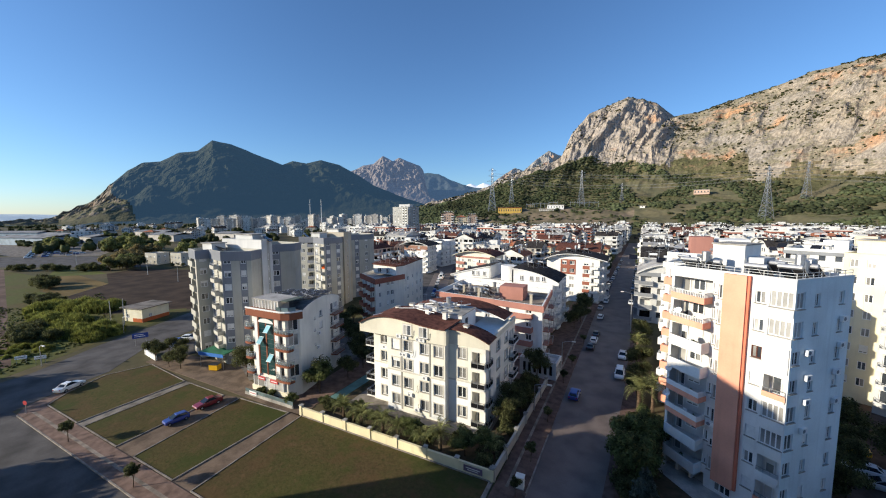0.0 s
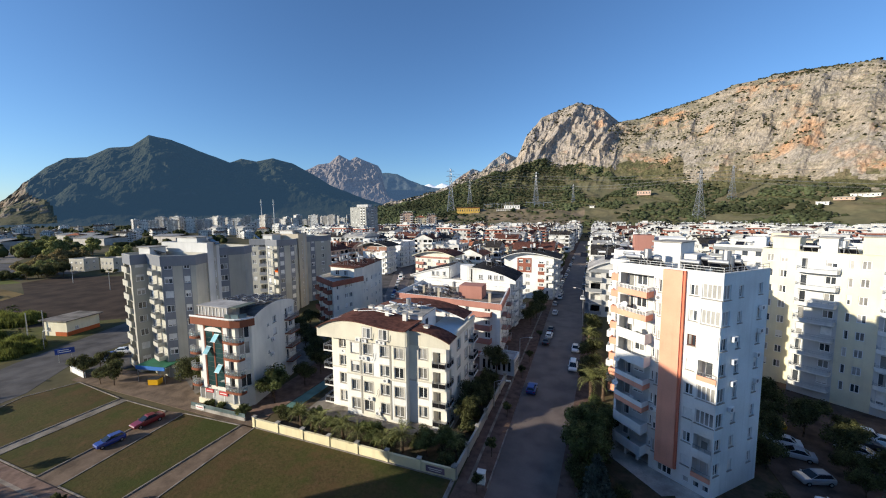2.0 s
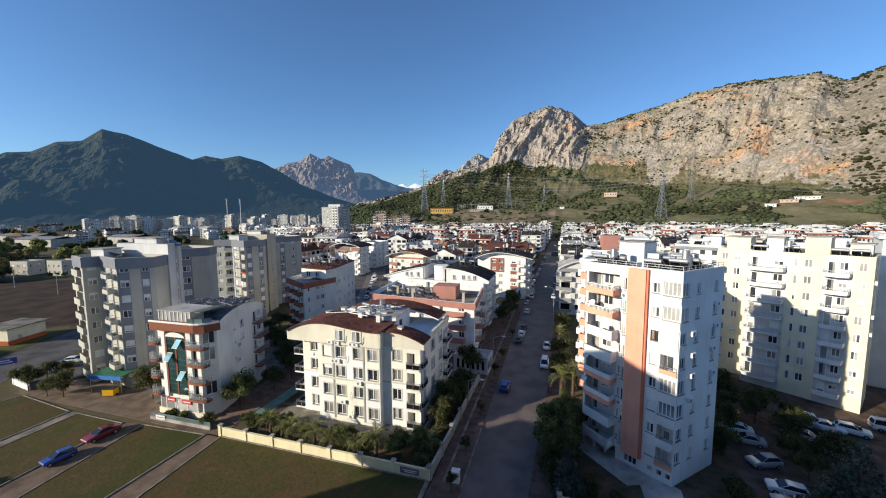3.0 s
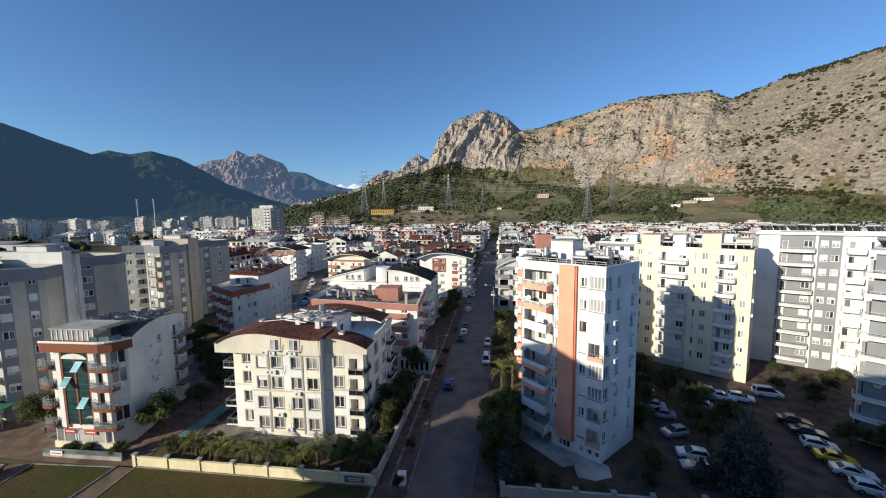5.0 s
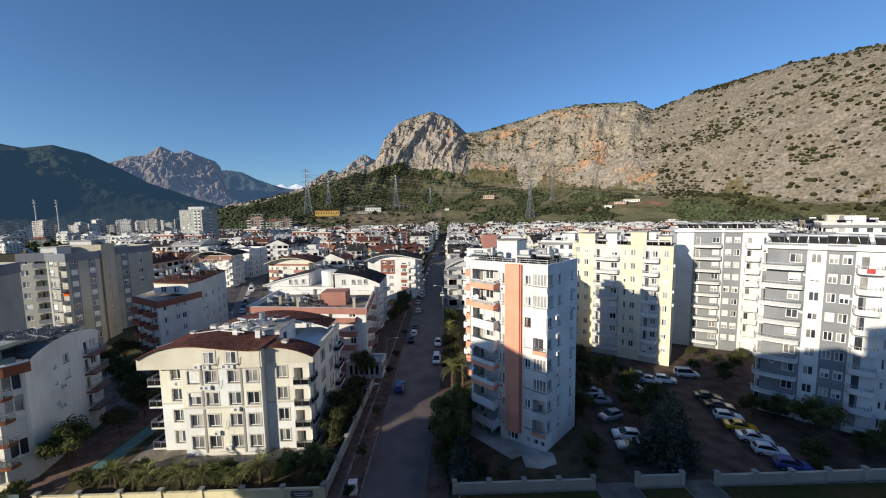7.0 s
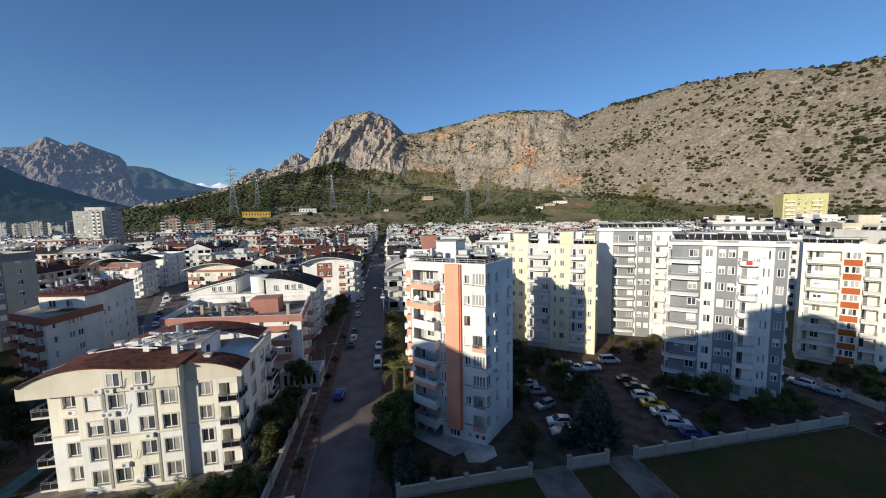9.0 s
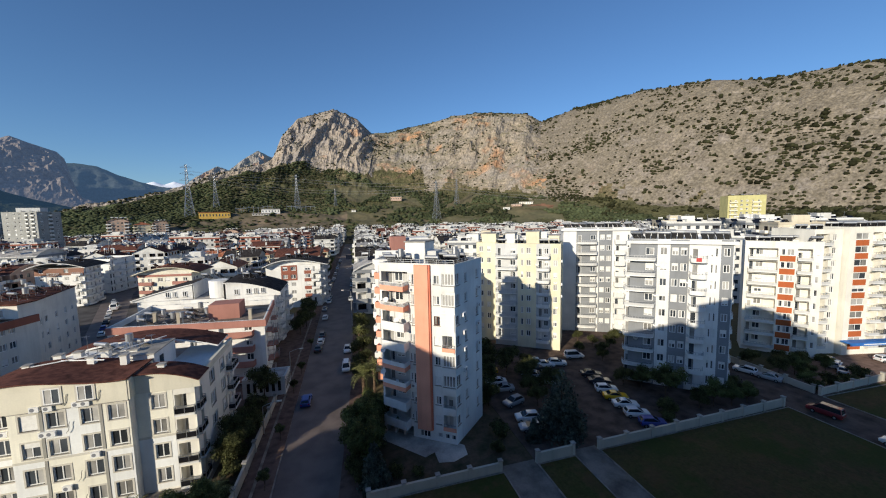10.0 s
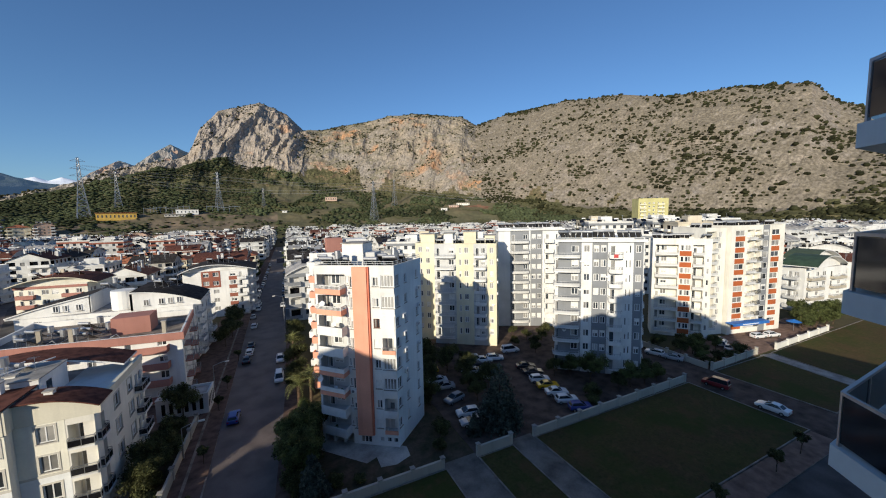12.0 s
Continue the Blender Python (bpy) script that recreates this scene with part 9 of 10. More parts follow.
def town_plaster(name, color, source):
    """House paint that ages differently from house to house, or from wall to wall in the joined far town."""
    m = plaster(name, color, 0.09)
    n, l = m.node_tree.nodes, m.node_tree.links
    b = n["Principled BSDF"]
    info = n.new("ShaderNodeObjectInfo" if source == "Random" else "ShaderNodeNewGeometry")
    r = n.new("ShaderNodeMapRange")
    r.inputs[3].default_value, r.inputs[4].default_value = 0.82, 1.06
    l.new(info.outputs[source], r.inputs[0])
    h = n.new("ShaderNodeHueSaturation")
    l.new(r.outputs[0], h.inputs["Value"])
    l.new(b.inputs["Base Color"].links[0].from_socket, h.inputs["Color"])
    l.new(h.outputs[0], b.inputs["Base Color"])
    return m


TOWNFAR = {}
TOWN = []
for name, color in (("bright_white_plaster", (0.74, 0.73, 0.70)), ("town_white_plaster", (0.70, 0.685, 0.65)), ("town_cream_plaster", (0.70, 0.62, 0.48)), ("dusty_pink_plaster", (0.60, 0.43, 0.34)), ("warm_grey_plaster", (0.50, 0.47, 0.43)), ("town_tan_plaster", (0.58, 0.48, 0.37))):
    TOWN.append(town_plaster(name, color, "Random"))
    TOWNFAR[name] = town_plaster("far_" + name, color, "Random Per Island")
WHITER, TWHITE, TCREAM, DUSTY, WARMGREY, TTAN = TOWN
KINDS_SPEC = [("white block with a dark barrel roof", 15, 13, 4, WHITER, "arch", BLACKROOF, WHITE, 21),
         ("white block with a red-brown barrel roof", 14, 14, 4, TWHITE, "arch", REDBROWN, BRICKRED, 22),
         ("white flat-roofed block with rooftop solar heaters", 16, 13, 4, WHITER, "flat", ROOFGREY, WHITE, 23),
         ("cream block with a tiled hip roof", 13, 12, 3, TCREAM, "hip", TILE, CREAM, 24),
         ("white block with a brown pitched roof", 14, 12, 4, WHITER, "gable", REDBROWN, WHITE, 25),
         ("white block with a pale barrel roof", 15, 13, 4, WHITER, "arch", ROOFGREY, GREYP, 26),
         ("dusty pink block with a brown roof", 14, 13, 4, DUSTY, "arch", REDBROWN, WHITE, 27),
         ("white flat-roofed block with brick-red balconies", 14, 12, 5, TWHITE, "flat", OLDROOF, BRICKRED, 28),
         ("white block with a terracotta pitched roof", 13, 11, 3, WHITER, "gable", TILE, WHITE, 29),
         ("warm grey block with a dark pitched roof", 14, 13, 4, WARMGREY, "gable", BLACKROOF, WHITE, 30)]
TALL_SPEC = [("tall white block with grey balconies", 17, 14, 8, WHITER, "flat", ROOFGREY, GREYP, 31),
        ("tall cream block with white balconies", 16, 14, 8, TCREAM, "flat", ROOFGREY, WHITE, 32),
        ("tall pale block on the plain", 20, 15, 11, TWHITE, "flat", ROOFGREY, WARMGREY, 33),
        ("tall grey block on the plain", 18, 16, 11, WARMGREY, "flat", ROOFGREY, WHITE, 34)]
KINDS = [far_house(*q) for q in KINDS_SPEC]
TALL = [far_house(*q) for q in TALL_SPEC]
SIMPLE = {ob.name: far_house(*q, True) for ob, q in zip(KINDS + TALL, KINDS_SPEC + TALL_SPEC)}
taken = [(-98, 171, 11), (-96, 197, 12), (-58, 151, 11), (-69, 128, 5), (-76, 143, 5), (-82, 157, 5), (-88, 172, 3), (-28, 53, 20), (12, 50, 12), (-54, 47, 14), (-78, 53, 20), (-80, 69, 12), (-90, 90, 16), (-93, 112, 16), (41, 78, 17), (61, 52, 17), (67, 83, 18), (93, 55, 14), (110, 51, 18), (-64, 90, 20), (-27, 83, 22), (-30, 102, 22),
         (-15, 141, 17), (11, 70, 14), (15, 88, 15), (-222, 350, 28), (44, 58, 22), (150, 50, 14), (165, 62, 14), (128, 365, 14), (185, 70, 12), (170, 120, 16)]
trng = random.Random(40)


def free(x, y, r):
    return all((x - a) ** 2 + (y - b) ** 2 > (r + c) ** 2 for a, b, c in taken)


homes = []


def settle(ob, x, y, turn, s=1.0, z=0.0):
    homes.append((math.hypot(x, y), ob, pose(x, y, z, 0, 0, turn) @ Matrix.Scale(s, 4)))


def joined(name, label, category, rows):
    """Many far copies of templates as one mesh."""
    mats, vs, fs, mi, k = [], [], [], [], 0
    cache = {}
    for ob, m in rows:
        if ob.name not in cache:
            lst = []
            for c in ob.children_recursive:
                me = c.data
                co = np.empty(len(me.vertices) * 3)
                me.vertices.foreach_get("co", co)
                loc = c.matrix_basis if c.parent == ob else c.parent.matrix_basis @ c.matrix_basis
                lst.append((co.reshape(-1, 3), [tuple(p.vertices) for p in me.polygons], [p.material_index for p in me.polygons], list(me.materials), np.array(loc)))
            cache[ob.name] = lst
        M = np.array(m)
        for co, polys, idx, mm, loc in cache[ob.name]:
            A = M @ loc
            vs.append(co @ A[:3, :3].T + A[:3, 3])
            fs.extend([tuple(k + i for i in p) for p in polys])
            for q in mm:
                if q not in mats:
                    mats.append(q)
            mi.extend([mats.index(mm[i]) for i in idx])
            k += len(co)
    me = bpy.data.meshes.new(name)
    me.from_pydata(np.concatenate(vs).tolist(), [], fs)
    for q in mats:
        me.materials.append(q)
    me.polygons.foreach_set("material_index", mi)
    me.update()
    return tagged(new(name, me), label, category, kind="stuff")


for j in range(22):
    y0 = 98 + j * 25.5 + (9 if j % 3 == 2 else 0)
    for i in range(-14, 34):
        sx = -5.4 + 0.039 * (y0 - 37)
        x = sx + (15.0 + 22.5 * i + 8 * (i // 2) if i >= 0 else -18.0 + 22.5 * (i + 1) + 8 * ((i + 1) // 2))
        y = y0 + trng.uniform(-2.5, 2.5)
        x += trng.uniform(-1.2, 1.2) * (0 if i in (0, -1) else 1)
        a = math.degrees(math.atan2(x, y))
        r = math.hypot(x, y)
        lim = 610 if a > -12 else 560
        if r > lim or a < -41 or not free(x, y, 8) or (a < -33 and r < 170):
            continue
        if trng.random() < 0.06:
            continue
        k = trng.choice((0, 1, 2, 4, 5, 7, 0, 2, 8, 3, 9, 6, 5, 1, 2))
        if a > 30:
            k = trng.choice((2, 2, 7, 5, 0, 3, 8, 1, 2, 5))
        if i == 0:
            k = (2, 5, 0)[j % 3]
        settle(KINDS[k], x, y, -2 + trng.choice((0, 90, 180, 270)), trng.uniform(1.08, 1.28))
# towards the foot of the hill on the far side of the striped blocks
for j in range(5):
    for i in range(20):
        x, y = 150 + i * 23 + trng.uniform(-3, 3), 46 + j * 22 + trng.uniform(-3, 3) + i * 1.0
        r, a = math.hypot(x, y), math.degrees(math.atan2(x, y))
        if y > 95 or r > 560 or a > 84 or not free(x, y, 7):
            continue
        settle(KINDS[trng.choice((2, 7, 5, 0, 3, 8, 1, 2, 5, 4))], x, y, 12 + trng.choice((0, 90)), trng.uniform(0.9, 1.05))
# white eight-storey blocks along the parking court's far side
for x, y, k, a in ((45, 118, 0, -30), (72, 118, 0, -30), (98, 92, 0, -35), (104, 118, 1, -30), (128, 92, 0, -35), (60, 142, 1, -30), (150, 84, 1, -35), (142, 118, 0, -35), (166, 104, 0, -35), (190, 126, 0, -35), (158, 138, 1, -35), (208, 108, 0, -35)):
    settle(TALL[k], x, y, a, 0.93 if x < 140 else 1.1)
# tan and golden blocks at the town's edge below the depot
lots = []
for az, el, k, a, sc in ((-26.2, -1.35, 6, 20, 1.75), (-24.2, -1.3, 3, 28, 1.6), (-22.4, -1.4, 6, 24, 1.4)):
    p = on_hill(az, el)
    lots.append(p)
    settle(KINDS[k], p.x, p.y, a, sc, p.z - 2.5)
# high-rise quarter across the plain
for i in range(34):
    a = -61 + i * 0.78 + trng.uniform(-0.3, 0.3)
    r = trng.uniform(820, 1150)
    settle(TALL[trng.choice((2, 3, 2, 0))], r * math.sin(radians(a)), r * math.cos(radians(a)), trng.uniform(-30, 60), trng.uniform(0.75, 1.08))
for i in range(60):
    a = -74 + i * 0.68 + trng.uniform(-0.4, 0.4)
    r = trng.uniform(560, 1250)
    settle(KINDS[trng.choice((2, 5, 3, 2, 9))], r * math.sin(radians(a)), r * math.cos(radians(a)), trng.uniform(0, 90), trng.uniform(0.8, 1.2))
for x, y, k in ((-126, 176, 2), (-150, 200, 2), (-118, 205, 5), (-170, 260, 2), (-200, 246, 9), (-140, 240, 2), (-232, 292, 5), (-256, 150, 8), (-222, 136, 8), (-190, 300, 2), (-150, 300, 0)):
    settle(KINDS[k], x, y, trng.uniform(0, 60), 0.85)
SHEDROOF = mat("dusty_shed_roof", (0.24, 0.235, 0.23), rough=0.7, vary=0.25, scale=0.1, fine=2)
SHED = mat("blue_sheet_metal", (0.22, 0.30, 0.38), rough=0.5, vary=0.12, scale=0.2)
for x, y, w, m in ((-600, 150, 70, SHED), (-660, 190, 60, SHED), (-560, 190, 50, WARMGREY), (-760, 260, 80, WARMGREY), (-520, 250, 50, WARMGREY), (-640, 290, 70, WARMGREY), (-820, 190, 90, SHED), (-470, 300, 40, WARMGREY)):
    sh = thing("warehouse", "long low metal warehouse beyond the vehicle yard", "warehouse", (x, y, 0), trng.uniform(-10, 25))
    part("wall", Shape().box(-w / 2, w / 2, -12, 12, 0, 8, m), sh)
    rf = Shape()
    for sg in (-1, 1):
        rf.face([(-w / 2 - 1, sg * 13, 8), (w / 2 + 1, sg * 13, 8), (w / 2 + 1, 0, 10.5), (-w / 2 - 1, 0, 10.5)][::sg], SHEDROOF)
    part("roof", rf, sh)
    part("door", Shape().box(-4, 4, -12.1, -12, 0, 5, DARKMETAL), sh)
joined("parked_cars", "rows of cars standing in the far vehicle yard", "cars", [((white_car, silver_car, dark_car, blue_car)[i % 4], pose(-400 - (i % 23) * 4.6, 96 + (i % 23) * 1.4 + (i // 23) * 9, 0.02, 0, 0, 80)) for i in range(46)])
homes.sort(key=lambda q: q[0])
for r, ob, m in homes[:100]:
    place(ob, m)
joined("distant_houses", "crowded white houses of the far town", "houses", [(SIMPLE[ob.name], m) for r, ob, m in homes[100:]])
for ob in [*SIMPLE.values(), *[k for k in KINDS + TALL if k.name not in used]]:
    for c in (*ob.children_recursive, ob):
        bpy.data.objects.remove(c)

# house with the terracotta roof among the trees, and the green-roofed block
OH = House("house", "pink-plastered house with a terracotta hip roof", [(117.5, 358.0), (142.0, 350.5), (146.5, 365.5), (122.0, 373.0)], 13.0, plaster("pale_pink", (0.72, 0.50, 0.38)), "house", parapet=0.0)
for k in range(4):
    OH.win(0, 12.0, 1.5 + 2.9 * k, 1.6, 1.6, 2)
    OH.win(0, 4.0, 1.5 + 2.9 * k, 1.6, 1.6, 2)
OH.finish(12.9)
P = [OH.inv @ Vector((*p, 13.0)) for p in ((116.6, 356.6), (142.6, 348.8), (147.6, 366.6), (121.6, 374.4))]
a, c = (P[0] + P[3]) / 2 * 0.75 + (P[1] + P[2]) / 2 * 0.25 + Vector((0, 0, 3.4)), (P[0] + P[3]) / 2 * 0.25 + (P[1] + P[2]) / 2 * 0.75 + Vector((0, 0, 3.4))
r = Shape()
for q in ((P[0], P[1], c, a), (P[1], P[2], c), (P[2], P[3], a, c), (P[3], P[0], a)):
    r.face(q, TILE)
part("roof", r, OH.root, "terracotta tiled hip roof")
GREENROOF = mat("green_roofing", (0.042, 0.075, 0.042), rough=0.7, vary=0.2)
for x, y, m, lab in ((149, 51, GREENROOF, "white terraced block with a green curved roof"), (168, 58, mat("dark_green_roofing", (0.06, 0.085, 0.05), rough=0.8), "white block with a dark green curved roof")):
    GH = column_tower("apartment_block", lab, [(x - 9, y - 4), (x + 8, y - 7.5), (x + 10.5, y + 5), (x - 6.5, y + 8.5)], 13.2, WHITE, 4, 2.9, 1.2, [(0, 0.8, 5.5, "pb", TAN), (0, 7.4, 1.6, "w", None), (0, 10.4, 5.0, "pb", TAN), (3, 0.8, 3.2, "pb", WARMWHITE), (3, 5.2, 1.4, "w", None), (3, 8.2, 3.4, "pb", WARMWHITE)], solar=0, parapet=0.1)
    gr, gx, gz = arch_roof(GH.root, GH.inv, x - 10, x + 11, y - 7, y + 1.5, (14.0, 16.6, 16.2, 13.6), m, WHITE, label="curved green roof")
    gg = Shape()
    gable_fill(gg, GH.inv, list(gx), gz, y - 5.2, 13.0, WHITE)
    part("gable", gg, GH.root)


# ---- hillside: buildings, pylons, woods and scrub ----
def make_pylon():
    root = thing("power_pylon", "tall grey steel lattice power pylon", "power pylon", group="power pylons")
    legs = [(-1, -1), (1, -1), (1, 1), (-1, 1)]
    prof = [(0.0, 5.0), (0.3, 3.2), (0.62, 1.5), (1.0, 0.7)]
    H = 50.0

    def wide(t):
        return float(np.interp(t, [p[0] for p in prof], [p[1] for p in prof]))

    for sx, sy in legs:
        part("leg", Shape().sweep([(sx * w0, sy * w0, t0 * H) for t0, w0 in prof], 0.25, METAL, 4), root)
    br = Shape()
    n = 11
    for i in range(n):
        t0, t1 = i / n, (i + 1) / n
        w0, w1 = wide(t0), wide(t1)
        for k in range(4):
            (ax, ay), (bx, by) = legs[k], legs[(k + 1) % 4]
            br.tube((ax * w0, ay * w0, t0 * H), (bx * w1, by * w1, t1 * H), 0.13, 0.13, METAL, 3)
            br.tube((bx * w0, by * w0, t0 * H), (ax * w1, ay * w1, t1 * H), 0.13, 0.13, METAL, 3)
            br.tube((ax * w1, ay * w1, t1 * H), (bx * w1, by * w1, t1 * H), 0.13, 0.13, METAL, 3)
    tagged(part("bracing", br, root), kind="stuff")
    for t, w in ((0.70, 7.0), (0.82, 6.2), (0.94, 5.4)):
        a = Shape()
        a.tube((-w, 0, t * H), (w, 0, t * H), 0.2, 0.2, METAL, 4)
        a.tube((-w, 0, t * H), (0, 0, t * H + 2.4), 0.12, 0.12, METAL, 3)
        a.tube((w, 0, t * H), (0, 0, t * H + 2.4), 0.12, 0.12, METAL, 3)
        part("cross_arm", a, root)
    return root


pylon = make_pylon()
tips = []
for az, eb, et in ((-19.2, 0.5, 7.2), (-16.3, 1.6, 5.9), (-6.0, 1.3, 6.4), (14.9, -0.8, 5.5), (18.2, 1.6, 5.7), (-0.6, 1.6, 4.4)):
    b = on_hill(az, eb)
    r = math.hypot(b.x, b.y)
    top = 31 + r * math.tan(radians(et))
    sc = (top - b.z + 1) / 50.0
    place(pylon, Matrix.Translation((b.x, b.y, b.z - 1)) @ Matrix.Rotation(radians(25), 4, "Z") @ Matrix.Diagonal((sc * 0.85, sc * 0.85, sc, 1)))
    tips.append(Vector((b.x, b.y, top - 0.12 * (top - b.z))))
WIRE = mat("cable", (0.30, 0.30, 0.31), rough=0.6, vary=0.05, bump=0)
order = [tips[0], tips[2], tips[4], Vector((900, 900, 130))]
order2 = [tips[1], tips[5], tips[3], Vector((800, 700, 60))]
for chain in (order, order2):
    for p, q in zip(chain, chain[1:]):
        for dz, dx in ((0, -5), (0, 5), (-6, -6), (-6, 6)):
            w = Shape().sweep([p.lerp(q, i / 12) + Vector((dx, 0, dz - 72 * i / 12 * (1 - i / 12) * (p - q).length / 900)) for i in range(13)], 0.16, WIRE, 3)
            solid("power_cable", w, "thin sagging power cable strung between pylons", "cable", group="power cables")
DEEPYELLOW = plaster("deep_yellow_plaster", (0.66, 0.43, 0.11))
for az, el, wdt, hgt, m, lab in ((-16.5, 0.32, 50, 12, DEEPYELLOW, "long yellow depot on the lower slope"), (-9.6, 0.8, 34, 9, WHITE, "white depot building on the lower slope"), (8.6, 2.4, 26, 9, DUSTY, "brown half-built house on the wooded slope"), (29.0, 1.5, 30, 5, OFFWHITE, "pale terraced building on the wooded slope"), (27.6, 1.3, 22, 4.5, DUSTY, "low tan terrace on the wooded slope"),
                                 (26.0, 0.75, 14, 5, WHITE, "small white hut on the slope"), (2.0, 0.9, 9, 4, WHITE, "small white hut by the upper road"), (-11.0, 0.62, 30, 4.5, WARMGREY, "grey substation hall on the lower slope")):
    p = on_hill(az, el)
    hb = thing("hillside_building", lab, "building", (p.x, p.y, p.z - 2), -az)
    part("wall", Shape().box(-wdt / 2, wdt / 2, -8, 8, 0, hgt, m), hb)
    part("roof", Shape().box(-wdt / 2 - 1, wdt / 2 + 1, -9, 9, hgt, hgt + 0.8, ROOFGREY if m is not DEEPYELLOW else TILE), hb)
    n = int(wdt / 5)
    for i in range(n):
        x = -wdt / 2 + wdt * (i + 0.5) / n
        part("window", Shape().box(x - 0.9, x + 0.9, -8.06, -8.0, hgt * 0.4, hgt * 0.75, GLASS), hb)
# gantries of the substation
for az, el in ((-13.4, 0.75), (-12.4, 0.8), (-11.2, 0.85), (-10.0, 0.9), (-6.9, 0.95), (-5.6, 1.0), (-4.2, 1.05)):
    p = on_hill(az, el)
    ga = thing("switchyard_gantry", "grey steel gantry of the substation", "gantry", (p.x, p.y, p.z), -az, group="substation gantries")
    for x in (-9, 0, 9):
        part("post", Shape().tube((x, 0, -1), (x, 0, 13), 0.35, 0.2, METAL, 4), ga)
    part("beam", Shape().box(-9, 9, -0.3, 0.3, 9.5, 10.1, METAL), ga)
# yellow block before the far hillside
yb = column_tower("apartment_tower", "tall yellow block with white-framed windows at the hill foot", [(283.0, 203.0), (303.0, 190.0), (311.0, 202.0), (291.0, 215.0)], 41.5, YELLOWP, 12, 3.0, 3.0,
                  [(0, 1.0, 5.0, "p", CREAM), (0, 8.0, 1.5, "w", None), (0, 11.5, 1.5, "w", None), (0, 15.0, 5.5, "p", CREAM)], solar=4)


def ico():
    t = (1 + 5 ** 0.5) / 2
    v = np.array([(-1, t, 0), (1, t, 0), (-1, -t, 0), (1, -t, 0), (0, -1, t), (0, 1, t), (0, -1, -t), (0, 1, -t), (t, 0, -1), (t, 0, 1), (-t, 0, -1), (-t, 0, 1)], float)
    v /= np.linalg.norm(v[0])
    f = np.array([(0, 11, 5), (0, 5, 1), (0, 1, 7), (0, 7, 10), (0, 10, 11), (1, 5, 9), (5, 11, 4), (11, 10, 2), (10, 7, 6), (7, 1, 8), (3, 9, 4), (3, 4, 2), (3, 2, 6), (3, 6, 8), (3, 8, 9), (4, 9, 5), (2, 4, 11), (6, 2, 10), (8, 6, 7), (9, 8, 1)])
    return v, f


IV, IF = ico()
nrng = np.random.default_rng(5)


def scatter(name, label, category, spots, m, clumps=2):
    """Many small uneven clumps of foliage as one mesh."""
    vs, fs, k = [], [], 0
    for p, r, h in spots:
        for c in range(clumps):
            j = IV * (1 + nrng.uniform(-0.32, 0.32, (12, 1)))
            off = nrng.uniform(-0.55, 0.55, 3) * (r, r, h * 0.5) if c else np.zeros(3)
            q = (1.0 if c == 0 else nrng.uniform(0.5, 0.8)) if clumps < 6 else nrng.uniform(0.34, 0.6)
            vs.append(j * (r * q, r * q, h * q) + np.array(p) + off + (0, 0, h * 0.55))
            fs.append(IF + k)
            k += 12
    me = bpy.data.meshes.new(name)
    me.from_pydata(np.concatenate(vs).tolist(), [], np.concatenate(fs).tolist())
    me.materials.append(m)
    me.polygons.foreach_set("use_smooth", [True] * len(me.polygons))
    me.update()
    return tagged(new(name, me), label, category, kind="stuff")


PINE = foliage("pine_green", (0.112, 0.132, 0.066), 0.3, 0.012, 0.3)
PINE.node_tree.nodes["Bump"].inputs["Strength"].default_value = 0.0
TOWNTREE = foliage("town_tree_green", (0.095, 0.105, 0.036), 0.3, 0.03, 0.3)
SCRUB = foliage("scrub_green", (0.070, 0.072, 0.034), 0.3, 0.05, 0.3)
nc = HILL.shape[0]
woods, scrubs = [], []
while len(woods) < 26000:
    c = int(nrng.integers(2, nc - 2))
    if nrng.random() < 0.3:
        c = int(nrng.integers(2, nc // 3))
    s = nrng.uniform(0.0, 0.5)
    a = az_cols[c]
    if s > wood_top(a) + 0.05 * noise.noise(Vector((a * 0.3, 3, 0))) or (29.4 < a < 34 and 0.26 < s < 0.36):
        continue
    p = HILL[c, int(s * 130)]
    dens = noise.noise(Vector((p[0] * 0.012, p[1] * 0.012, 1.0))) + 0.35 * noise.noise(Vector((p[0] * 0.05, p[1] * 0.05, 5.0)))
    if dens < (-0.42 if a < -2 else -0.12) or (a < 14 and s < 0.07 and nrng.random() < 0.8):
        continue
    if hill_cover(a, int(s * 130) / 130, p) in (2, 6) and nrng.random() < 0.93:
        continue
    r = nrng.uniform(1.8, 3.4) * (1.5 if nrng.random() < 0.25 else 1.0)
    if any(math.hypot(p[0] - q.x, p[1] - q.y) < 24 for q in lots):
        continue
    woods.append((p + nrng.uniform(-2, 2, 3) * (1, 1, 0), r, r * (nrng.uniform(0.28, 0.46) if a < -2 else nrng.uniform(0.55, 0.85))))
scatter("woodland", "green pine woods covering the lower slope", "woods", woods, PINE, 1)
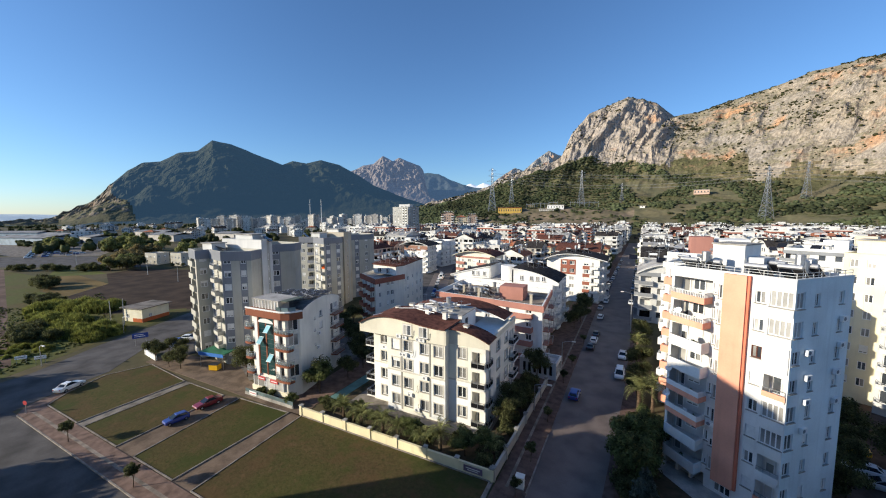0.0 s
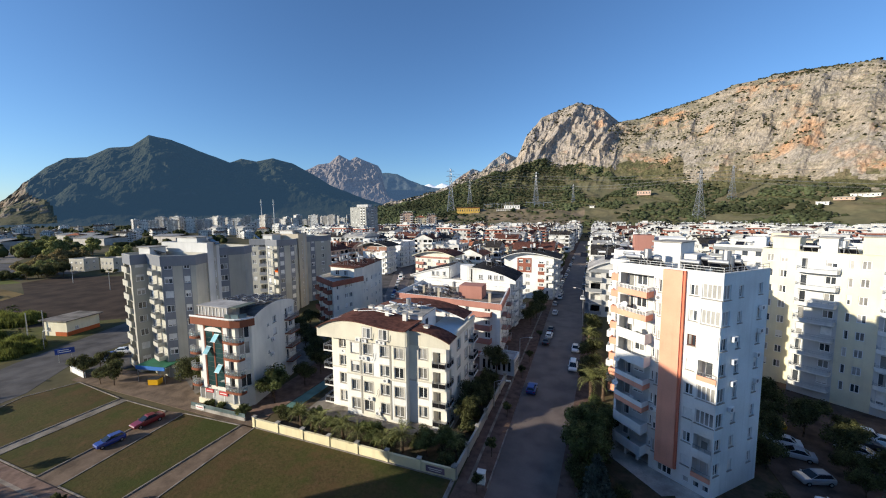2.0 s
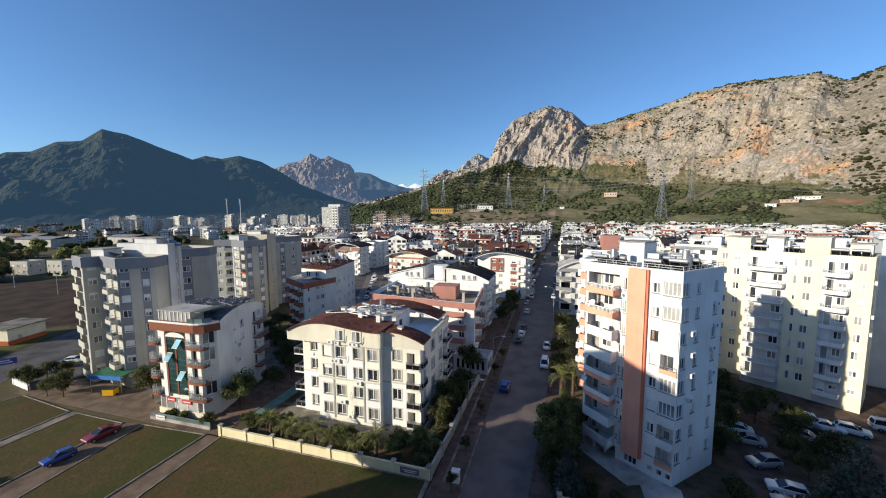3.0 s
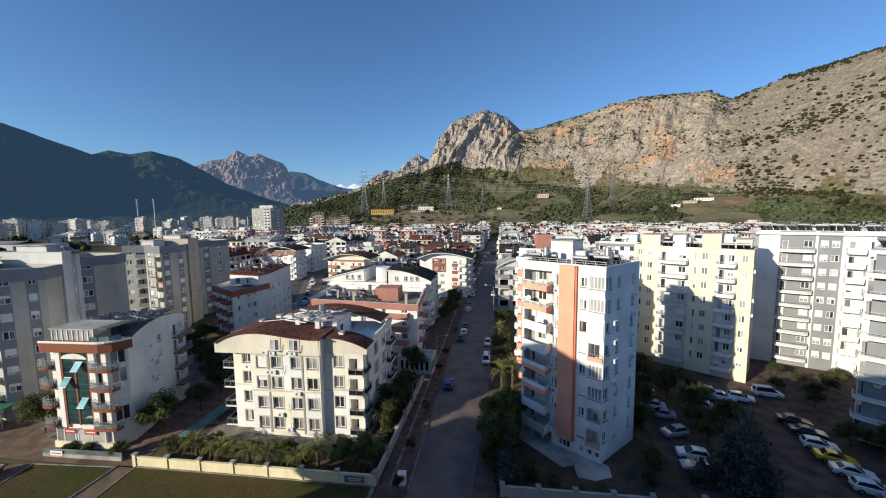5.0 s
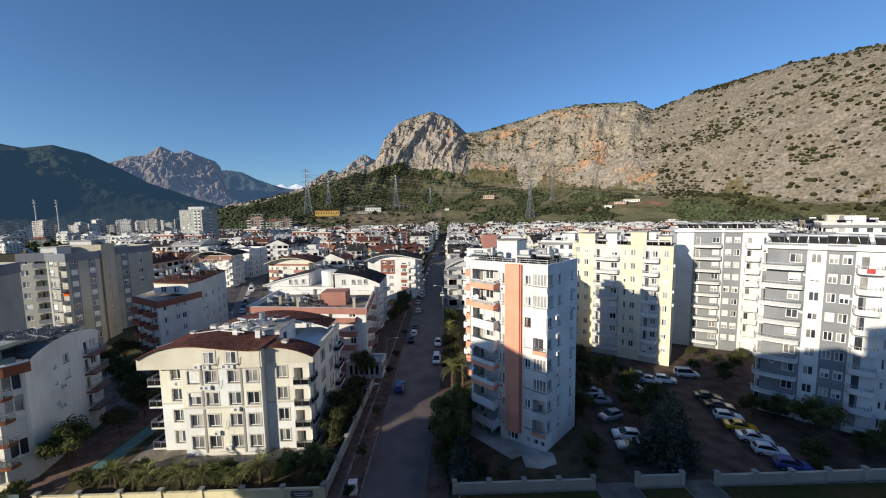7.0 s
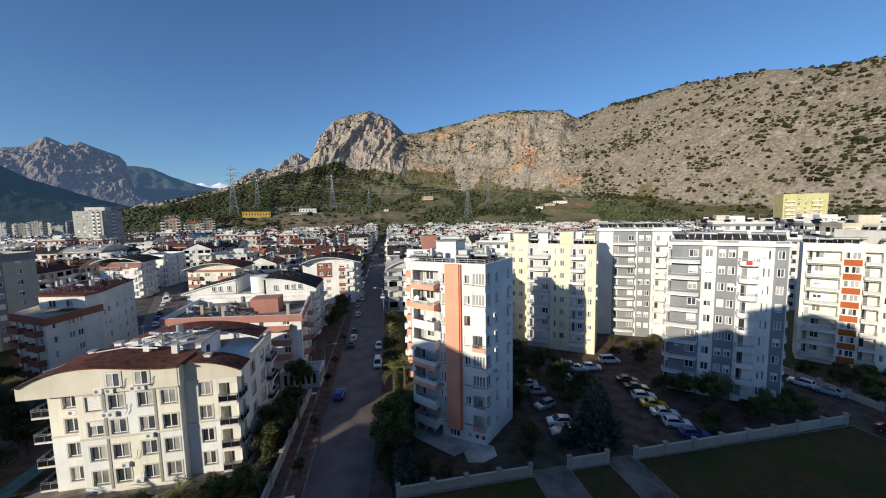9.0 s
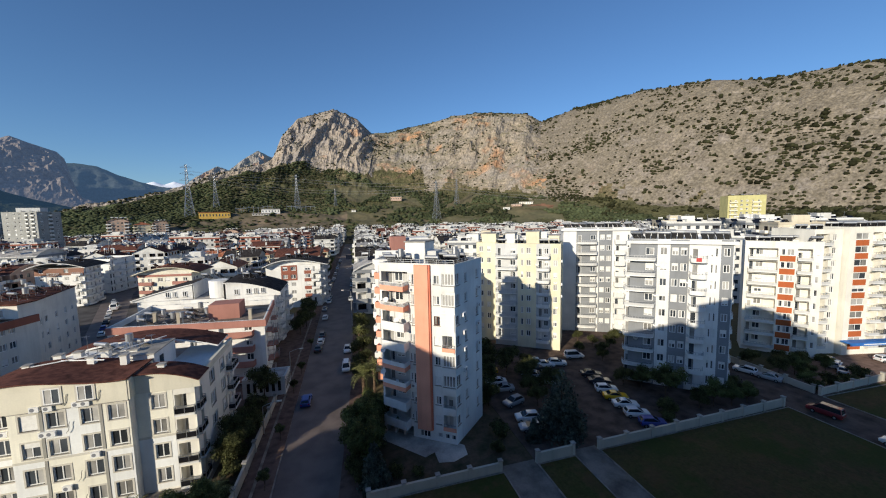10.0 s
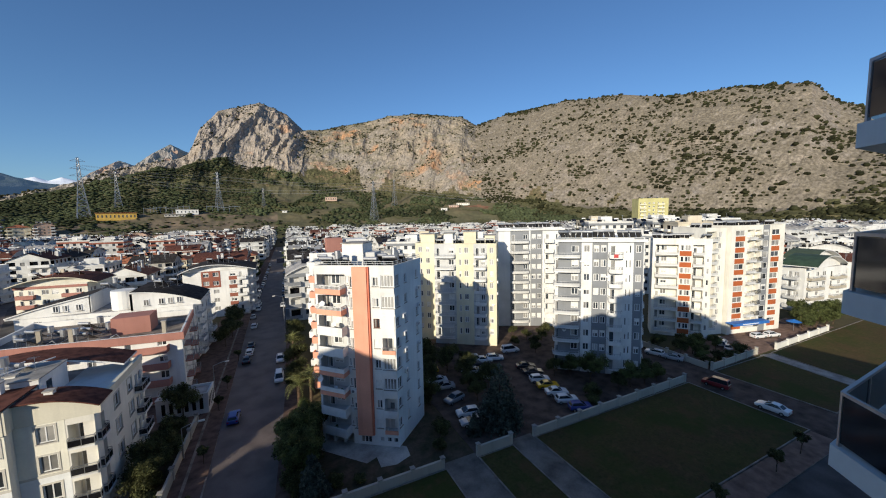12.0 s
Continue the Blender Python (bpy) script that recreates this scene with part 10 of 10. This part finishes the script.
while len(scrubs) < 8500:
    c = int(nrng.integers(2, nc - 2))
    a = az_cols[c]
    s = nrng.uniform(0.36 if a < 40 else 0.12, 1.0)
    if a < -10 and s > 0.9:
        continue
    i = int(s * 130)
    p = HILL[c, i]
    d = HILL[c, i + 2] - HILL[c, max(0, i - 2)]
    steep = d[2] / (np.hypot(d[0], d[1]) + 0.1)
    dens = noise.noise(Vector((p[0] * 0.011, p[1] * 0.011, p[2] * 0.014))) + 0.5 * noise.noise(Vector((p[0] * 0.05, p[1] * 0.05, 2.0))) + (0.12 if a > 30 else (-0.02 if a > 4 else -0.22)) - 0.3 * max(0, steep - 0.9)
    if dens < -0.25 or nrng.random() > 0.22 + 0.8 * max(0, dens):
        continue
    r = nrng.uniform(1.5, 3.4) * (1.6 if nrng.random() < 0.22 else 1.0) * (1.15 if a > 32 else 0.85)
    scrubs.append((p, r * 0.9, r * 0.75))
    if dens > 0.35:
        for k in range(int(nrng.integers(1, 4))):
            i2, c2 = min(128, max(2, i + int(nrng.integers(-3, 4)))), min(nc - 2, c + int(nrng.integers(-5, 6)))
            scrubs.append((HILL[c2, i2], r * nrng.uniform(0.5, 0.8), r * 0.5))
scatter("scrub", "dark scrub bushes scattered over the limestone", "scrub", scrubs, SCRUB, 2)
plain = []
for i in range(1500):
    a, r = nrng.uniform(-82, -30), nrng.uniform(420, 1800)
    if noise.noise(Vector((a * 0.25, r * 0.004, 2.0))) < -0.05:
        continue
    plain.append((np.array((r * math.sin(radians(a)), r * math.cos(radians(a)), 0.0)), nrng.uniform(3, 7.5), nrng.uniform(3.5, 7.5)))
for i in range(900):
    a, r = nrng.uniform(-40, 80), nrng.uniform(150, 640)
    x, y = r * math.sin(radians(a)), r * math.cos(radians(a))
    if abs(x - street_left(y) - 4.5) < 8 or (x < -40 and r < 250):
        continue
    plain.append((np.array((x, y, 0.0)), nrng.uniform(1.8, 3.2), nrng.uniform(2.2, 4.0)))
scatter("plain_trees", "scattered trees and hedges across the plain and town", "trees", plain, TOWNTREE, 8)
MEADOWTUFT = foliage("meadow_tuft", (0.19, 0.20, 0.06), 0.3, 0.1, 0.4)
tufts = []
for i in range(5000):
    x, y = nrng.uniform(-190, -106), nrng.uniform(8, 78)
    if x > -100 - 0.52 * (y - 17) - 6 or noise.noise(Vector((x * 0.05, y * 0.05, 7.0))) < -0.15 or (y > 48 and y > -0.3 * x + 8):
        continue
    r = nrng.uniform(0.15, 0.4)
    tufts.append((np.array((x, y, 0.0)), r, r * 0.6))
scatter("meadow_tufts", "rough green and yellow tufts over the meadow", "grass", tufts, MEADOWTUFT, 2)
for px, py in ((-693, 640), (-668, 652)):
    mast = thing("radio_mast", "slim grey radio mast on the plain", "mast", (px, py, 0), group="radio masts")
    part("pole", Shape().tube((0, 0, 0), (0, 0, 70), 1.3, 0.6, METAL, 6), mast)
    for zz in (58, 64, 69):
        part("platform", Shape().tube((0, 0, zz), (0, 0, zz + 1.0), 2.2, 2.2, METAL, 6), mast)
